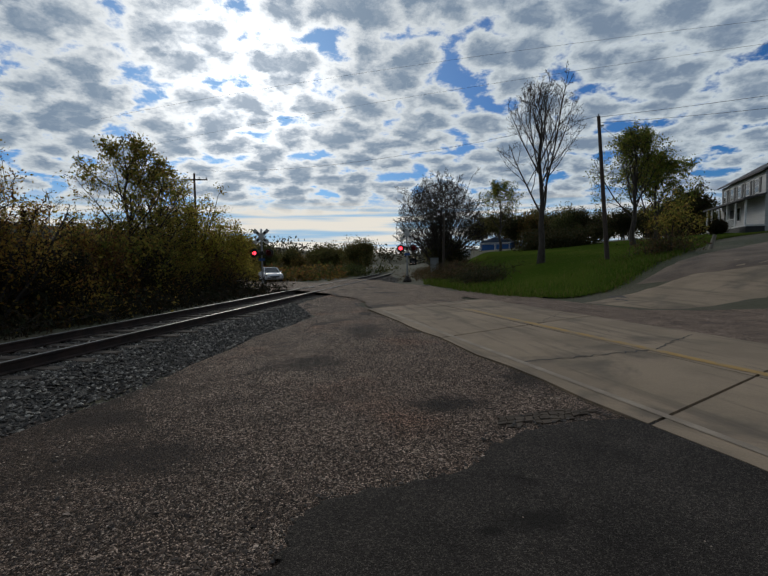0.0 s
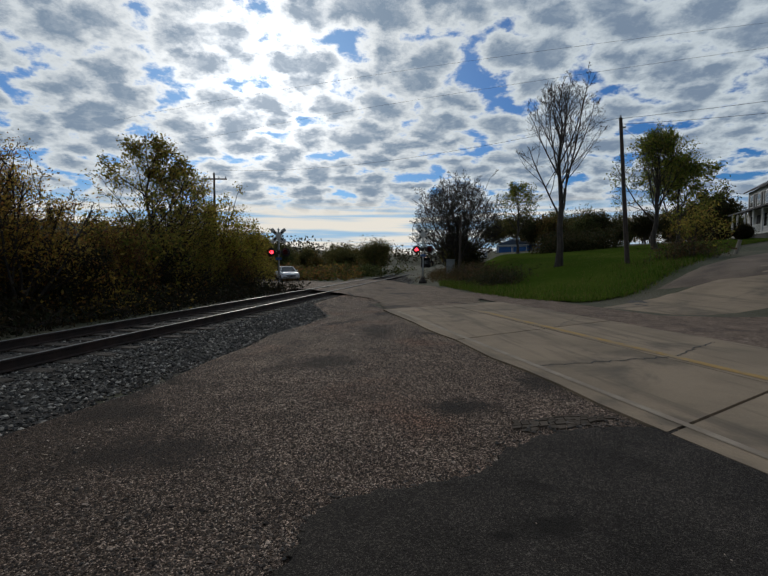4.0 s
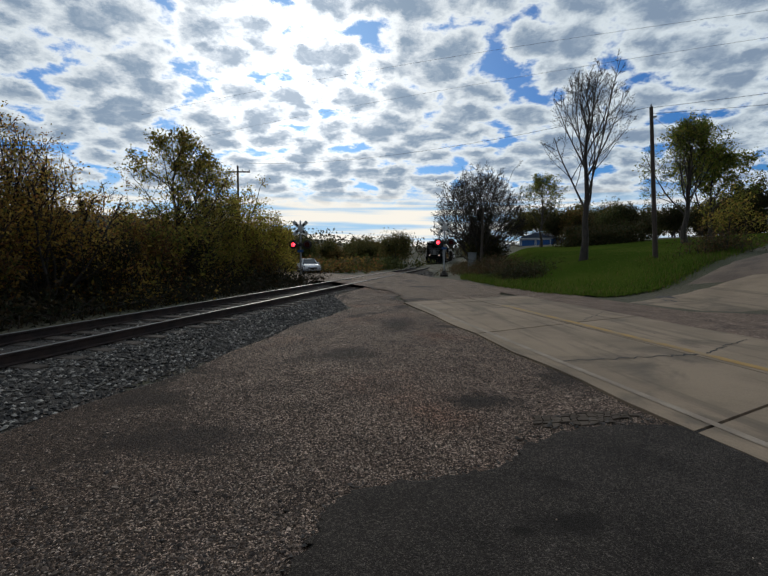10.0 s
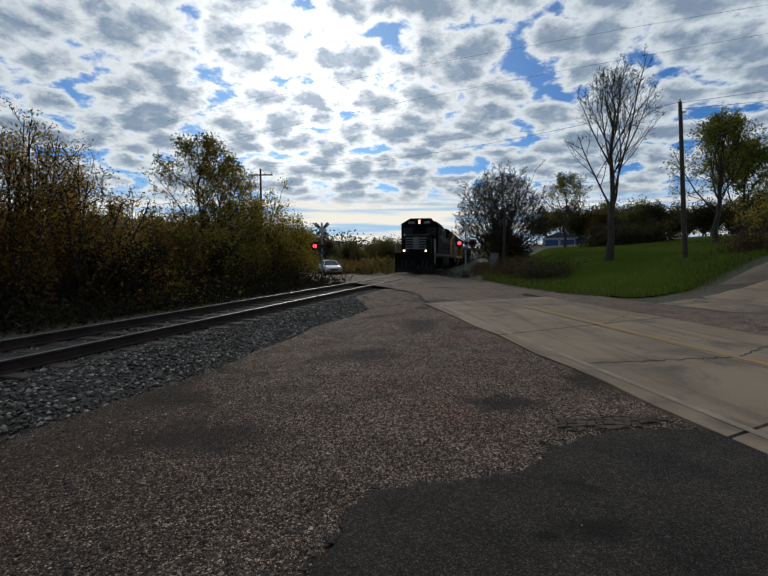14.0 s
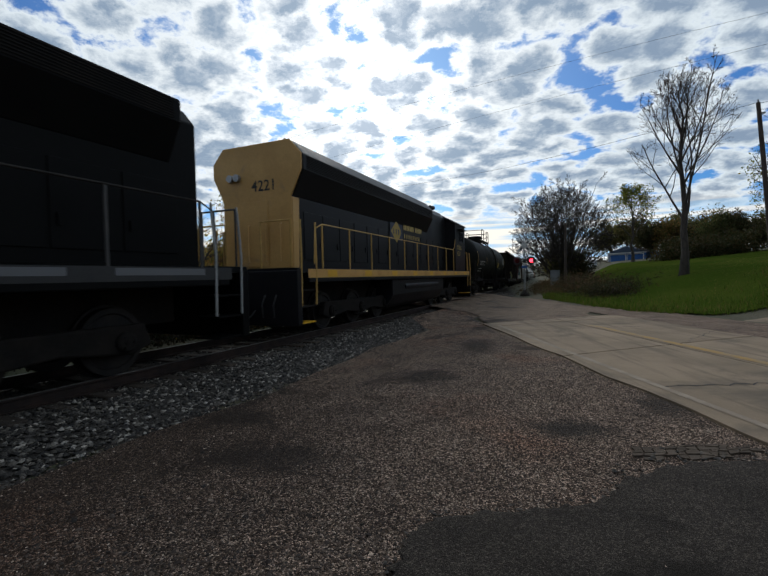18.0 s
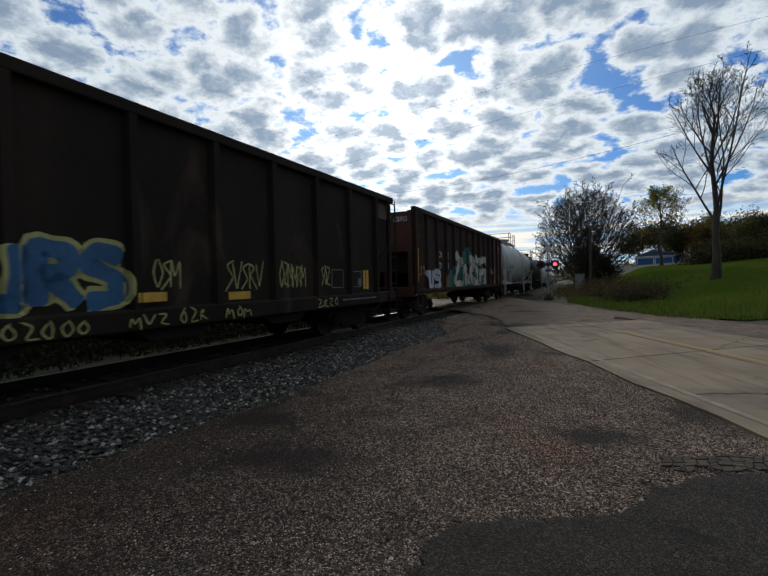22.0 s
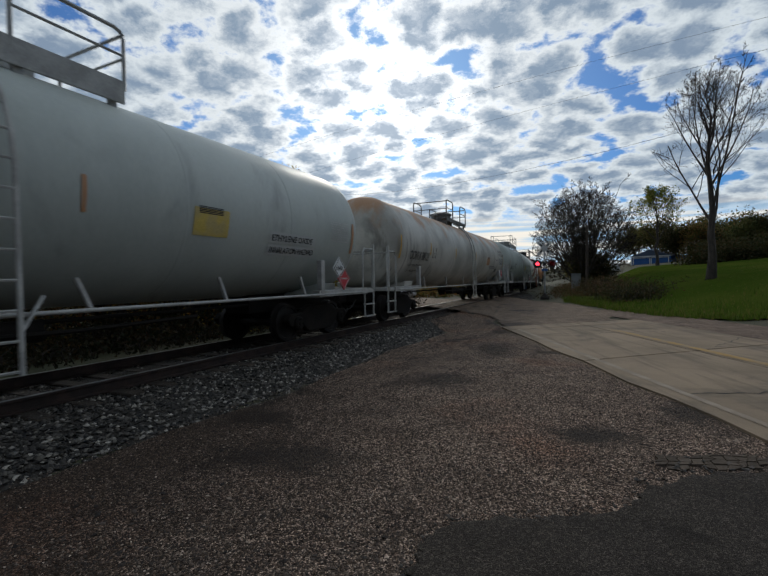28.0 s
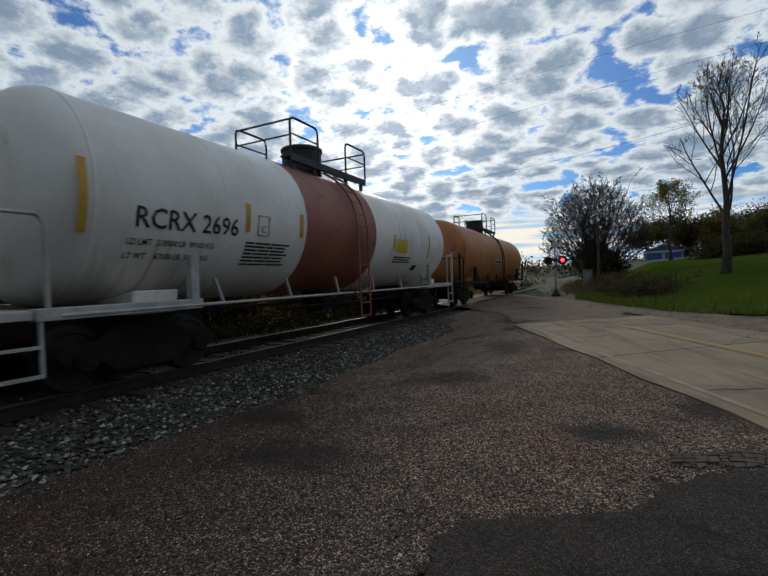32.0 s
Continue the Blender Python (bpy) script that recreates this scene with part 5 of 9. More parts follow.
# the dark brush and low weeds carry their shade in the leaf colour
brush("dark_brush", strip(-14, 24.5, 4.9, 8.0), 1500, 0.3, 1.4, 0.07, L_SHADED, 41, "tangled brush along the track in shade-darkened leaf colours")
brush("brown_brush", strip(-14, 24.5, 5.8, 8.5), 300, 0.8, 2.8, 0.08, L_BROWN, 42, "brown autumn brush along the track")
brush("back_brush", strip(-20, 30, 8.5, 13), 900, 1.4, 3.5, 0.12, L_HEDGE, 43, "dark thicket behind the brush")
brush("low_weeds", strip(-12, 26, 2.9, 4.9), 420, 0.15, 0.6, 0.07, L_SHADED, 44, "low weeds at the edge of the ballast")


brush("golden_brush", lambda r: (r.gauss(-9.5, 0.9), r.gauss(15.2, 0.8)), 130, 0.5, 2.0, 0.07, L_GOLD, 51, "sunlit golden shrubs in the brush")
brush("golden_brush", lambda r: (r.gauss(-8.6, 0.5), r.gauss(21.0, 0.7)), 60, 0.4, 1.5, 0.07, L_GOLD, 52, "sunlit golden shrubs in the brush")

brush("track_weeds", strip(34, 75, -6.0, -2.8), 420, 0.1, 0.5, 0.07, L_WEED, 54, "brown weeds beside the far track", False)
# far woods
WOODS = []
L_FAR_OLIVE = leafmat("far_olive_leaves", [(0.11, 0.11, 0.035), (0.15, 0.135, 0.042), (0.08, 0.085, 0.03), (0.18, 0.13, 0.048)], 0.45)
L_FAR_GREEN = leafmat("far_green_leaves", [(0.075, 0.09, 0.028), (0.10, 0.11, 0.034), (0.055, 0.068, 0.022), (0.13, 0.115, 0.04)], 0.4)
for i, (lf, lab) in enumerate(((L_RUSSET, "distant russet autumn tree"), (L_FAR_OLIVE, "distant olive autumn tree"), (L_FAR_OLIVE, "distant yellow-green autumn tree"), (L_HEDGE, "distant dark tree"), (L_FAR_GREEN, "distant green tree"))):
    WOODS.append(tree("woodland_tree", lab + " at the edge of the field", -60 - i * 6, 84, 6.5, 2, 60 + i, lf, 11, 0.17, 0.5, top=3, kids=(5, 4, 4), group="far woods", trunk=0.3, r=0.14))
rnd = random.Random(9)
for i in range(90):
    x = rnd.uniform(-75, 16)
    y = rnd.uniform(66, 112) + (8 if -6 < x < 10 else 0)
    s = x * ALONG.x + y * ALONG.y
    o = x * ACROSS.x + y * ACROSS.y - TRACK_OFF - 0.067 * soft(s)
    if abs(o) < 5:
        x -= 9
    sc = rnd.uniform(0.6, 1.1) * (0.8 if -12 < x < 8 else 1)
    copy_thing(WOODS[rnd.choice((0, 0, 1, 1, 2, 3, 4))], Matrix.Translation((x, y, gz(x, y) - 0.1)) @ pose(0, 0, 0, 0, 0, rnd.uniform(0, 360)) @ Matrix.Scale(sc, 4))
for i in range(62):
    x, y = rnd.uniform(16, 75), rnd.uniform(78, 104)
    if i >= 30:
        x = rnd.uniform(25, 70)
        y = rnd.uniform(62, 74) - max(0, x - 45) * 0.35
    sc = rnd.uniform(0.8, 1.25) if i < 30 else rnd.uniform(0.6, 0.9)
    copy_thing(WOODS[rnd.choice((3, 3, 4, 1, 0))], Matrix.Translation((x, y, gz(x, y) - 0.1)) @ pose(0, 0, 0, 0, 0, rnd.uniform(0, 360)) @ Matrix.Scale(sc, 4))
brush("field_scrub", lambda r: (r.uniform(-40, -1), r.uniform(47, 66)), 500, 0.5, 1.8, 0.22, L_RUSSET, 45, "low autumn scrub beyond the crossing", False)
brush("green_scrub", lambda r: (r.gauss(-1.5, 3.0), r.gauss(64, 3)), 160, 0.6, 1.7, 0.20, L_FAR_GREEN, 46, "green scrub beside the track", False)


def ridge():
    """A low wooded ridge on the skyline; an unseen nearer ring behind blocks low sky."""
    rn = np.random.default_rng(3)
    cs = []
    for _ in range(6500):
        a = rn.uniform(-3.14, 3.14)
        d = rn.uniform(230, 330)
        hgt = (9 + 19 * max(0, math.cos(min(max((a + 0.78) * 2.1, -1.57), 1.57)))) * (1 - (d - 280) ** 2 / 9000)
        # unseen, behind the camera: nearer woods added to shut out low sky light
        if abs(a) > 1.5:
            d, hgt = d * 0.3, 15
        cs.append((d * math.sin(a), d * math.cos(a), hgt * rn.uniform(0.1, 1.0)))
    ob = new("wooded_ridge", leaf_mesh("wooded_ridge", cs, 12, 0.9, 2.0, L_RIDGE, 5))
    tagged(ob, "distant wooded ridge in autumn colours, with an added unseen ring behind the camera", "woods", kind="stuff")
    mb = MB()
    angs = np.linspace(-3.15, 3.15, 121)
    for a in angs:
        hgt = 6 + 17 * max(0, math.cos(min(max((a + 0.78) * 2.1, -1.57), 1.57)))
        # the hill's unseen half comes nearer too, added to dim light from behind
        near = 0.3 if abs(a) > 1.5 else 1.0
        hgt = 14 if near < 1 else hgt
        for d, z in ((220 * near, -4), (275 * near, hgt), (350 * near + (0 if near == 1 else 60), -4)):
            mb.v.append((d * math.sin(a), d * math.cos(a), z))
    mb.f = [(i * 3 + k, i * 3 + k + 1, i * 3 + k + 4, i * 3 + k + 3) for i in range(120) for k in range(2)]
    tagged(part("hill", mb, EARTH, None, "distant low hill under the woods, nearer in the added unseen half behind the camera", smooth=60, category="hill"), kind="structure")


L_RIDGE = leafmat("ridge_leaves", [(0.055, 0.05, 0.03), (0.07, 0.055, 0.03), (0.045, 0.05, 0.028), (0.08, 0.06, 0.035)])
ridge()

# right of the track
limb_tree("twiggy_tree", "round twiggy tree with a dense leafless crown past the crossing", 9.0, 45.0, 9.3, 8.2, 71, (0.02, 0.6), 60, (9, 6, 3), 0.14, (3, 60), 0.08, False, None, low=0.06, fine=0.0125, stiff=0.45)
tree("evergreen_shrub", "dark dense shrub at the foot of the twiggy tree", 9.4, 44.6, 3.0, 5, 72, L_HEDGE, 8, 0.14, 0.3, top=3, kids=(5, 4, 4), trunk=0.3, category="shrub")
brush("bank_brush", lambda r: (r.gauss(8.3, 0.7), r.gauss(35.5, 3.2)), 260, 0.3, 1.1, 0.07, L_WEED, 47, "russet weeds and brush on the bank")
brush("bank_bush", lambda r: (r.gauss(8.2, 0.8), r.gauss(27.8, 1.2)), 190, 0.2, 0.75, 0.06, L_HEDGE, 48, "dark low bush at the foot of the lawn")
limb_tree("bare_tree", "tall bare tree with fine twigs on the lawn", 12.05, 27.5, 11.3, 5.0, 84, (0.22, 0.9), 17, (8, 6, 4), 0.22, (14, 36), 0.42, True, low=0.22, fine=0.0085)
limb_tree("light_tree", "half-bare tree with thin pale green leaves behind the lawn", 19.0, 55.5, 8.9, 6.2, 82, (0.25, 0.9), 14, (6, 5, 2), 0.18, (25, 50), 0.3, True, L_GREEN, 2, 0.11, 0.2, 0.5, low=0.2, fine=0.014)
limb_tree("green_tree", "full green tree with browning leaves by the house", 23.2, 35.0, 9.4, 5.6, 83, (0.14, 0.9), 18, (7, 5, 2), 0.22, (16, 44), 0.35, True, L_GREEN, 4, 0.085, 0.2, 0.55, low=0.12, fine=0.014)
limb_tree("green_tree", "darker green tree behind the house drive", 27.2, 38.0, 7.6, 6.4, 84, (0.05, 0.8), 16, (6, 5, 2), 0.16, (15, 55), 0.3, True, L_GREEN, 4, 0.11, 0.22, 0.7, low=0.05, fine=0.014)
tree("green_tree", "dark tree beside the house", 48.5, 60.0, 8.0, 2, 85, L_HEDGE, 6, 0.18, 0.30, top=4, kids=(5, 4, 4, 3), trunk=0.34)
tree("sapling", "weedy sapling on the lawn bank", 16.6, 22.6, 3.4, 2, 86, L_OLIVE, 3, 0.07, 0.14, top=4, kids=(4, 3, 3, 2), r=0.05)
brush("lawn_weeds", lambda r: (r.gauss(16.6, 0.6), r.gauss(22.4, 0.5)), 80, 0.3, 1.1, 0.07, L_WEED, 49, "brown weeds round the sapling")
brush("lawn_hedge", lambda r: (r.uniform(19, 27), r.uniform(46, 50)), 240, 0.6, 2.4, 0.16, L_HEDGE, 50, "dark hedge behind the lawn", False)
# ---- the train: x points the way it runs, y to the lot, z up from the rail head ----
def tankmat(name, col, col2, drip, rust, rust_z):
    """Painted tank shell: broad fading, drips running down the side, rust that starts above a height."""
    m = mat(name, col, col2, 0.5, s1=0.8, s2=16, bump=0.04, fine=0.12)
    nt = m.node_tree
    bsdf = nt.nodes["Principled BSDF"]
    c = bsdf.inputs["Base Color"].links[0].from_socket
    tc = nt.nodes.new("ShaderNodeTexCoord")
    sep = nt.nodes.new("ShaderNodeSeparateXYZ")
    link(nt, tc.outputs["Object"], sep.inputs[0])
    run_v = vmath(nt, "MULTIPLY", tc.outputs["Object"], (4.5, 0.5, 0.42)).outputs[0]
    zone = ramp(nt, tnoise(nt, tc.outputs["Object"], 0.5, 3).outputs[0], 0.44, 0.62)
    d = fmath(nt, "MULTIPLY", ramp(nt, tnoise(nt, run_v, 1.5, 5, 0.6).outputs[0], 0.51, 0.68), zone)
    c = mixc(nt, fmath(nt, "MULTIPLY", d, 0.75), c, drip)
    n2 = fmath(nt, "MULTIPLY_ADD", tnoise(nt, vmath(nt, "MULTIPLY", tc.outputs["Object"], (1, 1, 0.6)).outputs[0], 1.3, 5, 0.6).outputs[0], 2.6, -1.3)
    up = ramp(nt, fmath(nt, "ADD", sep.outputs[2], n2), rust_z - 0.2, rust_z + 0.6)
    c = mixc(nt, fmath(nt, "MULTIPLY", up, 0.8), c, rust)
    spot = ramp(nt, tnoise(nt, vmath(nt, "MULTIPLY", tc.outputs["Object"], (1, 1, 0.6)).outputs[0], 0.9, 5, 0.6, 0.3).outputs[0], 0.66, 0.76)
    c = mixc(nt, fmath(nt, "MULTIPLY", spot, 0.7), c, rust)
    link(nt, c, bsdf.inputs["Base Color"])
    return m


TANK_BLACK = mat("tank_black", (0.011, 0.012, 0.0105), (0.017, 0.0165, 0.0135), 0.55, s1=0.7, s2=25, bump=0.05, fine=0.25, stain=(0.035, 0.03, 0.022), stain_s=0.9, stain_r=(0.6, 0.8), vary=0.1, spec=0.07)
TANK_WHITE = mat("tank_offwhite", (0.475, 0.505, 0.465), (0.40, 0.43, 0.395), 0.5, s1=0.6, s2=20, bump=0.04, fine=0.12, stain=(0.26, 0.26, 0.25), stain_s=0.8, stain_r=(0.56, 0.78), vary=0.08, stretch=(1, 1, 0.45))
TANK_DIRTY = tankmat("tank_weathered_white", (0.56, 0.54, 0.48), (0.37, 0.355, 0.31), (0.12, 0.11, 0.095), (0.45, 0.20, 0.06), 3.3)
TANK_CLEAN = tankmat("tank_white", (0.80, 0.78, 0.73), (0.70, 0.67, 0.61), (0.42, 0.34, 0.27), (0.45, 0.30, 0.18), 9.0)
TANK_DRIP = tankmat("tank_dripped_white", (0.56, 0.56, 0.52), (0.47, 0.47, 0.44), (0.15, 0.145, 0.13), (0.40, 0.24, 0.11), 3.85)
BAND_RED = mat("band_red_oxide", (0.30, 0.095, 0.055), (0.22, 0.07, 0.045), 0.55, s1=0.9, s2=18, bump=0.05, fine=0.2, stain=(0.14, 0.05, 0.035), stain_s=1.2)
TANK_ORANGE = mat("tank_orange", (0.50, 0.19, 0.055), (0.40, 0.15, 0.045), 0.55, s1=0.7, s2=18, bump=0.05, fine=0.2, stain=(0.22, 0.09, 0.045), stain_s=0.9)
HOPPER = mat("hopper_brown", (0.044, 0.029, 0.022), (0.032, 0.023, 0.019), 0.75, s1=0.8, s2=16, bump=0.15, fine=0.3, stain=(0.06, 0.032, 0.020), stain_s=0.9, stain_r=(0.55, 0.75), stretch=(1, 1, 0.4), spec=0.08)
HOPPER_DARK = mat("hopper_dark_brown", (0.028, 0.020, 0.0145), (0.020, 0.0155, 0.012), 0.8, s1=0.8, s2=16, bump=0.15, fine=0.3, stain=(0.055, 0.036, 0.026), stain_s=1.1, stretch=(1, 1, 0.4), spec=0.12)
GUSSET = mat("worn_end_gusset", (0.135, 0.085, 0.066), (0.06, 0.030, 0.022), 0.8, s1=2.2, s2=18, bump=0.2, fine=0.35, stretch=(1, 1, 0.4), stain=(0.05, 0.022, 0.016), stain_s=2.0, stain_r=(0.5, 0.62))
RUSTY = mat("rusty_red_end", (0.095, 0.029, 0.015), (0.048, 0.020, 0.013), 0.8, s1=1.5, s2=16, bump=0.2, fine=0.35, stretch=(1, 1, 0.35))
UNDER = mat("underframe_grime", (0.015, 0.0135, 0.012), (0.024, 0.020, 0.017), 0.85, s1=2, s2=20, bump=0.2, fine=0.4, spec=0.12)
WHEEL = mat("wheel_steel", (0.028, 0.023, 0.020), (0.017, 0.015, 0.014), 0.65, metal=0.4, s1=4, s2=30, bump=0.1)
RAIL_WHITE = mat("handrail_white", (0.46, 0.45, 0.42), (0.34, 0.33, 0.305), 0.55, s1=4, s2=30, bump=0.05)
RAIL_GREY = mat("handrail_grey", (0.16, 0.16, 0.15), (0.10, 0.10, 0.095), 0.6, s1=4, s2=30, bump=0.05)
LOCO_BLACK = mat("loco_black", (0.0055, 0.0058, 0.006), (0.008, 0.008, 0.0078), 0.5, s1=0.8, s2=20, bump=0.05, fine=0.25, stain=(0.014, 0.0125, 0.010), stain_s=0.8, stain_r=(0.6, 0.8), spec=0.06)
LOCO_NAVY = mat("loco_dark_navy", (0.0125, 0.0120, 0.0140), (0.0170, 0.0165, 0.0180), 0.42, s1=0.8, s2=20, bump=0.05, fine=0.2, stain=(0.026, 0.026, 0.027), stain_s=0.8, stain_r=(0.6, 0.8), spec=0.12)
CREAM = mat("loco_cream", (0.64, 0.37, 0.115), (0.55, 0.31, 0.09), 0.5, s1=1.2, s2=18, bump=0.05, fine=0.15, stain=(0.30, 0.20, 0.11), stain_s=1.0, stain_r=(0.6, 0.8))
LOCO_YELLOW = mat("loco_yellow", (0.80, 0.44, 0.015), (0.70, 0.38, 0.015), 0.5, s1=2, s2=18, bump=0.04, fine=0.12)
STRIPE_WHITE = mat("loco_stripe_white", (0.20, 0.20, 0.20), (0.14, 0.14, 0.14), 0.5, s1=2, s2=18, bump=0.04)
REFLECT = mat("reflective_yellow", (0.62, 0.36, 0.035), (0.50, 0.28, 0.03), 0.5, s1=6, s2=30, bump=0.02)
REFLECT_OR = mat("faded_orange_tape", (0.52, 0.25, 0.11), (0.44, 0.26, 0.15), 0.6, s1=6, s2=30, bump=0.02, stretch=(6, 6, 0.3))
LETTER_W = mat("letter_white", (0.60, 0.60, 0.58), (0.48, 0.48, 0.46), 0.6, s1=9, s2=40, bump=0.0)
LETTER_K = plain("letter_black", (0.015, 0.016, 0.018), 0.6)
LETTER_Y = plain("letter_yellow", (0.55, 0.40, 0.12), 0.6)
STICKER_FADED = mat("sticker_faded", (0.62, 0.46, 0.10), (0.52, 0.41, 0.17), 0.6, s1=5, s2=40, bump=0.0)
STICKER = plain("sticker_yellow", (0.62, 0.45, 0.04), 0.5)
PLACARD_R = plain("placard_red", (0.55, 0.05, 0.06), 0.45)
PLACARD_W = plain("placard_white", (0.70, 0.70, 0.68), 0.45)
TEAL = mat("spray_teal", (0.008, 0.115, 0.10), (0.006, 0.085, 0.075), 0.6, s1=2, s2=20, bump=0.0)
SPRAY_CREAM = mat("spray_cream", (0.50, 0.46, 0.38), (0.44, 0.40, 0.33), 0.6, s1=2, s2=20, bump=0.0)
SPRAY_SILVER = mat("spray_silver", (0.50, 0.52, 0.58), (0.42, 0.44, 0.50), 0.5, s1=2, s2=20, bump=0.0)
SPRAY_BLUE = mat("spray_blue", (0.02, 0.11, 0.24), (0.015, 0.08, 0.18), 0.6, s1=2, s2=20, bump=0.0)
SPRAY_LEMON = mat("spray_lemon", (0.42, 0.40, 0.14), (0.36, 0.34, 0.12), 0.6, s1=2, s2=20, bump=0.0)
HEADLIGHT = glowmat("headlight_lit", (1.0, 0.60, 0.48), 3.0)
BEARING_BLUE = mat("bearing_cap_blue", (0.03, 0.10, 0.22), (0.02, 0.07, 0.16), 0.6, s1=6, s2=30, bump=0.05)

FLAT_TEXT = {}


def flat_text(body, size):
    """Vertices (u to the right, v up) and faces of a line of the built-in font; u from 0, v from the base line."""
    key = (body, size)
    if key not in FLAT_TEXT:
        cu = bpy.data.curves.new("letters", "FONT")
        cu.body, cu.size, cu.resolution_u, cu.offset = body, size, 2, 0.009 * size
        tmp = bpy.data.objects.new("letters", cu)
        me = bpy.data.meshes.new_from_object(tmp)
        FLAT_TEXT[key] = ([v.co[:2] for v in me.vertices], [tuple(f.vertices) for f in me.polygons])
        bpy.data.objects.remove(tmp)
        bpy.data.meshes.remove(me)
    return FLAT_TEXT[key]


def side_text(body, size, x, z, surf, stretch=1.0):
    """Letters on a vehicle's lot side: x of the first letter, z of the base line; surf(x, z) gives y and a place on it."""
    vs, fs = flat_text(body, size)
    mb = MB()
    return mb.add([surf(x - u * stretch, z, v) for u, v in vs], fs)


def on_tank(r, zc, lift=0.012):
    """Lays (x, z, up) on a round tank's side."""
    def surf(x, z, v):
        a = math.asin(max(-1, min(1, (z - zc) / r))) + v / r
        return (x, (r + lift) * math.cos(a), zc + (r + lift) * math.sin(a))
    return surf


def on_flat(y, lift=0.006):
    def surf(x, z, v):
        return (x, y + lift, z + v)
    return surf


def bars(lines, x, z, height, widths, surf, gap=1.7):
    """Rows of unreadable small print as plain bars."""
    mb = MB()
    for i in range(lines):
        zz, u, k = z - i * height * gap, 0.0, 0
        for w in widths[i % len(widths)]:
            mb.add([surf(x - u, zz, 0), surf(x - u - w, zz, 0), surf(x - u - w, zz, height), surf(x - u, zz, height)], [(0, 1, 2, 3)])
            u += w + height * 0.8
    return mb


def panel(x0, x1, z0, z1, surf, nz=4):
    """A thin plate or stripe laid on a surface, x0 ahead of x1."""
    mb = MB()
    for i in range(nz + 1):
        v = (z1 - z0) * i / nz
        mb.v += [surf(x0, z0, v), surf(x1, z0, v)]
        if i:
            mb.f.append((2 * i - 2, 2 * i - 1, 2 * i + 1, 2 * i))
    return mb


def wheel_mesh(r):
    mb = MB().lathe([(-0.07, r * 0.16), (-0.07, r * 0.2), (-0.045, r * 0.25), (-0.045, r * 0.78), (-0.065, r * 0.82), (-0.065, r * 0.97), (0.055, r), (0.058, r * 1.06), (0.085, r * 1.06), (0.085, r * 0.8), (0.03, r * 0.74), (0.03, r * 0.3), (0.09, r * 0.2)], 28, axis="y")
    return mb.mesh("wheel", WHEEL, 35)


WHEELS = {}
SPIN = []          # wheels to turn: object, axle place on the vehicle, radius, its vehicle


def truck(car, x, axles, base, r=0.42, cap=None, deep=0.0):
    """A bogie: side frames, bolster, springs, brake rigging, wheels on axles."""
    t = part("truck", MB().box(x - 0.22, x + 0.22, -0.9, 0.9, 0.38, 0.68).box(x - 0.14, x + 0.14, -1.05, 1.05, 0.30, 0.42), UNDER, car, "grimy black cast-steel bogie", bevel=0.02)
    half = base / 2 * (axles - 1)
    h = half + 0.33
    for sgn in (1, -1):
        y0, y1 = (0.93, 1.09) if sgn > 0 else (-1.09, -0.93)
        if axles == 2:
            mb = MB().prism([(x - h, 0.50), (x - h + 0.1, 0.62), (x - half + 0.18, 0.64), (x - 0.40, 0.80), (x + 0.40, 0.80), (x + half - 0.18, 0.64), (x + h - 0.1, 0.62), (x + h, 0.50), (x + h - 0.12, 0.34), (x + half - 0.2, 0.36), (x + 0.45, 0.20), (x - 0.45, 0.20), (x - half + 0.2, 0.36), (x - h + 0.12, 0.34)], y0, y1)
        else:
            mb = MB().prism([(x - h - 0.1, 0.42), (x - h, 0.74), (x + h, 0.74), (x + h + 0.1, 0.42), (x + half + 0.1, 0.30), (x + half * 0.5, 0.42), (x, 0.34), (x - half * 0.5, 0.42), (x - half - 0.1, 0.30)], y0, y1)
        part("side_frame", mb, UNDER, t, bevel=0.03)
    springs = MB()
    for q in (-0.2, 0, 0.2):
        for k in range(5):
            springs.lathe([(0.24 + k * 0.075, 0.085), (0.275 + k * 0.075, 0.1), (0.30 + k * 0.075, 0.085)], 10, (x + q, 1.0, 0))
    part("spring_nest", springs, UNDER, t, smooth=30)
    if r not in WHEELS:
        WHEELS[r] = wheel_mesh(r)
    caps_mat = cap or UNDER
    for i in range(axles):
        ax = x - half + i * base
        for sgn in (1, -1):
            w = new("wheel", WHEELS[r])
            w.parent = t
            w.matrix_basis = pose(ax, 0.7525 * sgn, r) @ (pose(0, 0, 0) if sgn < 0 else pose(0, 0, 0, 0, 0, 180))
        part("axle", MB().cyl((ax, -1.1, r), (ax, 1.1, r), 0.075, n=12), WHEEL, t, smooth=40)
        mb = MB().lathe([(1.06, 0.15), (1.13, 0.15), (1.16, 0.12), (1.16, 0.05), (1.175, 0.045)], 14, (0, 0, 0), "y")
        for k in range(3):
            a = k * 2.094 + 0.4
            mb.cyl((0.085 * math.cos(a), 1.155, 0.085 * math.sin(a)), (0.085 * math.cos(a), 1.18, 0.085 * math.sin(a)), 0.022, n=6)
        cp = part("bearing_cap", mb, caps_mat, t, "round bearing end cap", smooth=40)
        cp.matrix_basis = pose(ax, 0, r)
        SPIN.append((cp, ax, r, car))
    return t


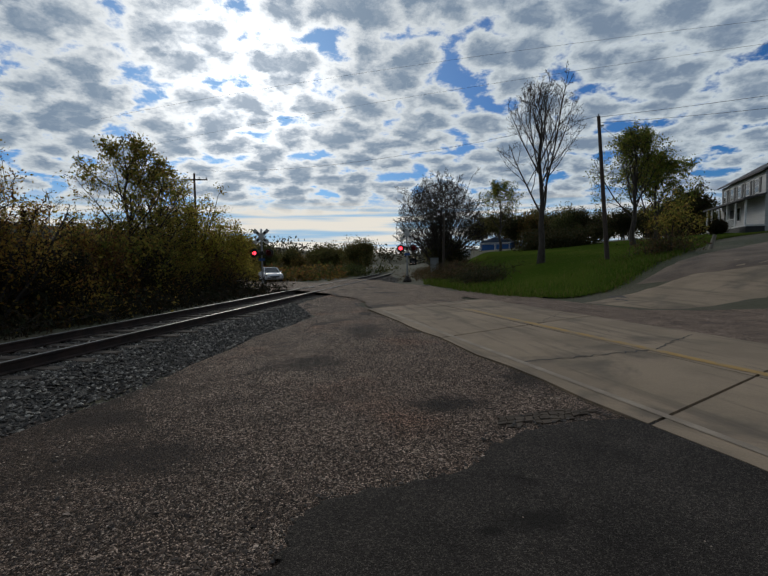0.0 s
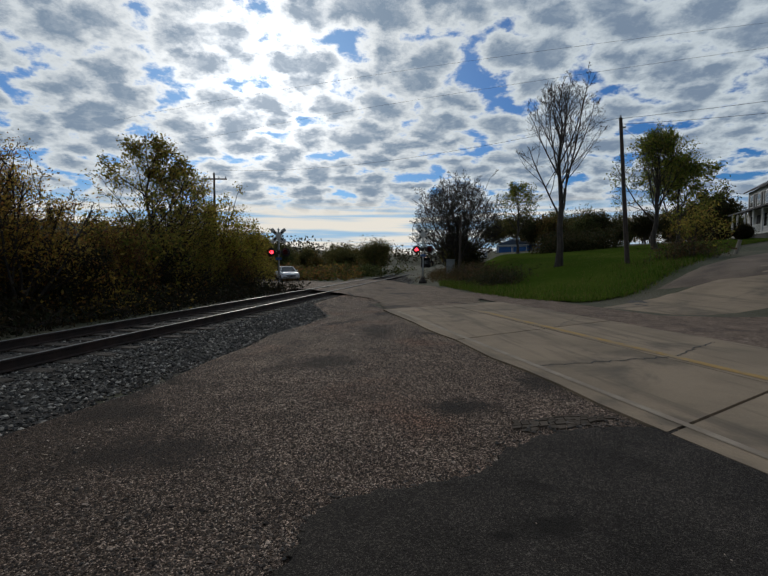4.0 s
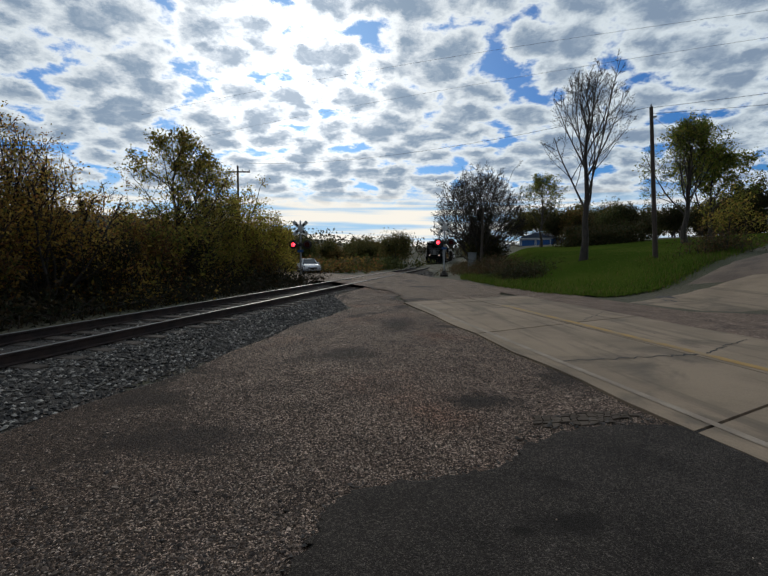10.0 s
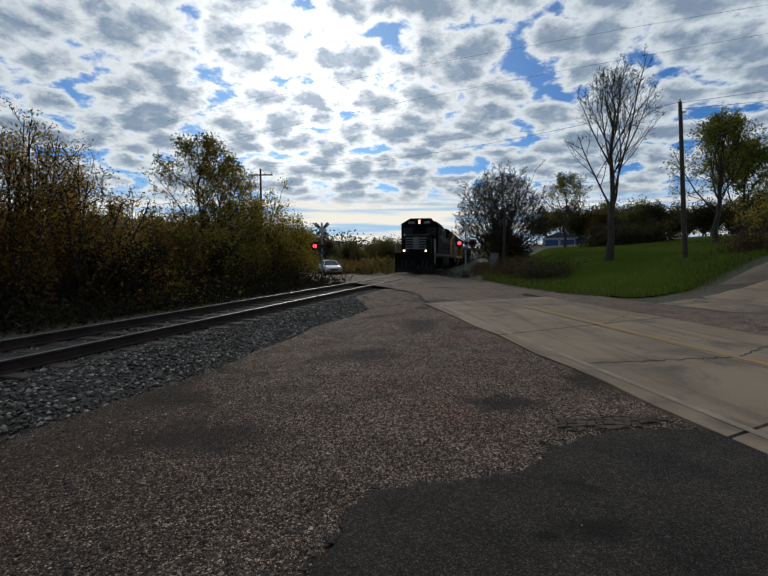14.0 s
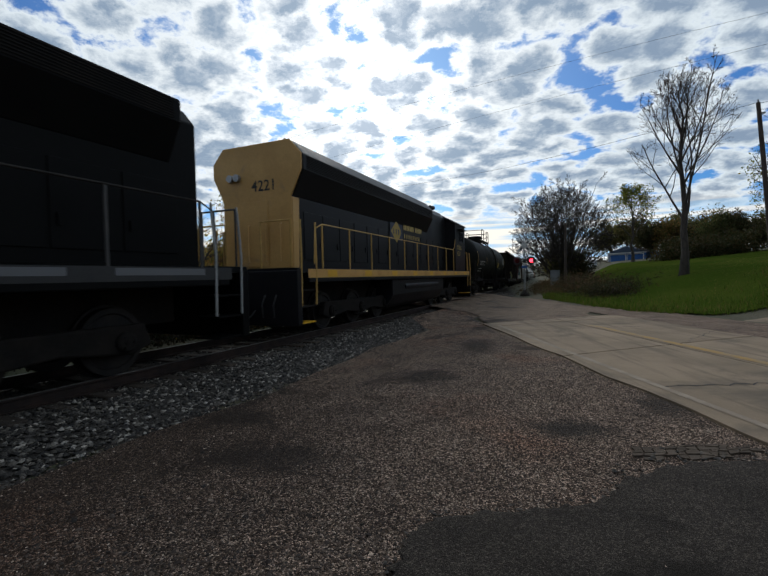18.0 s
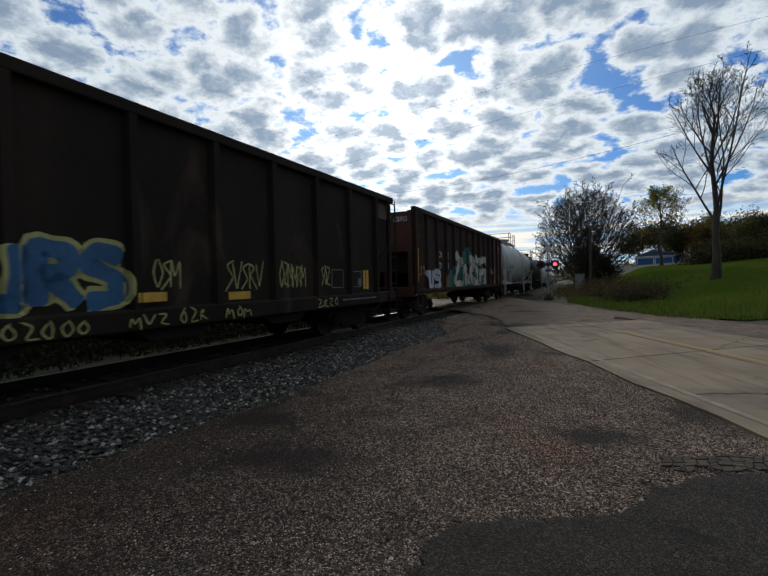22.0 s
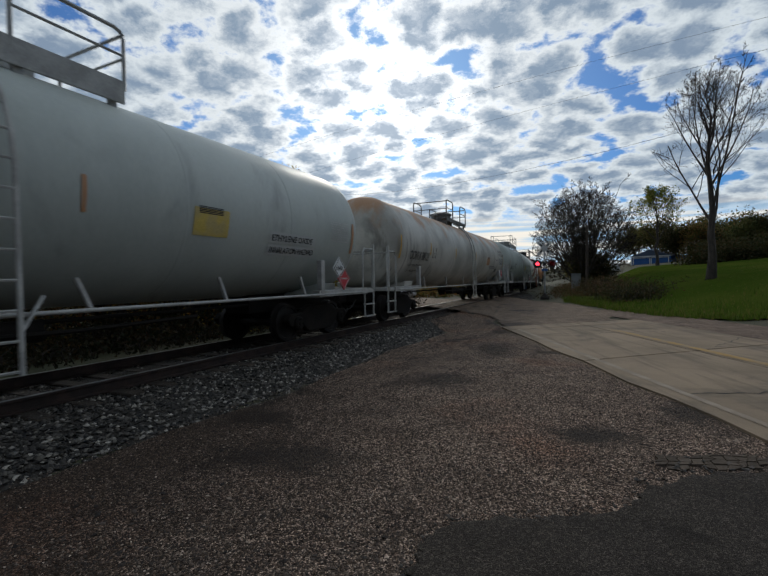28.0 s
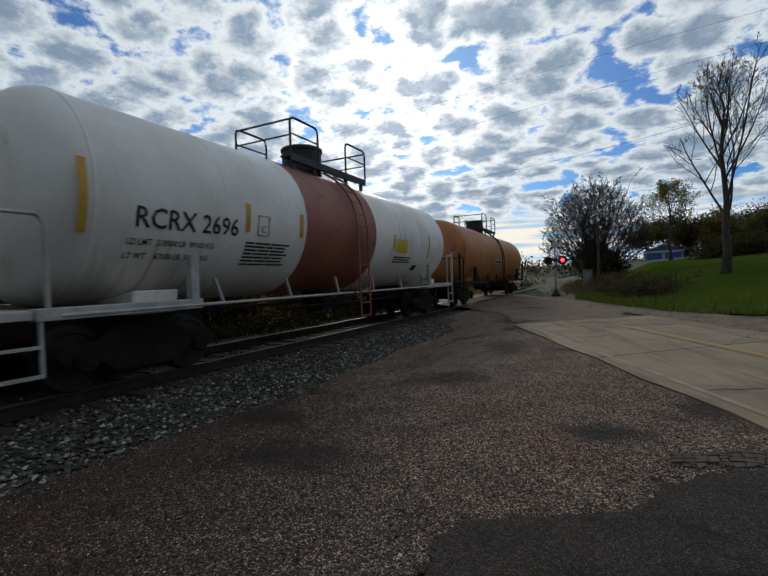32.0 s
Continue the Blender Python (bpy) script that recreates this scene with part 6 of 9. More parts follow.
def coupler(car, x, sgn):
    mb = MB().box(min(x, x + 0.55 * sgn), max(x, x + 0.55 * sgn), -0.09, 0.09, 0.72, 0.94)
    mb.prism([(x + 0.45 * sgn, -0.19), (x + 0.78 * sgn, -0.19), (x + 0.82 * sgn, 0.0), (x + 0.66 * sgn, 0.05), (x + 0.72 * sgn, 0.2), (x + 0.48 * sgn, 0.2)], 0.68, 0.98, "z")
    part("coupler", mb, UNDER, car, "grimy knuckle coupler", bevel=0.015)
    part("air_hose", MB().tube([(x, 0.35, 0.75), (x + 0.25 * sgn, 0.36, 0.55), (x + 0.55 * sgn, 0.3, 0.42), (x + 0.75 * sgn, 0.22, 0.5)], 0.022, 6), BLACK_PAINT, car, smooth=60)


def tank_car(name, label, mid, front, rear, r, zc, shell, fittings, dome="low", band=None, cap=None, deck=None, boxed=False, ladder_m=None, deck_half=1.65):
    """A tank car; mid, front and rear: places along the train of its origin and of the tank's two heads; fittings: the paint of rails."""
    car = thing(name, label, "tank car", "freight train")
    xf, xr = mid - front, mid - rear
    xm, head = (xf + xr) / 2, 0.62
    half = []
    for k in range(10):
        a = math.pi / 2 * k / 9
        half.append((head * math.cos(a), r * math.sin(a) ** 0.72 if k else 0.02))
    body = [(xf - head + x, q) for x, q in half] + [(xr + head - x, q) for x, q in reversed(half)]
    part("tank", MB().lathe_x(body, 64, 0, zc), shell, car, smooth=40)
    span = xf - xr - 2 * head
    bead = 0.003 if shell in (TANK_WHITE, TANK_DRIP) else 0.008
    for q in [xf - head - span * k / 6 for k in range(7)]:
        part("weld_seam", MB().lathe_x([(q - 0.022, r), (q - 0.012, r + bead), (q + 0.012, r + bead), (q + 0.022, r)], 64, 0, zc), shell, car, smooth=60)
    if band:
        b0, b1 = band
        part("colour_band", MB().lathe_x([(b0, r), (b0, r + 0.010), (b1, r + 0.010), (b1, r)], 64, 0, zc), BAND_RED, car, "red-oxide band round the tank", smooth=60)
    deckm = deck or fittings
    zt = zc + r
    if dome == "tall":
        mb = MB().lathe([(zt - 0.25, 0.50), (zt + 0.56, 0.50), (zt + 0.58, 0.53), (zt + 0.64, 0.53), (zt + 0.68, 0.46)], 26, (xm + 0.2, 0, 0))
        part("dome", mb, BLACK_PAINT, car, "dark round dome", smooth=40)
    else:
        part("manway", MB().lathe([(zt - 0.2, 0.48), (zt + 0.40, 0.48), (zt + 0.42, 0.54), (zt + 0.50, 0.54), (zt + 0.55, 0.40)], 22, (xm, 0, 0)), deckm, car, "bolted manway cover", smooth=40)
        part("valve_housing", MB().box(xm - 1.15, xm - 0.62, -0.24, 0.24, zt - 0.1, zt + 0.32), deckm, car, bevel=0.03)
        part("safety_valve", MB().lathe([(zt - 0.1, 0.10), (zt + 0.3, 0.10), (zt + 0.34, 0.14), (zt + 0.42, 0.06)], 12, (xm + 0.85, 0, 0)), deckm, car, smooth=40)
    px0, px1, py, pz = xm - deck_half, xm + deck_half, 0.80, zt + 0.06
    tr = 0.028
    for sgn in (1, -1):
        mb = MB().box(px0, px1, min(sgn * 0.5, sgn * py), max(sgn * 0.5, sgn * py), pz, pz + 0.05)
        mb.box(px0, px1, sgn * py - 0.02, sgn * py + 0.02, pz - (0.20 if boxed else 0.10), pz + (0.13 if boxed else 0.07))
        part("platform", mb, deckm, car, "steel walkway with a side plate", bevel=0.01)
        for q in (px0 + 0.15, xm - 0.7, xm + 0.7, px1 - 0.15):
            part("bracket", MB().prism([(q - 0.06, pz), (q + 0.06, pz), (q + 0.05, zc + r * 0.8), (q - 0.05, zc + r * 0.8)], sgn * 0.74 - 0.03, sgn * 0.74 + 0.03), deckm, car)
        ht, y = 0.86, sgn * py
        for a, b in ((px0, xm - 0.62), (xm + 0.62, px1)):
            mb = MB().tube([(a, y, pz), (a, y, pz + ht - 0.12), (a + 0.04, y, pz + ht - 0.03), (a + 0.13, y, pz + ht), (b - 0.13, y, pz + ht), (b - 0.04, y, pz + ht - 0.03), (b, y, pz + ht - 0.12), (b, y, pz)], tr, 7)
            mb.tube([(a, y, pz + ht * 0.58), (b, y, pz + ht * 0.58)], tr * 0.7, 6)
            part("platform_railing", mb, deckm, car, "hoop-shaped platform railing", smooth=60)
    for q in (px0, px1):
        mb = MB().tube([(q, -py, pz + 0.80), (q, py, pz + 0.80)], tr * 0.85, 6).tube([(q, -py, pz + 0.46), (q, py, pz + 0.46)], tr * 0.7, 6)
        part("end_railing", mb, deckm, car, smooth=60)
    # side ladder with splayed feet
    for sgn in (1, -1):
        mb = MB()
        for q in (xm - 0.23, xm + 0.23):
            pts = [(q, sgn * (r + 0.16), 0.42), (q, sgn * (r + 0.14), zc)]
            for k in range(1, 6):
                a = math.radians(k * 13)
                pts.append((q, sgn * (r + 0.12) * math.cos(a), zc + (r + 0.12) * math.sin(a)))
            mb.tube(pts, 0.028, 6)
            o = 0.28 if q > xm else -0.28
            mb.tube([(q, sgn * (r + 0.15), 0.85), (q + o, sgn * (r + 0.02), 1.22)], 0.022, 5)
        lad = part("ladder", mb, ladder_m or fittings, car, "side ladder up to the platform", smooth=60)
        for k in range(12):
            z = 0.46 + k * 0.31
            if z < zc:
                y = sgn * (r + 0.15)
            else:
                a = (z - zc) / (r + 0.12)
                y, z = sgn * (r + 0.12) * math.cos(a), zc + (r + 0.12) * math.sin(a)
            part("rung", MB().tube([(xm - 0.23, y, z), (xm + 0.23, y, z)], 0.017, 5), ladder_m or fittings, lad, smooth=60)
        # side running rail on brackets
        y = sgn * (r - 0.02)
        part("side_rail", MB().tube([(xf - 0.2, y, 1.03), (xr + 0.2, y, 1.03)], 0.027, 8), fittings, car, "long side rail below the tank", smooth=60)
        for k in range(6):
            q = xf - 2.6 - (xf - xr - 5.2) * k / 5
            part("rail_bracket", MB().prism([(q, 1.02), (q + 0.05, 1.02), (q + 0.22, 1.42), (q + 0.17, 1.42)], min(y, y - sgn * 0.05), max(y, y - sgn * 0.05)), fittings, car)
        part("pipe", MB().tube([(xm - 3.1, sgn * 0.9, 0.78), (xm - 1.2, sgn * 0.9, 0.74), (xm + 2.4, sgn * 0.9, 0.80)], 0.03, 6), UNDER, car, smooth=60)
    # stub sills, bolsters, end platforms, running gear
    for sgn, e in ((1, xf + 0.55), (-1, xr - 0.55)):
        part("stub_sill", MB().box(min(e, e - sgn * 3.6), max(e, e - sgn * 3.6), -0.34, 0.34, 0.66, 1.06), UNDER, car, bevel=0.02)
        bx = e - sgn * 2.05
        part("tank_saddle", MB().prism([(-1.25, 0.95), (1.25, 0.95), (1.30, 1.28), (0.9, 1.2), (0.5, zc - r + 0.06), (-0.5, zc - r + 0.06), (-0.9, 1.2), (-1.30, 1.28)], bx - 0.35, bx + 0.35, "x"), UNDER if shell is TANK_BLACK else shell, car, bevel=0.02)
        part("end_platform", MB().box(min(e, e - sgn * 0.62), max(e, e - sgn * 0.62), -r + 0.05, r - 0.05, 1.0, 1.10).box(min(e - sgn * 0.5, e - sgn * 2.7), max(e - sgn * 0.5, e - sgn * 2.7), r - 0.20, r - 0.01, 0.98, 1.12).box(min(e - sgn * 0.5, e - sgn * 2.7), max(e - sgn * 0.5, e - sgn * 2.7), -r + 0.01, -r + 0.20, 0.98, 1.12), fittings, car, bevel=0.01)
        for s2 in (1, -1):
            part("saddle_post", MB().box(e - sgn * 2.56 - 0.07, e - sgn * 2.56 + 0.07, s2 * (r - 0.06) - 0.06, s2 * (r - 0.06) + 0.06, 1.05, 1.78), fittings, car, bevel=0.01)
            y = s2 * (r - 0.06)
            mb = MB().tube([(e - sgn * 0.03, y, 1.08), (e - sgn * 0.03, y, 2.06), (e - sgn * 0.12, y, 2.16), (e - sgn * 0.55, y, 2.16), (e - sgn * 0.64, y, 2.06), (e - sgn * 0.64, y, 1.08)], 0.027, 6)
            part("grab_rail", mb, fittings, car, "end platform hand rail", smooth=60)
            part("grab_post", MB().box(min(e - sgn * 0.03, e - sgn * 0.11), max(e - sgn * 0.03, e - sgn * 0.11), y - 0.04, y + 0.04, 1.08, 2.30), fittings, car, bevel=0.01)
            mb = MB()
            for q in (0.06, 0.56):
                mb.tube([(e - sgn * q, y, 1.05), (e - sgn * q, y, 0.36)], 0.025, 5)
            for zz in (0.38, 0.70):
                mb.box(min(e - sgn * 0.06, e - sgn * 0.56), max(e - sgn * 0.06, e - sgn * 0.56), y - 0.05, y + 0.05, zz - 0.015, zz + 0.015)
            part("step", mb, fittings, car, "sill step", smooth=60)
        part("end_railing", MB().tube([(e - sgn * 0.05, -r + 0.1, 2.12), (e - sgn * 0.05, r - 0.1, 2.12)], 0.026, 6), fittings, car, smooth=60)
        truck(car, bx, 2, 1.72, cap=cap)
        coupler(car, e - sgn * 0.1, sgn)
    part("brake_wheel", MB().cyl((xf + 0.50, -0.3, 1.75), (xf + 0.54, -0.3, 1.75), 0.26, n=18), UNDER, car, smooth=40)
    part("brake_cylinder", MB().cyl((xm - 1.0, 0.45, 0.75), (xm - 0.3, 0.45, 0.75), 0.15, n=14).box(xm - 0.25, xm + 0.35, 0.3, 0.62, 0.6, 0.92), UNDER, car, bevel=0.01)
    part("brake_pipe", MB().tube([(xf - 2.6, 0.3, 0.85), (xr + 2.6, 0.3, 0.85)], 0.03, 6), UNDER, car, smooth=60)
    part("bottom_outlet", MB().lathe([(0.55, 0.14), (0.7, 0.2), (zc - r + 0.1, 0.25)], 14, (xm, 0, 0)), UNDER, car, smooth=40)
    return car


def tape(car, xs, z0, z1, surf, m=REFLECT, w=0.1):
    for x in xs:
        part("reflective_tape", panel(x + w / 2, x - w / 2, z0, z1, surf, 6), m, car, "upright strip of reflective tape")


def letters(car, body, size, x, z, surf, m, stretch=1.0):
    vs, fs = flat_text(body, size)
    # one part for each word: glyph pieces in a row, cut where the gap is wide
    lo, hi = [min(vs[i][0] for i in f) for f in fs], [max(vs[i][0] for i in f) for f in fs]
    word, reach = [], None
    for k in sorted(range(len(fs)), key=lambda q: lo[q]) + [None]:
        if k is None or (reach is not None and lo[k] - reach > 0.2 * size):
            used = sorted({i for f in word for i in f})
            at = {i: n for n, i in enumerate(used)}
            mb = MB().add([surf(x - vs[i][0] * stretch, z, vs[i][1]) for i in used], [tuple(at[i] for i in f) for f in word])
            part("lettering", mb, m, car, "painted lettering")
            word, reach = [], None
        if k is not None:
            word.append(fs[k])
            reach = hi[k] if reach is None else max(reach, hi[k])


def placards(car, x, y, z, dx2=0.24, dz2=0.24):
    for k, (dx, dz, m) in enumerate(((0, 0, PLACARD_W), (-dx2, -dz2, PLACARD_R))):
        h = 0.27
        p = [(x + dx + h, y, z + dz), (x + dx, y, z + dz + h), (x + dx - h, y, z + dz), (x + dx, y, z + dz - h)]
        mb = MB().add([(a, b, c) for a, b, c in p] + [(a, b - 0.02, c) for a, b, c in p], [(0, 1, 2, 3), (7, 6, 5, 4), (0, 4, 5, 1), (1, 5, 6, 2), (2, 6, 7, 3), (3, 7, 4, 0)])
        pl = part("placard", mb, m, car, "diamond hazard placard")
        part("placard_rim", MB().tube([(a * 1.0 + (x + dx - a) * 0.14, b + 0.004, c + (z + dz - c) * 0.14) for a, b, c in p + p[:1]], 0.006, 4), LETTER_K if m is PLACARD_W else LETTER_W, pl)
        if m is PLACARD_R:
            part("placard_text", side_text("FLAMMABLE", 0.066, x + dx + 0.19, z + dz - 0.02, on_flat(y)), LETTER_W, pl)
        else:
            part("placard_text", side_text("1040", 0.145, x + dx + 0.17, z + dz - 0.05, on_flat(y)), LETTER_K, pl)


CARS = []          # the vehicles with the middle of each along the train


def place(car, front, rear):
    CARS.append((car, (front + rear) / 2))


def hopper_car(name, label, length, top, m, ribs, endm=None, inset=0.2, sill=0.76, chutes=(-2.5, 0.0, 2.5)):
    """An open-top hopper with outside ribs."""
    car = thing(name, label, "hopper car", "freight train")
    L, w = length / 2, 1.46
    cut = 0.15 if inset < 0.5 else inset - 0.15
    part("side", MB().box(-L + cut, L - cut, w - 0.02, w, 1.02, top), m, car)
    part("side", MB().box(-L + cut, L - cut, -w, -w + 0.02, 1.02, top), m, car)
    if inset > 0.5:
        # open slanted ends: a rusty gusset under the overhanging top, a stout corner post
        for sgn in (1, -1):
            for y in (w - 0.10, -w + 0.06):
                part("end_gusset", MB().prism([(sgn * (L - cut), 1.1), (sgn * (L - cut), top), (sgn * (L - 0.18), top), (sgn * (L - 0.20), top - 0.3), (sgn * (L - cut + 0.12), 1.1)], y, y + 0.04), GUSSET, car, "rust-streaked slanted end gusset")
                part("corner_post", MB().box(sgn * (L - cut) - 0.05, sgn * (L - cut) + 0.05, min(y, math.copysign(w, y)), max(y, math.copysign(w, y)), 1.02, top), m, car, bevel=0.01)
    for sgn in (1, -1):
        part("top_chord", MB().box(-L + 0.1, L - 0.1, sgn * w - 0.07, sgn * w + 0.10, top - 0.02, top + 0.14), m, car, bevel=0.02)
        part("side_sill", MB().prism([(sgn * (w - 0.06), sill - 0.04), (sgn * (w + 0.10), sill), (sgn * (w + 0.12), 1.02), (sgn * (w - 0.06), 1.06)], -L + 0.1, L - 0.1, "x"), m, car, bevel=0.015)
        for k in range(ribs):
            x = L - inset - (length - 2 * inset) * k / (ribs - 1)
            part("rib", MB().prism([(x - 0.10, w * 1.0), (x - 0.055, w + 0.10), (x + 0.055, w + 0.10), (x + 0.10, w)] if sgn > 0 else [(x - 0.10, -w), (x - 0.055, -w - 0.10), (x + 0.055, -w - 0.10), (x + 0.10, -w)], 1.02, top - 0.02, "z"), endm if endm and k >= ribs - 1 else m, car)
    for sgn in (1, -1):
        e = sgn * L
        part("end_sheet", MB().prism([(e - sgn * 0.15, top), (e - sgn * 0.15, 2.3), (e - sgn * 2.2, 1.0), (e - sgn * 2.3, 1.05), (e - sgn * 0.21, 2.36), (e - sgn * 0.21, top)], -w, w), endm or m, car)
        part("end_sill", MB().box(min(e, e - sgn * 0.25), max(e, e - sgn * 0.25), -w, w, 0.80, 1.12), endm or m, car, bevel=0.02)
        for y in (-w + 0.1, -0.5, 0.5, w - 0.1):
            part("end_post", MB().box(min(e, e - sgn * 0.12), max(e, e - sgn * 0.12), y - 0.06, y + 0.06, 1.1, 2.5 if abs(y) < 1 else top), endm or m, car)
        mb = MB()
        for q in (0.08, 0.55):
            mb.tube([(e - sgn * q, w + 0.13, 0.45), (e - sgn * q, w + 0.13, top + 0.05)], 0.02, 5)
        lad = part("end_ladder", mb, endm or m, car, "corner ladder", smooth=60)
        for k in range(9):
            part("rung", MB().tube([(e - sgn * 0.08, w + 0.13, 0.5 + k * 0.38), (e - sgn * 0.55, w + 0.13, 0.5 + k * 0.38)], 0.014, 5), endm or m, lad, smooth=60)
        part("centre_sill", MB().box(min(e, e - sgn * 3.2), max(e, e - sgn * 3.2), -0.3, 0.3, 0.62, 0.95), UNDER, car)
        truck(car, sgn * (L - 1.75), 2, 1.72)
        coupler(car, e - sgn * 0.05, sgn)
    for x in chutes:
        part("hopper_chute", MB().prism([(x - 1.15, 1.05), (x + 1.15, 1.05), (x + 0.4, 0.56), (x - 0.4, 0.56)], -w + 0.05, w - 0.05), UNDER, car, bevel=0.02)
    part("load", MB().box(-L + 0.3, L - 0.3, -w + 0.05, w - 0.05, 1.6, top - 0.5), UNDER, car)
    return car


def shroud(x0, x1, y, z, r):
    """A short open tube added round a lamp, hiding its glow from the side."""
    n, mb = 18, MB()
    for x, q in ((x0, r), (x1, r), (x1, r + 0.012), (x0, r + 0.012)):
        mb.v += [(x, y + q * math.cos(2 * math.pi * k / n), z + q * math.sin(2 * math.pi * k / n)) for k in range(n)]
    mb.f = [(i * n + k, i * n + (k + 1) % n, (i + 1) % 4 * n + (k + 1) % n, (i + 1) % 4 * n + k) for i in range(4) for k in range(n)]
    return mb


def loco(name, label, length, body, line, rail_m, nose_m, cab_first, cab_top, hood_top, cab_at, nose_at, flare, blister, win, sill_z=1.58, step_m=None):
    """A six-axle hood locomotive; built cab first along +x, turned about where the long hood leads."""
    eng = thing(name, label, "locomotive", "freight train")
    L = length / 2
    f = 1 if cab_first else -1

    def X(x):
        return f * x

    def bx(mb, x0, x1, y0, y1, z0, z1):
        return mb.box(min(X(x0), X(x1)), max(X(x0), X(x1)), y0, y1, z0, z1)

    part("frame", bx(MB(), L - 0.9, -L + 0.9, -1.5, 1.5, sill_z - 0.32, sill_z), body, eng, bevel=0.02)
    for sgn in (1, -1):
        part("sill_stripe", bx(MB(), L - 0.85, -L + 0.85, sgn * 1.5, sgn * 1.506, sill_z - 0.22, sill_z - 0.02), line, eng, "painted stripe along the frame")
    # long hood: side walls, bevelled roof, doors, grilles
    hx0, hx1, hw, ht = L - cab_at[1], -L + 1.05, 0.98, hood_top
    out = [(-hw, sill_z), (hw, sill_z), (hw, ht - 0.28), (hw - 0.24, ht), (-hw + 0.24, ht), (-hw, ht - 0.28)]
    part("long_hood", MB().prism(out, min(X(hx0), X(hx1)), max(X(hx0), X(hx1)), "x"), body, eng, bevel=0.03)
    n = 14
    for sgn in (1, -1):
        for k in range(n):
            a = hx0 - 0.5 - (hx0 - hx1 - 0.9) * k / n
            b = a - (hx0 - hx1 - 0.9) / n + 0.06
            part("hood_door", bx(MB(), a, b, sgn * hw - 0.005, sgn * hw + 0.018, sill_z + 0.22, 2.95), body, eng, bevel=0.006)
            part("door_latch", bx(MB(), a - 0.08, a - 0.13, sgn * (hw + 0.018), sgn * (hw + 0.045), 2.1, 2.25), body, eng)
    # flared radiator section and the dynamic brake blister
    fx0, fx1 = sorted((X(hx1 + flare[0]), X(hx1 + flare[1])))
    part("radiator_flare", MB().prism([(-hw, 3.25), (hw, 3.25), (hw + 0.30, 3.85), (hw + 0.30, 4.20), (hw - 0.02, ht + 0.05), (-hw + 0.02, ht + 0.05), (-hw - 0.30, 4.20), (-hw - 0.30, 3.85)], fx0, fx1, "x"), body, eng, bevel=0.03)
    if blister:
        bx0, bx1 = sorted((X(hx0 - blister[0]), X(hx0 - blister[1])))
        part("brake_blister", MB().prism([(-hw, 3.40), (hw, 3.40), (hw + 0.22, 3.6), (hw + 0.22, 4.2), (hw - 0.1, ht + 0.10), (-hw + 0.1, ht + 0.10), (-hw - 0.22, 4.2), (-hw - 0.22, 3.6)], bx0, bx1, "x"), body, eng, bevel=0.03)
    for q in (hx1 + 1.3, hx1 + 2.8, hx1 + 4.3, hx0 - 1.6, hx0 - 3.0):
        part("roof_fan", MB().lathe([(ht, 0.62), (ht + 0.17, 0.62), (ht + 0.20, 0.57), (ht + 0.16, 0.2)], 24, (X(q), 0, 0)), body, eng, "round roof fan", smooth=40)
    for sgn in (1, -1):
        for k in range(8):
            zz = 3.88 + k * 0.040
            part("grille_slat", bx(MB(), hx1 + flare[0] + 0.15, hx1 + flare[1] - 0.15, sgn * (hw + 0.295), sgn * (hw + 0.312), zz, zz + 0.018), UNDER, eng)
    part("exhaust_stack", bx(MB(), hx0 - 4.7, hx0 - 5.3, -0.25, 0.25, ht, ht + 0.22), body, eng, bevel=0.02)
    part("horn", MB().cyl((X(hx0 - 0.9), 0.5, ht + 0.25), (X(hx0 - 0.4), 0.5, ht + 0.25), 0.05, 0.11, 12).box(X(hx0 - 0.9) - 0.05, X(hx0 - 0.9) + 0.05, 0.45, 0.55, ht - 0.1, ht + 0.3), body, eng, smooth=40)
    # cab with a sloped roof edge, windows with glass
    cx0, cx1, cw = L - cab_at[0], L - cab_at[1], 1.5
    ctop = cab_top
    roof = [(-cw, sill_z), (cw, sill_z), (cw, ctop - 0.42), (0.72, ctop), (-0.72, ctop), (-cw, ctop - 0.42)]
    c0, c1 = min(X(cx0), X(cx1)), max(X(cx0), X(cx1))
    part("cab", MB().prism(roof, c0, c1, "x"), body, eng, bevel=0.03)
    part("cab_roof", MB().prism([(-cw - 0.04, ctop - 0.44), (-0.74, ctop + 0.02), (0.74, ctop + 0.02), (cw + 0.04, ctop - 0.44), (cw + 0.04, ctop - 0.38), (0.75, ctop + 0.07), (-0.75, ctop + 0.07), (-cw - 0.04, ctop - 0.38)], c0 - 0.08, c1 + 0.08, "x"), body, eng, "cab roof with drip edge")
    for sgn in (1, -1):
        for a, b in ((cx0 - win[0], cx0 - win[0] - 0.45), (cx0 - win[0] - 0.52, cx0 - win[0] - 0.97)):
            fr = part("side_window", bx(MB(), a + 0.05, b - 0.05, sgn * cw - 0.01, sgn * cw + 0.03, 3.02, 3.62), BLACK_PAINT, eng, "cab side window", bevel=0.01)
            part("pane", bx(MB(), a, b, sgn * cw + 0.015, sgn * cw + 0.036, 3.07, 3.57), CABGLASS, fr)
        part("sunshade", bx(MB(), cx0 - win[0] + 0.1, cx0 - win[0] - 1.07, sgn * cw, sgn * (cw + 0.25), 3.68, 3.71), body, eng)
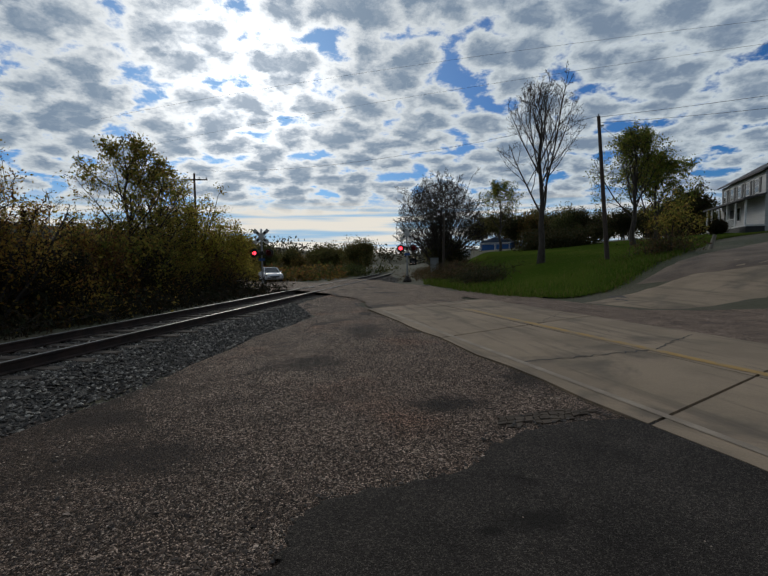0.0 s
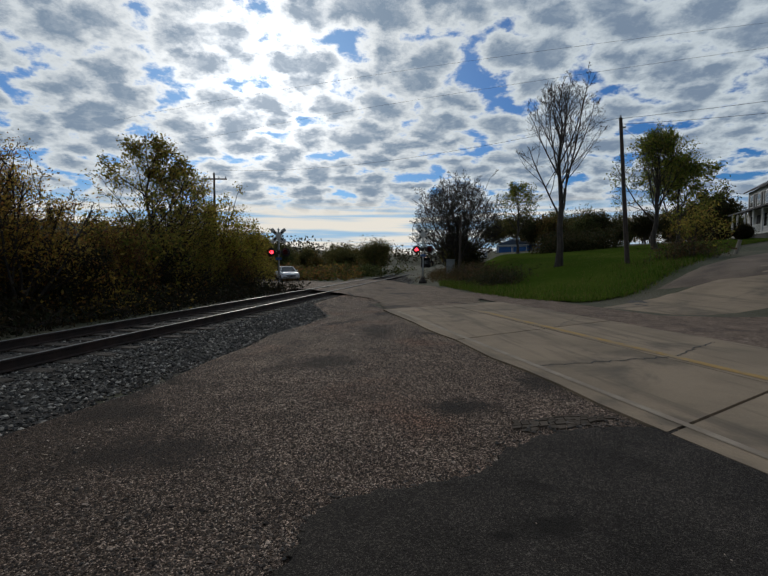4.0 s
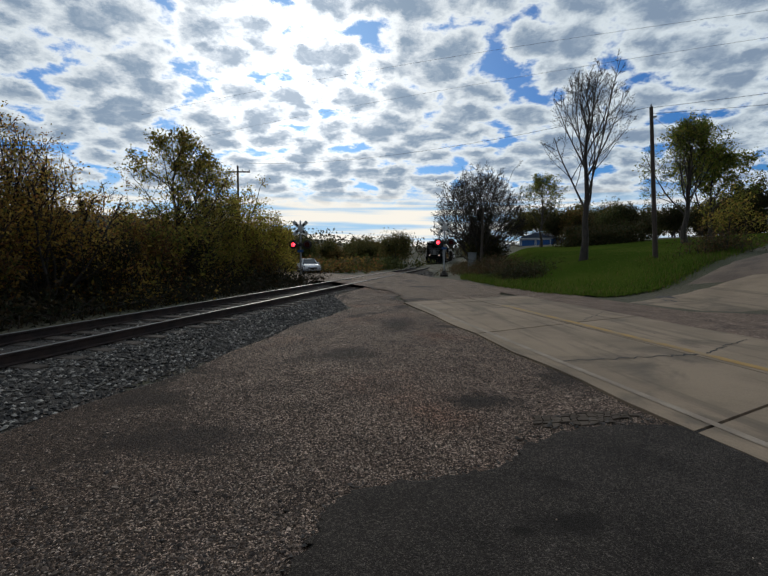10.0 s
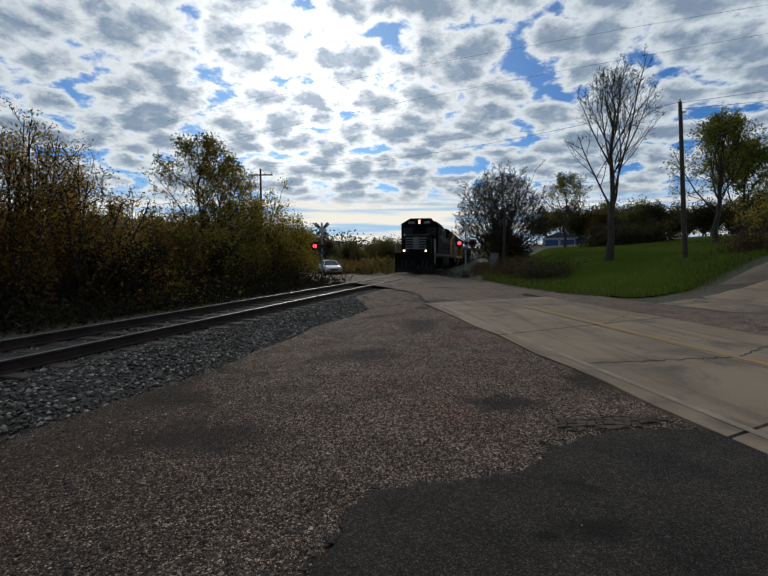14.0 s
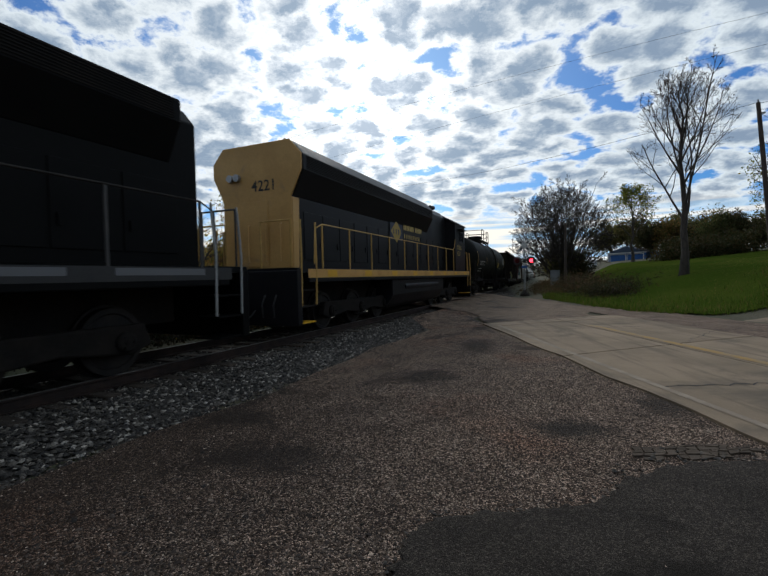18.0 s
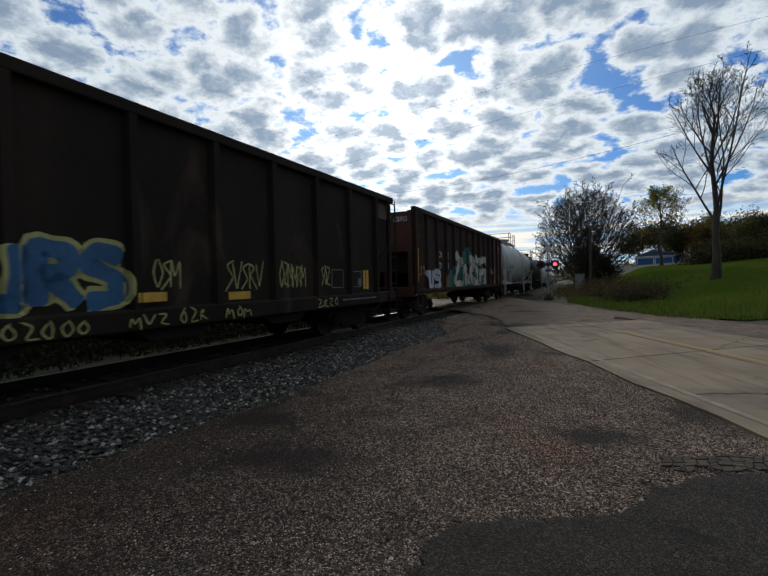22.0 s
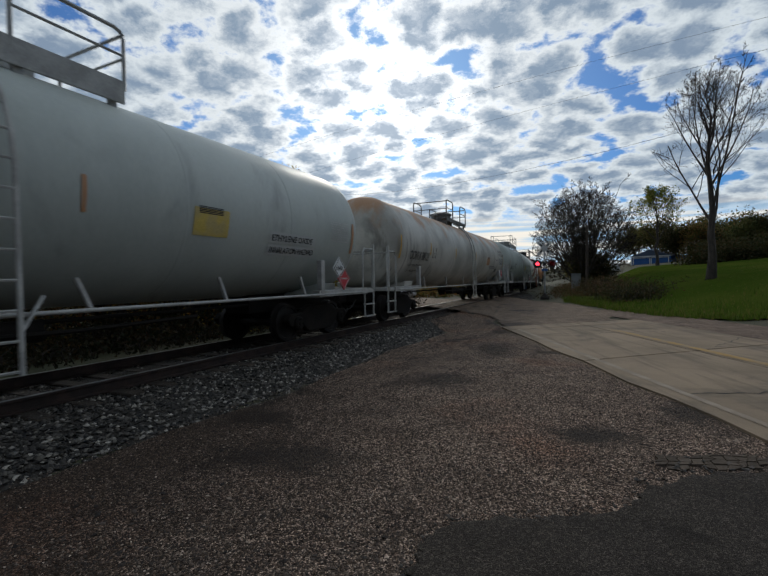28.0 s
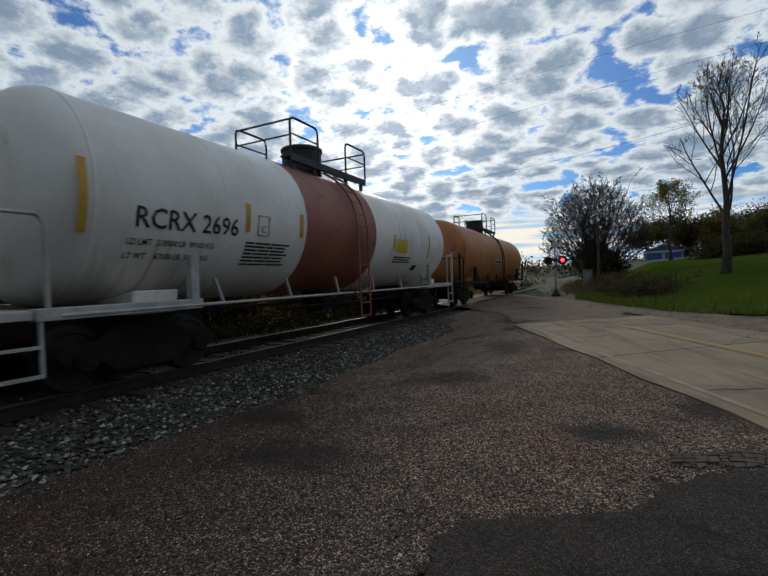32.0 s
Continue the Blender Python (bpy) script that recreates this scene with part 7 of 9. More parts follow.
    for y in (-0.95, 0.95):
        fr = part("windscreen", bx(MB(), cx0 - 0.02, cx0 + 0.03, y - 0.36, y + 0.36, 3.0, 3.62), BLACK_PAINT, eng, "cab windscreen", bevel=0.01)
        part("pane", bx(MB(), cx0 + 0.01, cx0 + 0.036, y - 0.31, y + 0.31, 3.05, 3.57), CABGLASS, fr)
    # short nose with sloped top
    nx0 = L - nose_at
    nz = 3.02
    nose = [(X(cx0), sill_z), (X(nx0), sill_z), (X(nx0), nz - 0.3), (X(nx0 - 0.16), nz - 0.06), (X(nx0 - 0.34), nz), (X(cx0), nz + 0.12)]
    part("short_nose", MB().prism(nose, -0.98, 0.98), body, eng, bevel=0.06)
    if nose_m is not None:
        if nose_m is STRIPE_WHITE:
            for k in range(5):
                z = 1.9 + k * 0.19
                part("nose_stripe", bx(MB(), nx0 + 0.0, nx0 + 0.006, -0.8, 0.8, z, z + 0.09), STRIPE_WHITE, eng, "white nose stripe")
            part("nose_panel", bx(MB(), nx0 + 0.004, nx0 + 0.012, -0.2, 0.24, 1.86, 2.8), STRIPE_WHITE, eng)
        else:
            for k, (z0, z1, ln) in enumerate(((1.52, 2.15, 0.85), (2.2, 2.95, 0.6))):
                for sgn in (1, -1):
                    p = [(X(nx0 + 0.004), z0), (X(nx0 + 0.004), z1), (X(nx0 - 0.15), z1), (X(nx0 - ln), z0)]
                    part("nose_flash", MB().prism(p, sgn * 0.982, sgn * 0.99), nose_m, eng, "cream wedge on the nose")
            part("nose_front", bx(MB(), nx0, nx0 + 0.008, -0.92, 0.92, 1.5, 2.7), nose_m, eng)
    # headlights over the windscreen, number boards, ditch lights
    part("headlight_case", bx(MB(), cx0 - 0.05, cx0 + 0.10, -0.2, 0.2, ctop - 0.42, ctop - 0.02), body, eng, bevel=0.03)
    # the tubes are added to keep the lamps' even glow from showing sideways
    for z in (ctop - 0.13, ctop - 0.31):
        part("added_lamp_tube", shroud(X(cx0 + 0.06), X(cx0 + 0.26), 0, z, 0.088), BLACK_PAINT, eng, smooth=40)
        part("headlight", MB().cyl((X(cx0 + 0.09), 0, z), (X(cx0 + 0.11), 0, z), 0.078, n=16), HEADLIGHT if cab_first else BLACK_PAINT, eng, "lit round headlight" if cab_first else "", smooth=40)
    for y in (-0.62, 0.62):
        nb = part("number_board", bx(MB(), cx0 - 0.02, cx0 + 0.08, y - 0.3, y + 0.3, ctop - 0.38, ctop - 0.12), BLACK_PAINT, eng, bevel=0.02)
        if cab_first:
            vs, fs = flat_text("6005", 0.24)
            part("lettering", MB().add([(cx0 + 0.086, y - 0.28 + u * 0.98, ctop - 0.34 + v) for u, v in vs], fs), LETTER_W, nb, "white number")
    for y in (-0.84, 0.84):
        part("ditch_light", MB().cyl((X(L - 0.72), y, 1.74), (X(L - 0.70), y, 1.74), 0.085, n=16), HEADLIGHT if cab_first else BLACK_PAINT, eng, "lit ditch light" if cab_first else "", smooth=40)
        part("added_lamp_tube", shroud(X(L - 0.78), X(L - 0.52), y, 1.74, 0.10), BLACK_PAINT, eng, smooth=40)
    # end platforms, pilots with steps, plough
    for sgn, e in ((1, L), (-1, -L)):
        x0, x1 = X(e - 0.45 * sgn), X(e - 1.7 * sgn)
        part("end_platform", MB().box(min(x0, x1), max(x0, x1), -1.496, 1.496, sill_z - 0.1, sill_z + 0.004), body, eng)
        part("pilot", MB().box(min(X(e - 0.42 * sgn), X(e - 0.6 * sgn)), max(X(e - 0.42 * sgn), X(e - 0.6 * sgn)), -1.5, 1.5, 0.32, sill_z - 0.05), body, eng, bevel=0.02)
        if sgn == 1:
            part("snow_plough", MB().prism([(X(e - 0.42), 0.12), (X(e - 0.42), 0.72), (X(e - 0.30), 0.45), (X(e - 0.1), 0.12)], -1.45, 1.45), body, eng)
        for y in (1, -1):
            for k in range(3):
                z = 0.35 + k * 0.36
                part("step", MB().box(min(X(e - 0.62 * sgn), X(e - 1.15 * sgn)), max(X(e - 0.62 * sgn), X(e - 1.15 * sgn)), y * 1.2 - 0.28, y * 1.2 + 0.28, z, z + 0.03), body if rail_m is RAIL_DARK else (LOCO_YELLOW if k == 0 else UNDER), eng)
            for q in (0.6, 1.2):
                part("step_rail", MB().tube([(X(e - q * sgn), y * 1.48, 0.75), (X(e - q * sgn), y * 1.5, sill_z + 0.2), (X(e - (q + 0.04) * sgn), y * 1.46, sill_z + 1.05)], 0.024, 6), step_m or rail_m, eng, "step hand rail", smooth=60)
        for y in (-1.3, -0.5, 0.5, 1.3):
            part("end_stanchion", MB().tube([(X(e - 0.5 * sgn), y, sill_z), (X(e - 0.5 * sgn), y, sill_z + 1.05)], 0.02, 6), rail_m, eng, smooth=60)
        for y0, y1 in ((-1.3, -0.5), (0.5, 1.3)):
            part("end_rail", MB().tube([(X(e - 0.5 * sgn), y0, sill_z + 1.05), (X(e - 0.5 * sgn), y1, sill_z + 1.05)], 0.02, 6), rail_m, eng, smooth=60)
        coupler(eng, X(e) - 0.55 * sgn * f, sgn * f)
        for y in (-0.9, -0.6, 0.65, 0.95):
            part("mu_hose", MB().tube([(X(e - 0.42 * sgn), y, 1.0), (X(e - 0.3 * sgn), y, 0.8), (X(e - 0.32 * sgn), y, 0.5)], 0.02, 5), BLACK_PAINT, eng, smooth=60)
    # running-board hand rails with stanchions
    for sgn in (1, -1):
        xs = np.linspace(cx1 - 0.35, -L + 1.5, 10)
        for x in xs:
            part("stanchion", MB().box(X(x) - 0.022, X(x) + 0.022, sgn * 1.49 - 0.012, sgn * 1.49 + 0.012, sill_z - 0.12, sill_z + 1.02), rail_m, eng)
        part("hand_rail", MB().tube([(X(cx1 + 0.02), sgn * 1.49, sill_z + 1.55), (X(cx1 - 0.12), sgn * 1.49, sill_z + 1.2), (X(cx1 - 0.4), sgn * 1.49, sill_z + 1.03), (X(-L + 1.5), sgn * 1.49, sill_z + 1.03), (X(-L + 1.2), sgn * 1.48, sill_z + 0.9), (X(-L + 1.15), sgn * 1.48, sill_z + 0.1)], 0.018, 6), rail_m, eng, "long hand rail", smooth=60)
        part("walkway_lip", bx(MB(), L - 1.7, -L + 1.7, sgn * 1.42, sgn * 1.5, sill_z, sill_z + 0.015), body, eng)
    # underframe, fuel tank, air tanks, trucks
    part("underframe", bx(MB(), L - 1.3, -L + 1.3, -0.62, 0.62, 0.66, sill_z - 0.33), UNDER, eng, bevel=0.02)
    part("fuel_tank", MB().prism([(-1.2, 0.42), (-0.9, 0.28), (0.9, 0.28), (1.2, 0.42), (1.42, 0.75), (1.42, 1.24), (-1.42, 1.24), (-1.42, 0.75)], -3.1, 3.1, "x"), body, eng, bevel=0.03)
    for sgn in (1, -1):
        part("air_reservoir", MB().cyl((-2.2, sgn * 1.28, 1.0), (1.9, sgn * 1.28, 1.0), 0.17, n=18), body, eng, "long air reservoir", smooth=40)
    for q in (L - 4.3, -L + 4.3):
        truck(eng, q, 3, 1.75, 0.5)
    return eng

CABGLASS = plain("dark_cab_glass", (0.03, 0.035, 0.04), 0.06)
RAIL_PALE = mat("walkway_grey", (0.40, 0.40, 0.385), (0.31, 0.31, 0.295), 0.6, s1=4, s2=30, bump=0.05)
RAIL_DARK = mat("handrail_dark", (0.035, 0.034, 0.032), (0.06, 0.055, 0.05), 0.6, s1=4, s2=30, bump=0.05)
FRAME_CREAM = mat("frame_stripe_cream", (0.66, 0.37, 0.10), (0.56, 0.30, 0.08), 0.55, s1=2, s2=20, bump=0.04, fine=0.15)
RAIL_CREAM = mat("handrail_cream", (0.60, 0.36, 0.09), (0.48, 0.28, 0.07), 0.55, s1=4, s2=30, bump=0.04)

PANEL_PALE = plain("panel_pale", (0.50, 0.51, 0.49), 0.6)
STENCIL = plain("worn_stencil", (0.13, 0.13, 0.12), 0.6)
PANEL_DIM = plain("panel_dim_grey", (0.030, 0.031, 0.033), 0.5)
STRIPE_GREY = plain("stripe_grey", (0.14, 0.143, 0.15), 0.5)
BADGE_YELLOW = plain("badge_yellow", (0.40, 0.26, 0.035), 0.5)
# lead locomotive
lead = loco("locomotive", "black freight locomotive with white nose stripes and lit headlights", 21.1, LOCO_BLACK, BLACK_PAINT, RAIL_DARK, STRIPE_WHITE, True, 4.30, 4.30, (2.9, 5.4), 1.05, (0.55, 5.0), (0.8, 4.0), (1.1,), step_m=RAIL_PALE)
place(lead, -37.7, -16.6)
# second locomotive, long hood first
second = loco("locomotive", "dark navy-black freight locomotive with cream end and yellow railings", 18.2, LOCO_NAVY, FRAME_CREAM, RAIL_CREAM, CREAM, False, 4.36, 4.50, (1.8, 3.95), 0.75, (0.05, 10.2), None, (0.55,))
place(second, -15.95, 2.25)
# tank and hopper cars
gatx = tank_car("tank_car", "black tank car with yellow reflective strips and white lettering", 10.95, 4.05, 19.3, 1.45, 2.45, TANK_BLACK, UNDER)
place(gatx, 3.15, 18.75)
hop1 = hopper_car("hopper_car", "dark brown ribbed open hopper car with spray paint tags", 14.7, 3.60, HOPPER_DARK, 10, inset=1.15)
place(hop1, 20.3, 35.5)
hop2 = hopper_car("hopper_car", "brown ribbed hopper car with cream and teal spray paint", 14.5, 3.62, HOPPER, 14, endm=RUSTY, sill=0.90, chutes=())
place(hop2, 36.7, 51.2)
utl = tank_car("tank_car", "dirty white tank car with yellow strips and white railings", 60.3, 52.95, 68.8, 1.53, 2.59, TANK_DRIP, RAIL_WHITE, deck=GALV)
place(utl, 52.0, 68.6)
blk = tank_car("tank_car", "plain black tank car with white lettering", 77.9, 70.9, 87.0, 1.46, 2.49, TANK_BLACK, UNDER)
place(blk, 69.4, 86.4)
d1 = tank_car("tank_car", "pale grey-white tank car with faded orange strips", 95.9, 88.85, 104.8, 1.53, 2.55, TANK_WHITE, RAIL_WHITE, deck=RAIL_PALE, boxed=True, deck_half=2.0)
place(d1, 87.3, 104.5)
d2 = tank_car("tank_car", "weathered white tank car with orange rust stains", 114.7, 106.7, 124.75, 1.51, 2.53, TANK_DIRTY, RAIL_WHITE, deck=RAIL_GREY)
place(d2, 105.3, 124.1)
d3 = tank_car("tank_car", "pale grey-white tank car with a clean shell", 133.95, 126.6, 143.2, 1.53, 2.57, TANK_WHITE, RAIL_WHITE, deck=RAIL_PALE, cap=BEARING_BLUE, boxed=True, deck_half=2.0)
place(d3, 125.0, 142.9)
rcr = tank_car("tank_car", "white tank car with a red-oxide band and dark dome", 151.25, 145.2, 158.9, 1.48, 2.56, TANK_CLEAN, RAIL_WHITE, dome="tall", band=(-1.75, 1.25), deck=BLACK_PAINT, ladder_m=BAND_RED)
place(rcr, 143.8, 158.7)
orn = tank_car("tank_car", "orange tank car with dark dome and railings", 167.9, 160.9, 176.4, 1.46, 2.46, TANK_ORANGE, UNDER, dome="tall", deck=BLACK_PAINT)
place(orn, 159.6, 176.2)
part("reservoir", MB().cyl((-8.75, 1.12, 1.42), (-9.85, 1.12, 1.42), 0.24, n=18), TANK_WHITE, d2, "white air reservoir on the end platform", smooth=40)

# ---- shed, trailer, house, car ----
BLUE_SIDING = mat("blue_metal_siding", (0.030, 0.115, 0.33), (0.026, 0.095, 0.27), 0.85, s1=1, s2=12, bump=0.05, fine=0.1, stretch=(9, 9, 0.2))
DARK_ROOF = mat("dark_shingle", (0.06, 0.058, 0.06), (0.085, 0.08, 0.08), 0.85, s1=2, s2=14, bump=0.3)
SIDING = mat("white_siding", (0.50, 0.50, 0.49), (0.43, 0.43, 0.42), 0.6, s1=1, s2=8, bump=0.1, fine=0.1, stretch=(0.3, 0.3, 9))
TRIM = mat("white_trim", (0.66, 0.66, 0.64), (0.58, 0.58, 0.56), 0.5, s1=2, s2=20, bump=0.03)
SHUTTER = mat("black_shutter", (0.02, 0.022, 0.022), (0.03, 0.03, 0.03), 0.6, s1=2, s2=20, bump=0.05)
WINDOW = plain("window_glass", (0.03, 0.035, 0.04), 0.05)


def shed(x, y):
    z = 2.0
    s = thing("shed", "blue metal shed with white-trimmed doors behind the lawn", "shed", "", Matrix.Translation((x, y, z)) @ pose(0, 0, 0, 0, 0, -38))
    W, D, hh = 5.2, 6.0, 2.2
    part("wall", MB().box(0, W, 0, D, -1.0, hh), BLUE_SIDING, s, "blue ribbed metal wall")
    part("roof", MB().prism([(-0.25, hh), (W + 0.25, hh), (W / 2, hh + 0.95)], -0.3, D + 0.3), BLUE_ROOF, s, "dark blue low gable roof")
    for a, b in ((0.25, 2.55), (2.65, 4.95)):
        d = part("door", MB().box(a + 0.1, b - 0.1, -0.05, 0, -0.6, 1.95), BLUE_SIDING, s, "blue sliding door")
        mb = MB().box(a, a + 0.1, -0.07, 0, -0.6, 2.05).box(b - 0.1, b, -0.07, 0, -0.6, 2.05).box(a, b, -0.07, 0, 1.95, 2.07)
        part("door_frame", mb, TRIM, d, "white door trim")
    part("corner_trim", MB().box(-0.05, 0.08, -0.06, 0.06, -0.6, hh), TRIM, s, "white corner trim")
    part("eave_trim", MB().box(-0.2, W + 0.2, -0.33, -0.28, hh - 0.08, hh + 0.04), TRIM, s)


BLUE_ROOF = mat("dark_blue_roof", (0.060, 0.085, 0.13), (0.05, 0.07, 0.11), 0.85, s1=1, s2=10, bump=0.05)
shed(21.2, 72.0)
tr = thing("box_trailer", "small white box trailer parked beside the shed", "trailer", "", Matrix.Translation((18.9, 75.0, gz(18.9, 75.0) + 0.1)) @ pose(0, 0, 0, 0, 0, 8))
part("body", MB().box(-1.2, 1.3, -0.8, 0.8, 0.45, 1.75), TRIM, tr, bevel=0.06)
for q in (-0.85, 0.85):
    part("wheel", MB().cyl((0.1, q - 0.08, 0.3), (0.1, q + 0.08, 0.3), 0.3, n=16), BLACK_PAINT, tr, smooth=40)


def house():
    """Two storeys of white siding, black shutters, a porch; u runs along the front towards the lot."""
    u = Vector((-0.44, -0.898, 0)).normalized()
    w = Vector((0.898, -0.44, 0)).normalized()      # inwards from the front
    m = Matrix((u, w, Vector((0, 0, 1)))).transposed().to_4x4()
    m.translation = Vector((43.0, 48.8, 4.35))
    h = thing("house", "white two-storey farmhouse with black shutters and a front porch", "house", "", m)
    Lf, D, top = 12.0, 7.0, 4.95
    part("wall", MB().box(0, Lf, 0, D, -1.5, top), SIDING, h, "white clapboard walls")
    part("roof", MB().prism([(-0.4, top - 0.1), (D / 2, top + 2.1), (D + 0.4, top - 0.1), (D + 0.4, top + 0.05), (D / 2, top + 2.28), (-0.4, top + 0.05)], -0.4, Lf + 0.4, "x"), DARK_ROOF, h, "dark shingle roof")
    part("gable", MB().prism([(0.0, top - 0.05), (D, top - 0.05), (D / 2, top + 2.05)], 0.01, 0.12, "x"), SIDING, h)
    part("gable", MB().prism([(0.0, top - 0.05), (D, top - 0.05), (D / 2, top + 2.05)], Lf - 0.12, Lf - 0.01, "x"), SIDING, h)
    part("chimney", MB().box(3.0, 3.6, D / 2 - 0.3, D / 2 + 0.3, top + 1.6, top + 3.0), RUSTY, h, "brick chimney")
    for x in (1.3, 3.5, 5.7, 7.9, 10.1):
        win = part("window", MB().box(x - 0.48, x + 0.48, -0.05, 0, 3.1, 4.5), TRIM, h, "sash window with white frame", bevel=0.01)
        part("pane", MB().box(x - 0.38, x + 0.38, -0.056, -0.05, 3.2, 3.77), WINDOW, win)
        part("pane", MB().box(x - 0.38, x + 0.38, -0.056, -0.05, 3.83, 4.4), WINDOW, win)
        for q in (-0.72, 0.72):
            part("shutter", MB().box(x + q - 0.2, x + q + 0.2, -0.05, 0, 3.1, 4.5), SHUTTER, h, "black louvred shutter")
    for x in (1.6, 5.6):
        win = part("window", MB().box(x - 0.48, x + 0.48, -0.05, 0, 0.75, 2.25), TRIM, h, bevel=0.01)
        part("pane", MB().box(x - 0.38, x + 0.38, -0.056, -0.05, 0.85, 2.15), WINDOW, win)
    part("front_door", MB().box(3.1, 4.0, -0.06, 0, 0.05, 2.1), SHUTTER, h, "dark front door")
    part("porch_floor", MB().box(0.0, Lf + 0.2, -1.5, 0, -0.10, 0.05), TRIM, h)
    part("porch_skirt", MB().box(0.05, Lf + 0.15, -1.45, -0.01, -1.6, -0.10), SHUTTER, h, "dark lattice skirt below the porch")
    part("porch_roof", MB().prism([(-1.75, 2.38), (0.0, 2.75), (0.0, 2.9), (-1.75, 2.53)], -0.2, Lf + 0.4, "x"), DARK_ROOF, h, "dark lean-to porch roof")
    for x in (0.1, 1.8, 4.3, 6.8, 9.3, 11.8):
        part("porch_post", MB().box(x - 0.07, x + 0.07, -1.45, -1.31, 0.05, 2.38), TRIM, h, "white porch post")
    for x0, x1 in ((0.1, 1.8), (1.8, 4.3), (6.8, 9.3)):
        mb = MB().box(x0, x1, -1.42, -1.34, 0.8, 0.86).box(x0, x1, -1.42, -1.34, 0.15, 0.2)
        for q in np.arange(x0 + 0.15, x1, 0.16):
            mb.box(q - 0.015, q + 0.015, -1.395, -1.365, 0.2, 0.8)
        part("porch_railing", mb, TRIM, h, "white porch railing")
    for k in range(4):
        part("porch_step", MB().box(4.5, 6.0, -1.8 - k * 0.28, -1.5 - k * 0.28, -0.4 - 0.17, 0.05 - (k + 1) * 0.17 + 0.1), TRIM, h)


house()
for x, y, hh, sd in ((39.5, 49.5, 1.5, 91), (37.8, 46.0, 1.3, 92), (35.6, 41.0, 1.5, 93)):
    tree("porch_shrub", "dark rounded shrub in front of the porch", x, y, hh, 5, sd, L_SHADED, 8, 0.08, 0.14, top=3, kids=(5, 4, 4), trunk=0.3, r=0.05, category="shrub")


def car(x, y, turn):
    """A white saloon car; x forward."""
    c = thing("car", "white saloon car waiting beyond the crossing", "car", "", Matrix.Translation((x, y, gz(x, y) + 0.05)) @ pose(0, 0, 0, 0, 0, turn))
    CW = mat("car_white", (0.62, 0.63, 0.66), (0.58, 0.59, 0.62), 0.3, s1=2, s2=20, bump=0.0, fine=0.05)
    body = [(-2.25, 0.35), (-2.3, 0.62), (-2.2, 0.92), (-1.5, 0.98), (0.95, 0.95), (1.9, 0.84), (2.25, 0.68), (2.3, 0.38), (2.1, 0.22), (-2.1, 0.24)]
    part("body", MB().prism(body, -0.88, 0.88), CW, c, bevel=0.09)
    cab = MB()
    lo, hi = [(-1.75, 0.94), (1.05, 0.94)], [(-1.0, 1.42), (0.25, 1.42)]
    v = [(lo[0][0], s * 0.82, 0.94) for s in (-1, 1)] + [(lo[1][0], s * 0.82, 0.94) for s in (-1, 1)] + [(hi[0][0], s * 0.62, 1.42) for s in (-1, 1)] + [(hi[1][0], s * 0.62, 1.42) for s in (-1, 1)]
    cab.add(v, [(0, 1, 3, 2), (4, 6, 7, 5), (2, 3, 7, 6), (0, 4, 5, 1), (0, 2, 6, 4), (1, 5, 7, 3)])
    part("cabin", cab, WINDOW, c, "dark glazed cabin", bevel=0.05)
    part("roof", MB().box(-1.0, 0.25, -0.62, 0.62, 1.40, 1.46), CW, c, bevel=0.03)
    for sx in (-1, 1):
        part("pillar", MB().tube([(1.05, sx * 0.80, 0.94), (0.25, sx * 0.61, 1.42)], 0.04, 6), CW, c, smooth=60)
        part("mirror", MB().box(0.6, 0.75, sx * 0.9, sx * 1.05, 0.95, 1.08), CW, c, bevel=0.03)
        part("headlight", MB().box(2.02, 2.26, sx * 0.5 - 0.16, sx * 0.5 + 0.2 * sx + 0.1, 0.62, 0.76), PLACARD_LAMP, c, "clear headlight", bevel=0.03)
        for wx in (-1.4, 1.4):
            w = part("wheel", MB().lathe([(-0.1, 0.2), (-0.1, 0.31), (-0.06, 0.33), (0.06, 0.33), (0.1, 0.31), (0.1, 0.2)], 22, (wx, sx * 0.8, 0.33), "y"), BLACK_PAINT, c, "black tyre", smooth=40)
            part("rim", MB().lathe([(-0.085, 0.02), (-0.095, 0.2), (0.095, 0.2), (0.085, 0.02)], 16, (wx, sx * 0.8, 0.33), "y"), GALV, w, smooth=40)
    part("grille", MB().box(2.24, 2.305, -0.45, 0.45, 0.45, 0.6), BLACK_PAINT, c)
    pl = part("plate", MB().box(2.305, 2.315, -0.16, 0.16, 0.34, 0.44), TRIM, c)
    part("plate_bar", MB().box(2.315, 2.318, -0.12, 0.12, 0.37, 0.41), BLACK_PAINT, pl)


PLACARD_LAMP = plain("headlamp_glass", (0.75, 0.75, 0.72), 0.15)
car(-8.6, 47.0, -68)

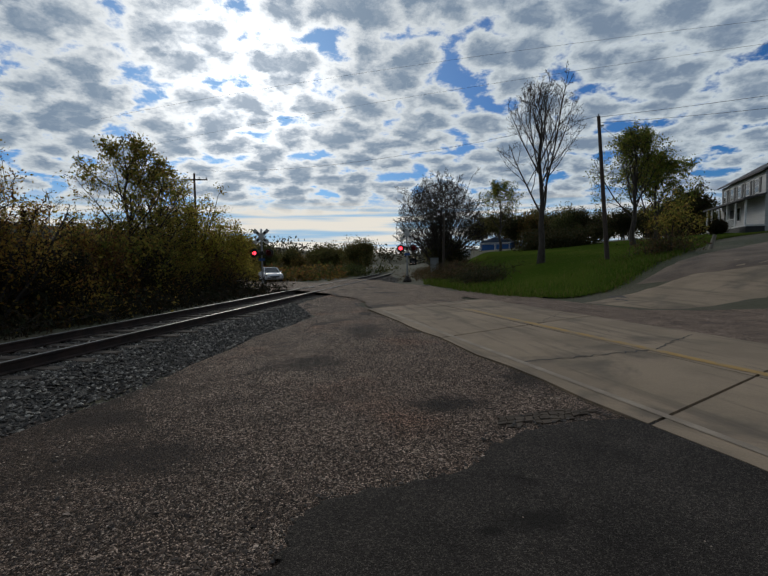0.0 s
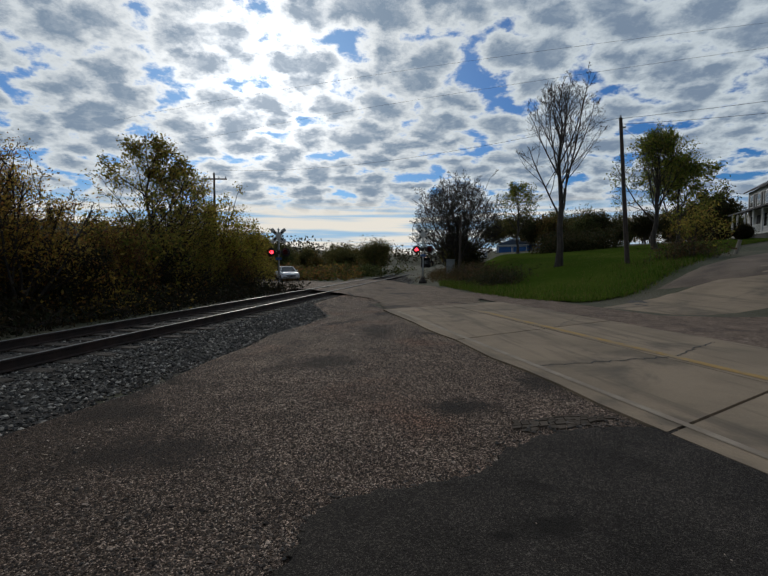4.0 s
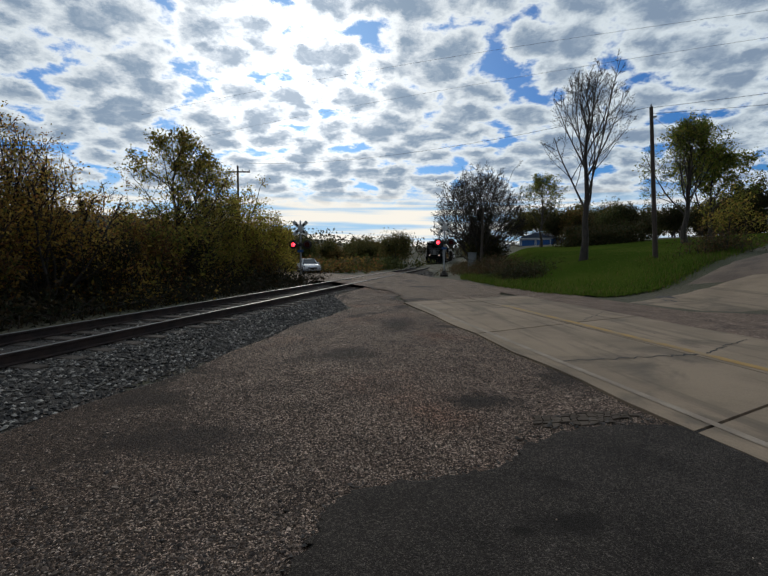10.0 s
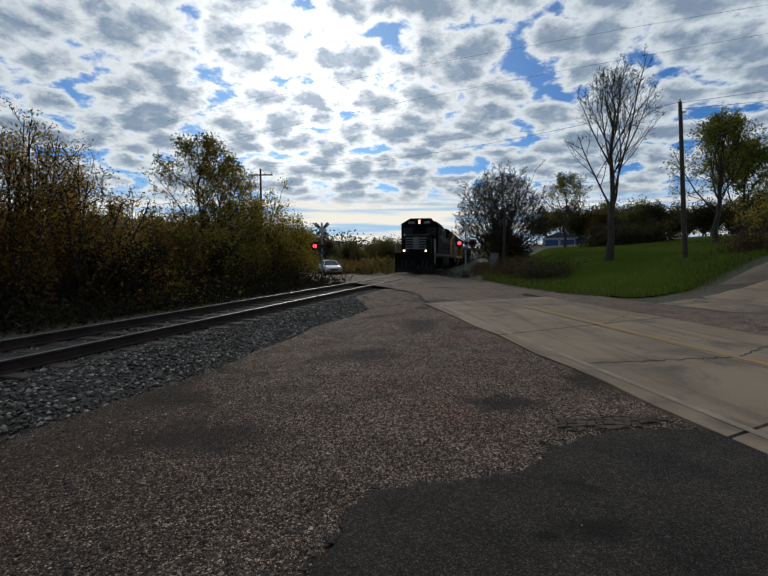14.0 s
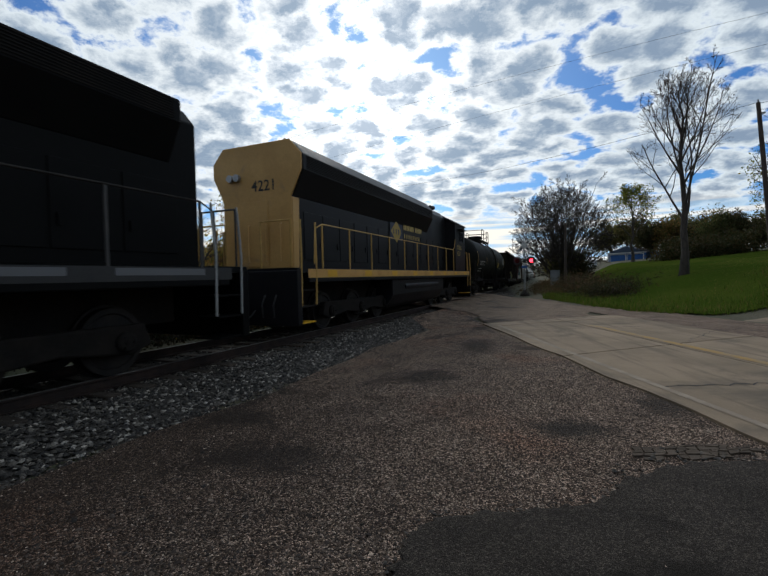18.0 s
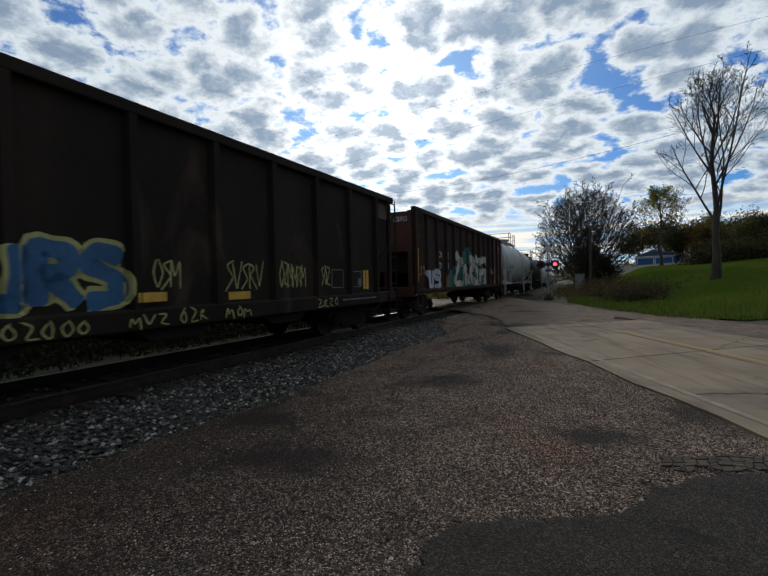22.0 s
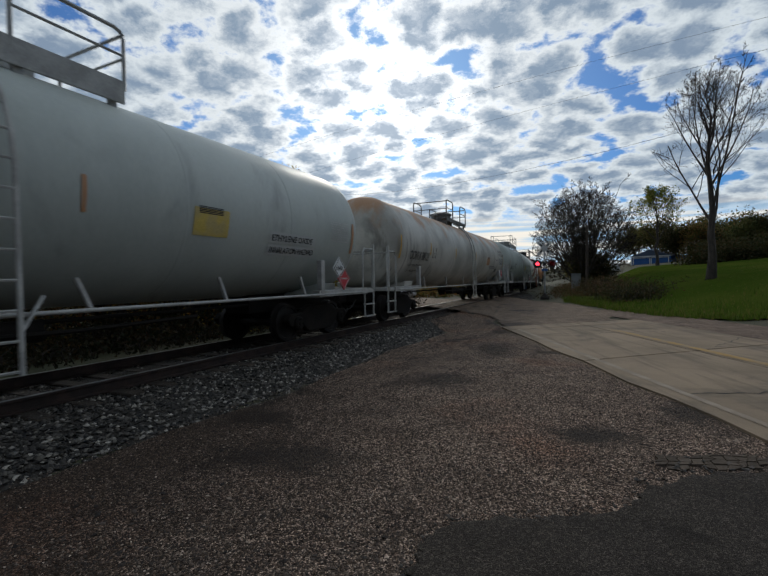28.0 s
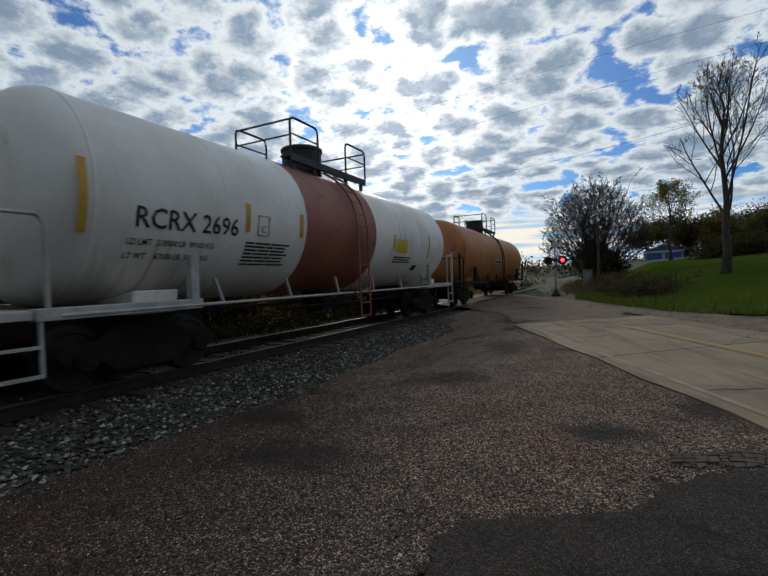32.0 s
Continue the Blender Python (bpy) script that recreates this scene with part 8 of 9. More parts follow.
# ---- lettering, tape, placards and spray paint on the train ----
LABEL_BLUE = plain("label_dark_blue", (0.015, 0.025, 0.06), 0.5)
PANEL_DARK = plain("panel_grey", (0.2, 0.2, 0.2), 0.6)
g = on_tank(1.45, 2.45)
letters(gatx, "GATX 223771", 0.40, 5.6, 2.02, g, LETTER_W, 0.86)
for k, z in enumerate((1.78, 1.62)):
    part("small_print", bars(1, 5.55, z, 0.04, [[0.1, 0.2, 0.35, 0.1, 0.35, 0.1]], g), LETTER_W, gatx, "small white print")
for x, a, b in ((6.47, 1.95, 2.9), (2.77, 2.17, 2.65), (-1.46, 2.16, 2.62), (-3.88, 2.13, 2.58), (-7.5, 1.95, 2.9)):
    tape(gatx, [x], a, b, g)
p = part("notice", panel(-3.1, -3.75, 1.97, 2.38, g), STICKER, gatx, "yellow emergency notice")
part("notice_print", side_text("800-424-9300", 0.10, -3.13, 2.0, on_tank(1.455, 2.45)), LETTER_K, p)
part("notice_bar", bars(3, -3.15, 2.31, 0.03, [[0.5], [0.42], [0.45]], on_tank(1.455, 2.45)), LETTER_K, p)
letters(gatx, "SR-8754 FRA AIP", 0.17, -4.3, 1.86, g, LETTER_W)
part("data_table", bars(9, -6.25, 2.70, 0.028, [[0.18, 0.3, 0.22, 0.2], [0.3, 0.2, 0.3, 0.15], [0.2, 0.35, 0.3]], g, 2.0), LETTER_W, gatx, "stencilled data table")

# white tank with long drips
g = on_tank(1.53, 2.59)
letters(utl, "UTLX 930174", 0.40, 5.8, 2.05, g, LETTER_K, 0.92)
part("small_print", bars(3, 5.75, 1.85, 0.035, [[0.25, 0.5, 0.2, 0.5], [0.3, 0.5, 0.6]], g, 2.6), LETTER_K, utl, "small black print")
for x, a, b in ((6.94, 1.95, 2.9), (2.97, 2.25, 2.65), (-1.63, 2.12, 2.6), (-4.3, 2.13, 2.65), (-7.75, 2.0, 2.9)):
    tape(utl, [x], a, b, g)
p = part("notice", panel(-1.86, -2.55, 2.12, 2.52, g), STICKER, utl, "yellow emergency notice")
part("notice_bar", bars(6, -1.94, 2.45, 0.016, [[0.12, 0.2, 0.1], [0.1, 0.06, 0.16, 0.1], [0.2, 0.1, 0.15]], on_tank(1.535, 2.59), 3.4), LETTER_K, p)
letters(utl, "ETHYLENE OXIDE", 0.17, -3.27, 2.16, g, LETTER_K, 0.95)
letters(utl, "INHALATION HAZARD", 0.17, -3.27, 1.95, g, LETTER_K, 0.92)
part("data_table", bars(8, -6.55, 2.7, 0.03, [[0.18, 0.3, 0.22], [0.3, 0.2, 0.2]], g, 2.2), LETTER_K, utl, "stencilled data table")
part("blue_label", panel(-5.55, -5.98, 1.74, 1.98, g), LABEL_BLUE, utl, "small dark blue label")
placards(utl, -6.9, 1.56, 1.60, 0.5, 0.0)
placards(utl, 7.55, 1.2, 1.55, 0.5, 0.0)

# second black tank
g = on_tank(1.46, 2.49)
letters(blk, "TAEX 3446", 0.40, 5.95, 2.03, g, LETTER_W, 0.9)
part("small_print", bars(2, 5.9, 1.82, 0.035, [[0.25, 0.5, 0.2, 0.5], [0.3, 0.5, 0.6]], g), LETTER_W, blk, "small white print")
for x, a, b in ((6.38, 2.1, 3.0), (2.87, 2.33, 2.8), (-1.6, 2.2, 2.7), (-4.3, 2.2, 2.7), (-8.3, 1.95, 2.8)):
    tape(blk, [x], a, b, g)
part("notice", panel(-3.2, -3.7, 2.0, 2.35, g), STICKER, blk, "yellow emergency notice")

# three pale tanks
for c, r, zc, mark, xs, note, eth in ((d1, 1.53, 2.55, "DOWX 81010", (6.6, 3.9, 1.02, -1.9, -8.2), -3.48, -5.25), (d2, 1.51, 2.53, "DOWX 88121", (7.6, 4.84, 1.59, -2.0, -9.3), -4.64, -7.99), (d3, 1.53, 2.57, "DOWX 81018", (6.83, 3.93, 1.0, -1.9, -8.35), -3.63, -5.5)):
    g = on_tank(r, zc)
    x0 = {"DOWX 81010": 6.1, "DOWX 88121": 6.75, "DOWX 81018": 6.1}[mark]
    letters(c, mark, 0.42, x0, 2.0, g, LETTER_K, 0.72 if c is not d1 else 0.70)
    if c is d3:
        letters(c, "LD LMT  175200 LB  79400 KG", 0.13, x0 - 0.05, 1.78, g, LETTER_K, 0.85)
        letters(c, "LT WT   110800 LB  50300 KG", 0.13, x0 - 0.05, 1.60, g, LETTER_K, 0.85)
    elif c is d2:
        letters(c, "LD LMT  187400 LB  85000 KG", 0.12, x0 - 0.05, 1.78, g, LETTER_K, 0.8)
        letters(c, "LT WT    98600 LB  44700 KG", 0.12, x0 - 0.05, 1.60, g, LETTER_K, 0.8)
    else:
        letters(c, "LD LMT  175500 LB  79600 KG", 0.13, x0 - 0.05, 1.78, g, LETTER_K, 0.8)
        letters(c, "LT WT   110500 LB  50100 KG", 0.13, x0 - 0.05, 1.60, g, LETTER_K, 0.8)
    for k, x in enumerate(xs):
        tape(c, [x], 2.0 if k in (0, 4) else 2.2, 2.72 if k in (0, 4) else 2.64, g, REFLECT if c is d2 else REFLECT_OR, 0.1 if c is d2 or k in (0, 4) else 0.06)
    px = xs[1] - 0.3
    fr = part("plate_mark", MB().tube([g(px, 2.12, 0), g(px - 0.3, 2.12, 0), g(px - 0.3, 2.12, 0.36), g(px, 2.12, 0.36), g(px, 2.12, 0)], 0.008, 4), LETTER_K, c, "stencilled square with a letter")
    part("lettering", side_text("C", 0.18, px - 0.08, 2.18, g), LETTER_K, fr)
    p = part("notice", panel(note, note - 0.7, 2.07, 2.5, g), STICKER_FADED if c is not d2 else REFLECT_OR, c, "faded yellow notice")
    part("notice_bar", bars(5, note - 0.08, 2.50, 0.014, [[0.16, 0.2, 0.1], [0.1, 0.22, 0.14]], on_tank(r + 0.005, zc)), LETTER_K, p)
    if c is d2:
        letters(c, "ETHYLENE OXIDE", 0.17, eth, 2.93, g, LETTER_K, 0.78)
        letters(c, "INHALATION HAZARD", 0.17, eth, 2.72, g, LETTER_K, 0.75)
        letters(c, "DOT-E 14173", 0.17, -7.13, 2.40, g, LETTER_K, 0.58)
        pt = part("table_panel", panel(-8.02, -9.17, 2.17, 2.60, g), PANEL_PALE, c, "pale data panel with a border")
        part("data_table", bars(7, -8.05, 2.53, 0.016, [[0.3, 0.3, 0.2, 0.22], [0.2, 0.3, 0.3, 0.22]], on_tank(r + 0.006, zc, 0.016), 3.4), LETTER_K, pt)
        for q in (-7.24, -7.45):
            part("dark_label", panel(q, q - 0.19, 1.72, 1.94, g), LETTER_K, c, "small dark label")
        part("small_print", bars(2, -5.4, 2.0, 0.05, [[0.3, 0.5, 0.2, 0.5]], g), PANEL_DARK, c, "faint stencilled print")
    elif eth:
        fp = on_tank(r + 0.006, zc, 0.016)
        for k, (word, z) in enumerate((("ETHYLENE OXIDE", 2.12), ("INHALATION HAZARD", 1.90))):
            pp = part("word_panel", panel(eth + 0.05, eth - 1.42, z - 0.05, z + 0.16, g), PANEL_PALE, c, "pale painted panel")
            part("lettering", side_text(word, 0.17, eth, z - 0.01, fp, 0.95 if k == 0 else 0.80), LETTER_K, pp)
    if c is not d2:
        part("data_table", bars(9, -7.25, 2.66, 0.022, [[0.3, 0.22, 0.2], [0.2, 0.3, 0.2]], g, 2.4), LETTER_W, c, "stencilled data table")
    placards(c, (-7.52 if c is not d2 else -8.07), r + 0.03, 1.62, 0.2 if c is not d2 else 0.52, 0.24 if c is not d2 else 0.0)

# white tank with the red band
g = on_tank(1.48, 2.56)
letters(rcr, "RCRX 2696", 0.40, 4.93, 2.13, g, LETTER_K, 0.93)
letters(rcr, "LD LMT  218500 LB  99100 KG", 0.13, 5.0, 1.90, g, LETTER_K, 0.85)
letters(rcr, "LT WT    67500 LB  30600 KG", 0.13, 5.0, 1.72, g, LETTER_K, 0.85)
for x, a, b in ((5.57, 2.0, 2.9), (2.9, 2.22, 2.7), (1.42, 2.22, 2.68), (-2.9, 2.15, 2.6), (-5.6, 2.0, 2.8)):
    tape(rcr, [x], a, b, g)
fr = part("plate_mark", MB().tube([g(2.65, 2.18, 0), g(2.38, 2.18, 0), g(2.38, 2.18, 0.34), g(2.65, 2.18, 0.34), g(2.65, 2.18, 0)], 0.008, 4), LETTER_K, rcr, "stencilled square with a letter")
part("lettering", side_text("C", 0.17, 2.58, 2.23, g), LETTER_K, fr)
part("small_print", bars(7, 2.9, 2.02, 0.035, [[0.2, 0.4, 0.5], [0.5, 0.2, 0.3], [0.3, 0.3, 0.4]], g), LETTER_K, rcr, "small black print")
part("notice", panel(-3.05, -3.8, 2.1, 2.5, g), STICKER, rcr, "yellow emergency notice")
part("small_print", bars(3, -3.0, 1.95, 0.04, [[0.4, 0.5, 0.3], [0.5, 0.6]], g), LETTER_K, rcr)
part("dark_label", panel(-4.6, -4.95, 1.6, 1.8, g), LETTER_K, rcr, "small dark label")
# orange tank
g = on_tank(1.46, 2.46)
part("name_panel", panel(0.6, -1.0, 2.0, 2.25, g), PANEL_PALE, orn, "pale lettered panel")
part("name_bars", bars(1, 0.5, 2.05, 0.14, [[0.5, 0.7]], on_tank(1.466, 2.46)), LETTER_K, orn)
for x in (6.6, -6.8):
    tape(orn, [x], 2.0, 2.8, g)


def rib_surface(length, ribs, inset=0.2, w=1.46):
    """Lays paint on a hopper's side, over its ribs."""
    xs = [length / 2 - inset - (length - 2 * inset) * k / (ribs - 1) for k in range(ribs)]

    def surf(x, z, v=0.0):
        d = min(abs(x - q) for q in xs)
        y = w + (0.104 if d < 0.075 else (0.104 * (0.125 - d) / 0.05 if d < 0.125 else 0.0))
        return (x, y + 0.006, max(z + v, 1.035))
    return surf


def stroke(pts, width, surf, lift=0.0):
    """A sprayed line with rounded joints, laid on the side in short pieces."""
    mb = MB()
    fine = []
    for (x0, z0), (x1, z1) in zip(pts, pts[1:]):
        n = max(2, int(math.hypot(x1 - x0, z1 - z0) / 0.035))
        fine += [(x0 + (x1 - x0) * i / n, z0 + (z1 - z0) * i / n) for i in range(n)]
    fine.append(pts[-1])
    for _ in range(2):
        fine = [fine[0]] + [((a[0] + 2 * b[0] + c[0]) / 4, (a[1] + 2 * b[1] + c[1]) / 4) for a, b, c in zip(fine, fine[1:], fine[2:])] + [fine[-1]]
    rows = 5 if width < 0.1 else 15
    for i, (x, z) in enumerate(fine):
        a, b = fine[max(i - 1, 0)], fine[min(i + 1, len(fine) - 1)]
        tx, tz = b[0] - a[0], b[1] - a[1]
        ln = math.hypot(tx, tz) or 1
        nx, nz = -tz / ln, tx / ln
        wd = width * (0.5 + 0.06 * math.sin(i * 0.5))
        if i in (0, len(fine) - 1):
            wd *= 0.6
        for k in range(rows):
            o = (k / (rows - 1) * 2 - 1) * wd
            p = surf(x + nx * o, z + nz * o)
            mb.v.append((p[0], p[1] + lift, p[2]))
        if i:
            mb.f += [((i - 1) * rows + k, (i - 1) * rows + k + 1, i * rows + k + 1, i * rows + k) for k in range(rows - 1)]
    return mb


GLYPHS = [
    [[(0.0, .9), (.55, 1), (.9, .78), (.5, .5), (.05, .3), (.1, .02), (.95, .05)]],
    [[(.15, 0), (.25, .95)], [(.25, .5), (.7, .62), (.8, 0)]],
    [[(.12, 0), (.15, 1), (.75, .92), (.75, .6), (.2, .5)], [(.4, .5), (.95, 0)]],
    [[(.95, .85), (.35, 1), (.12, .72), (.8, .45), (.82, .1), (.1, .02)]],
    [[(.1, 0), (.12, .85)], [(.12, .85), (.9, 1.0), (1.1, .7)], [(.2, .45), (.85, .5), (.9, 0)]],
    [[(.05, 1), (.4, 0), (.85, 1)]],
    [[(.1, 1), (.12, .1), (.75, .05), (.8, 1)]],
]


def piece(car, glyphs, x, z, w, h, width, surf, m, under=None, extra=0.07):
    """Block shapes side by side, each with a darker outline."""
    for k, gi in enumerate(glyphs):
        for line in GLYPHS[gi]:
            pts = [(x - (k + u) * w, z + v * h) for u, v in line]
            if under is not None:
                part("spray_outline", stroke(pts, width + extra, surf, 0.001), under, car)
            part("spray_letter", stroke(pts, width, surf, 0.004), m, car, "sprayed block shape")


def scribble(car, x, z, w, h, surf, m, seed, width=0.035, tangle=1.0):
    rnd = random.Random(seed)
    n = max(3, round(w / 0.19))
    for k in range(n):
        u0 = w * k / n
        pts = [(x - u0 - w / n * u * tangle, z + h * v) for u, v in rnd.choice((((0, 0), (.2, 1), (.45, .3), (.7, 1), (.85, 0)), ((.8, .95), (.2, .8), (.75, .4), (.1, 0)), ((.1, 1), (.8, .9), (.1, .1), (.9, .05)), ((.1, 0), (.2, .9), (.7, .8), (.2, .45), (.9, 0)), ((.5, 1), (.1, .5), (.5, 0), (.85, .5), (.5, 1)), ((.1, .9), (.4, 0), (.8, 1))))]
        part("spray_tag", stroke([(a + rnd.uniform(-.02, .02), b + rnd.uniform(-.03, .03)) for a, b in pts], width, surf, 0.003), m, car, "thin sprayed tag")


s2 = rib_surface(14.5, 14)
vs, fs = flat_text("DREX 200153", 0.22)
part("end_number", MB().add([(7.256, 1.15 - u * 0.9 + 0.15, 3.28 + v) for u, v in vs], fs), LETTER_W, hop2, "white stencilled number on the end")
letters(hop2, "DR", 0.36, 4.62, 2.18, s2, LETTER_W, 0.85)
letters(hop2, "EX", 0.36, 3.74, 2.18, s2, LETTER_W, 0.85)
letters(hop2, "200", 0.34, 4.76, 1.77, s2, LETTER_W, 0.92)
letters(hop2, "153", 0.34, 3.80, 1.77, s2, LETTER_W, 0.92)
for k, (pts, wd) in enumerate((([(3.5, 1.1), (2.6, 1.5), (1.7, 2.2)], 0.8), ([(1.6, 2.0), (0.6, 2.45), (-0.6, 2.1)], 0.7), ([(-0.6, 1.4), (-1.8, 2.0), (-2.4, 2.2)], 0.8), ([(-1.8, 1.1), (-3.0, 1.25)], 0.6), ([(2.0, 1.3), (-1.6, 1.3)], 0.9))):
    part("spray_backing", stroke(pts, wd, s2), TEAL, hop2, "teal sprayed backing")
piece(hop2, (0, 1, 2, 3, 4), 2.75, 1.08, 1.12, 1.30, 0.34, s2, SPRAY_CREAM, LETTER_K, 0.10)
piece(hop2, (5, 6, 3, 2), 6.05, 1.06, 0.42, 0.62, 0.17, s2, SPRAY_SILVER, LETTER_K, 0.05)
for k, (x, z) in enumerate(((6.6, 1.5), (-4.4, 1.6), (-5.2, 1.65), (-5.9, 3.0), (-6.4, 2.9), (-5.9, 1.3))):
    scribble(hop2, x, z, 0.45, 0.34, s2, LETTER_W, 100 + k, 0.018, 1.5)
for x, a, b in ((3.84, 1.04, 1.5), (-4.9, 1.05, 1.55), (-6.25, 1.24, 2.42), (6.75, 1.3, 2.4)):
    tape(hop2, [x], a, b, s2)
part("end_panel", MB().box(-7.1, -5.35, 1.4605, 1.4635, 1.06, 3.60), RUSTY, hop2, "rusty red end panel of the side")
for k, zz in enumerate((1.5, 2.3, 3.0)):
    part("stiffener", MB().box(-7.0, -6.4, 1.4635, 1.495, zz, zz + 0.07), RUSTY, hop2)
s1 = rib_surface(14.7, 10, 1.15)


def SILL(x, z, v=0.0):
    """The outer face of a hopper's side sill."""
    return (x, 1.588, z + v)


letters(hop1, "DREX", 0.36, 6.05, 2.12, s1, LETTER_W, 0.92)
letters(hop1, "812", 0.30, 4.72, 2.12, s1, LETTER_W, 0.95)
part("orange_plate", panel(6.1, 5.84, 1.6, 2.06, s1), REFLECT, hop1, "orange-yellow plate")
piece(hop1, (6, 2, 3), 2.4, 1.14, 0.53, 0.66, 0.22, s1, SPRAY_BLUE, SPRAY_LEMON, 0.12)
scribble(hop1, 3.3, 1.45, 0.5, 0.3, s1, SPRAY_BLUE, 131, 0.04)
for k, (x, z, w, h) in enumerate(((2.2, 0.79, 0.9, 0.17), (0.85, 0.79, 0.6, 0.18), (0.1, 0.79, 0.5, 0.2), (-0.75, 0.79, 0.6, 0.17), (-3.3, 0.80, 0.85, 0.19), (-0.85, 1.24, 0.9, 0.50), (-2.2, 1.26, 0.42, 0.5), (-2.62, 1.26, 0.40, 0.44), (-3.6, 1.24, 0.34, 0.46), (0.45, 1.3, 0.45, 0.4))):
    scribble(hop1, x, z, w, h, SILL if z < 1 else s1, SPRAY_LEMON, 120 + k, 0.022, 1.5 if z > 1 else 1.0)
for x, z in ((3.1, 1.12), (0.45, 1.12), (-1.2, 1.08)):
    part("orange_plate", panel(x + 0.25, x - 0.25, z, z + 0.13, s1), REFLECT, hop1)
# outlined stencil boxes, a pale card and two tall strips beside the end
for x0, x1, z0, z1 in ((-4.05, -4.55, 1.2, 1.63), (-4.95, -5.42, 1.2, 1.6)):
    mbx = MB()
    for a, b, c, d in ((x0, x1, z0, z0 + 0.02), (x0, x1, z1 - 0.02, z1), (x0, x0 - 0.02, z0 + 0.02, z1 - 0.02), (x1 + 0.02, x1, z0 + 0.02, z1 - 0.02)):
        mbx.box(min(a, b), max(a, b), 1.4605, 1.466, c, d)
    part("stencil_box", mbx, STENCIL, hop1, "worn white outlined stencil box")
part("card", panel(-5.25, -5.4, 1.24, 1.42, s1), STENCIL, hop1, "small pale card")
for x in (-5.52, -5.68):
    part("orange_strip", panel(x, x - 0.12, 1.14, 1.63, s1), REFLECT, hop1, "tall orange-yellow strip")
part("small_print", bars(1, -4.3, 0.90, 0.035, [[0.3, 0.2, 0.35, 0.25, 0.15, 0.3]], SILL), STENCIL, hop1, "stencilled print along the sill")

# locomotives
y2 = on_flat(1.0, 0.012)
lx, lz = 1.62, 2.98
mbd = MB().add([(lx + 0.55, 1.022, lz), (lx, 1.022, lz + 0.40), (lx - 0.55, 1.022, lz), (lx, 1.022, lz - 0.40)], [(0, 1, 2, 3)])
badge = part("badge", mbd, BADGE_YELLOW, second, "yellow diamond badge on the hood")
part("badge_field", MB().add([(lx + 0.6, 1.0195, lz + 0.30), (lx - 0.6, 1.0195, lz + 0.30), (lx - 0.6, 1.0195, lz - 0.30), (lx + 0.6, 1.0195, lz - 0.30)], [(0, 1, 2, 3)]), LABEL_BLUE, badge, "blue field behind the diamond")
part("badge_bars", bars(1, lx + 0.33, lz - 0.09, 0.18, [[0.09, 0.09, 0.12, 0.09]], on_flat(1.018, 0.010), 1), LABEL_BLUE, badge)
x = 0.86
for row, (z, hgt, words) in enumerate(((3.12, 0.19, (7, 5)), (2.80, 0.16, (8,)))):
    u = 0.0 if row == 0 else 0.06
    for cnt in words:
        for _ in range(cnt):
            w = 0.12 if row == 0 else 0.10
            part("name_bar", panel(x - u, x - u - w, z, z + hgt, y2, 1), LETTER_Y, second, "tall yellow bar of a painted name")
            u += w + (0.05 if row == 0 else 0.14)
        u += 0.14
yc = on_flat(1.5, 0.012)
letters(second, "WAMX", 0.34, -5.42, 2.66, yc, LETTER_Y, 0.92)
letters(second, "4221", 0.34, -5.5, 2.36, yc, LETTER_Y, 1.05)
# cream front of the long hood, number and twin lamps on it
hood_front = 9.1 - 1.05
END = [(-0.99, 1.60), (0.99, 1.60), (0.99, 3.25), (1.29, 3.85), (1.29, 4.21), (0.97, 4.56), (-0.97, 4.56), (-1.29, 4.21), (-1.29, 3.85), (-0.99, 3.25)]
part("hood_end_panel", MB().prism(END, hood_front, hood_front + 0.05, "x"), CREAM, second, "cream painted end of the long hood", bevel=0.02)
part("hood_end_wrap", MB().prism([(hood_front + 0.01, 1.60), (hood_front + 0.01, 3.24), (hood_front - 0.26, 3.24), (hood_front - 0.20, 1.60)], 0.985, 1.004), CREAM, second, "cream wrap on the hood side")
vs, fs = flat_text("4221", 0.36)
part("lettering", MB().add([(hood_front + 0.056, -0.12 + u, 3.44 + v) for u, v in vs], fs), LETTER_K, second, "black number on the cream end")
for q in (0.0, 0.2):
    part("end_lamp", MB().cyl((hood_front + 0.04, -0.72 + q, 3.80), (hood_front + 0.14, -0.72 + q, 3.80), 0.09, n=14), GALV, second, "round end headlight, unlit", smooth=40)
for q in (-0.62, -0.2, 0.3, 0.72):
    part("end_grab", MB().tube([(hood_front + 0.05, q, 1.75), (hood_front + 0.12, q, 1.78), (hood_front + 0.12, q, 2.62), (hood_front + 0.05, q, 2.65)], 0.016, 5), CREAM, second, smooth=60)
part("lift_ring", MB().lathe([(4.54, 0.05), (4.62, 0.05), (4.66, 0.03)], 8, (hood_front - 0.2, 0.7, 0)), CREAM, second, smooth=40)
part("hood_end_door", MB().box(hood_front + 0.05, hood_front + 0.065, -0.35, 0.35, 1.65, 3.2), CREAM, second, bevel=0.01)
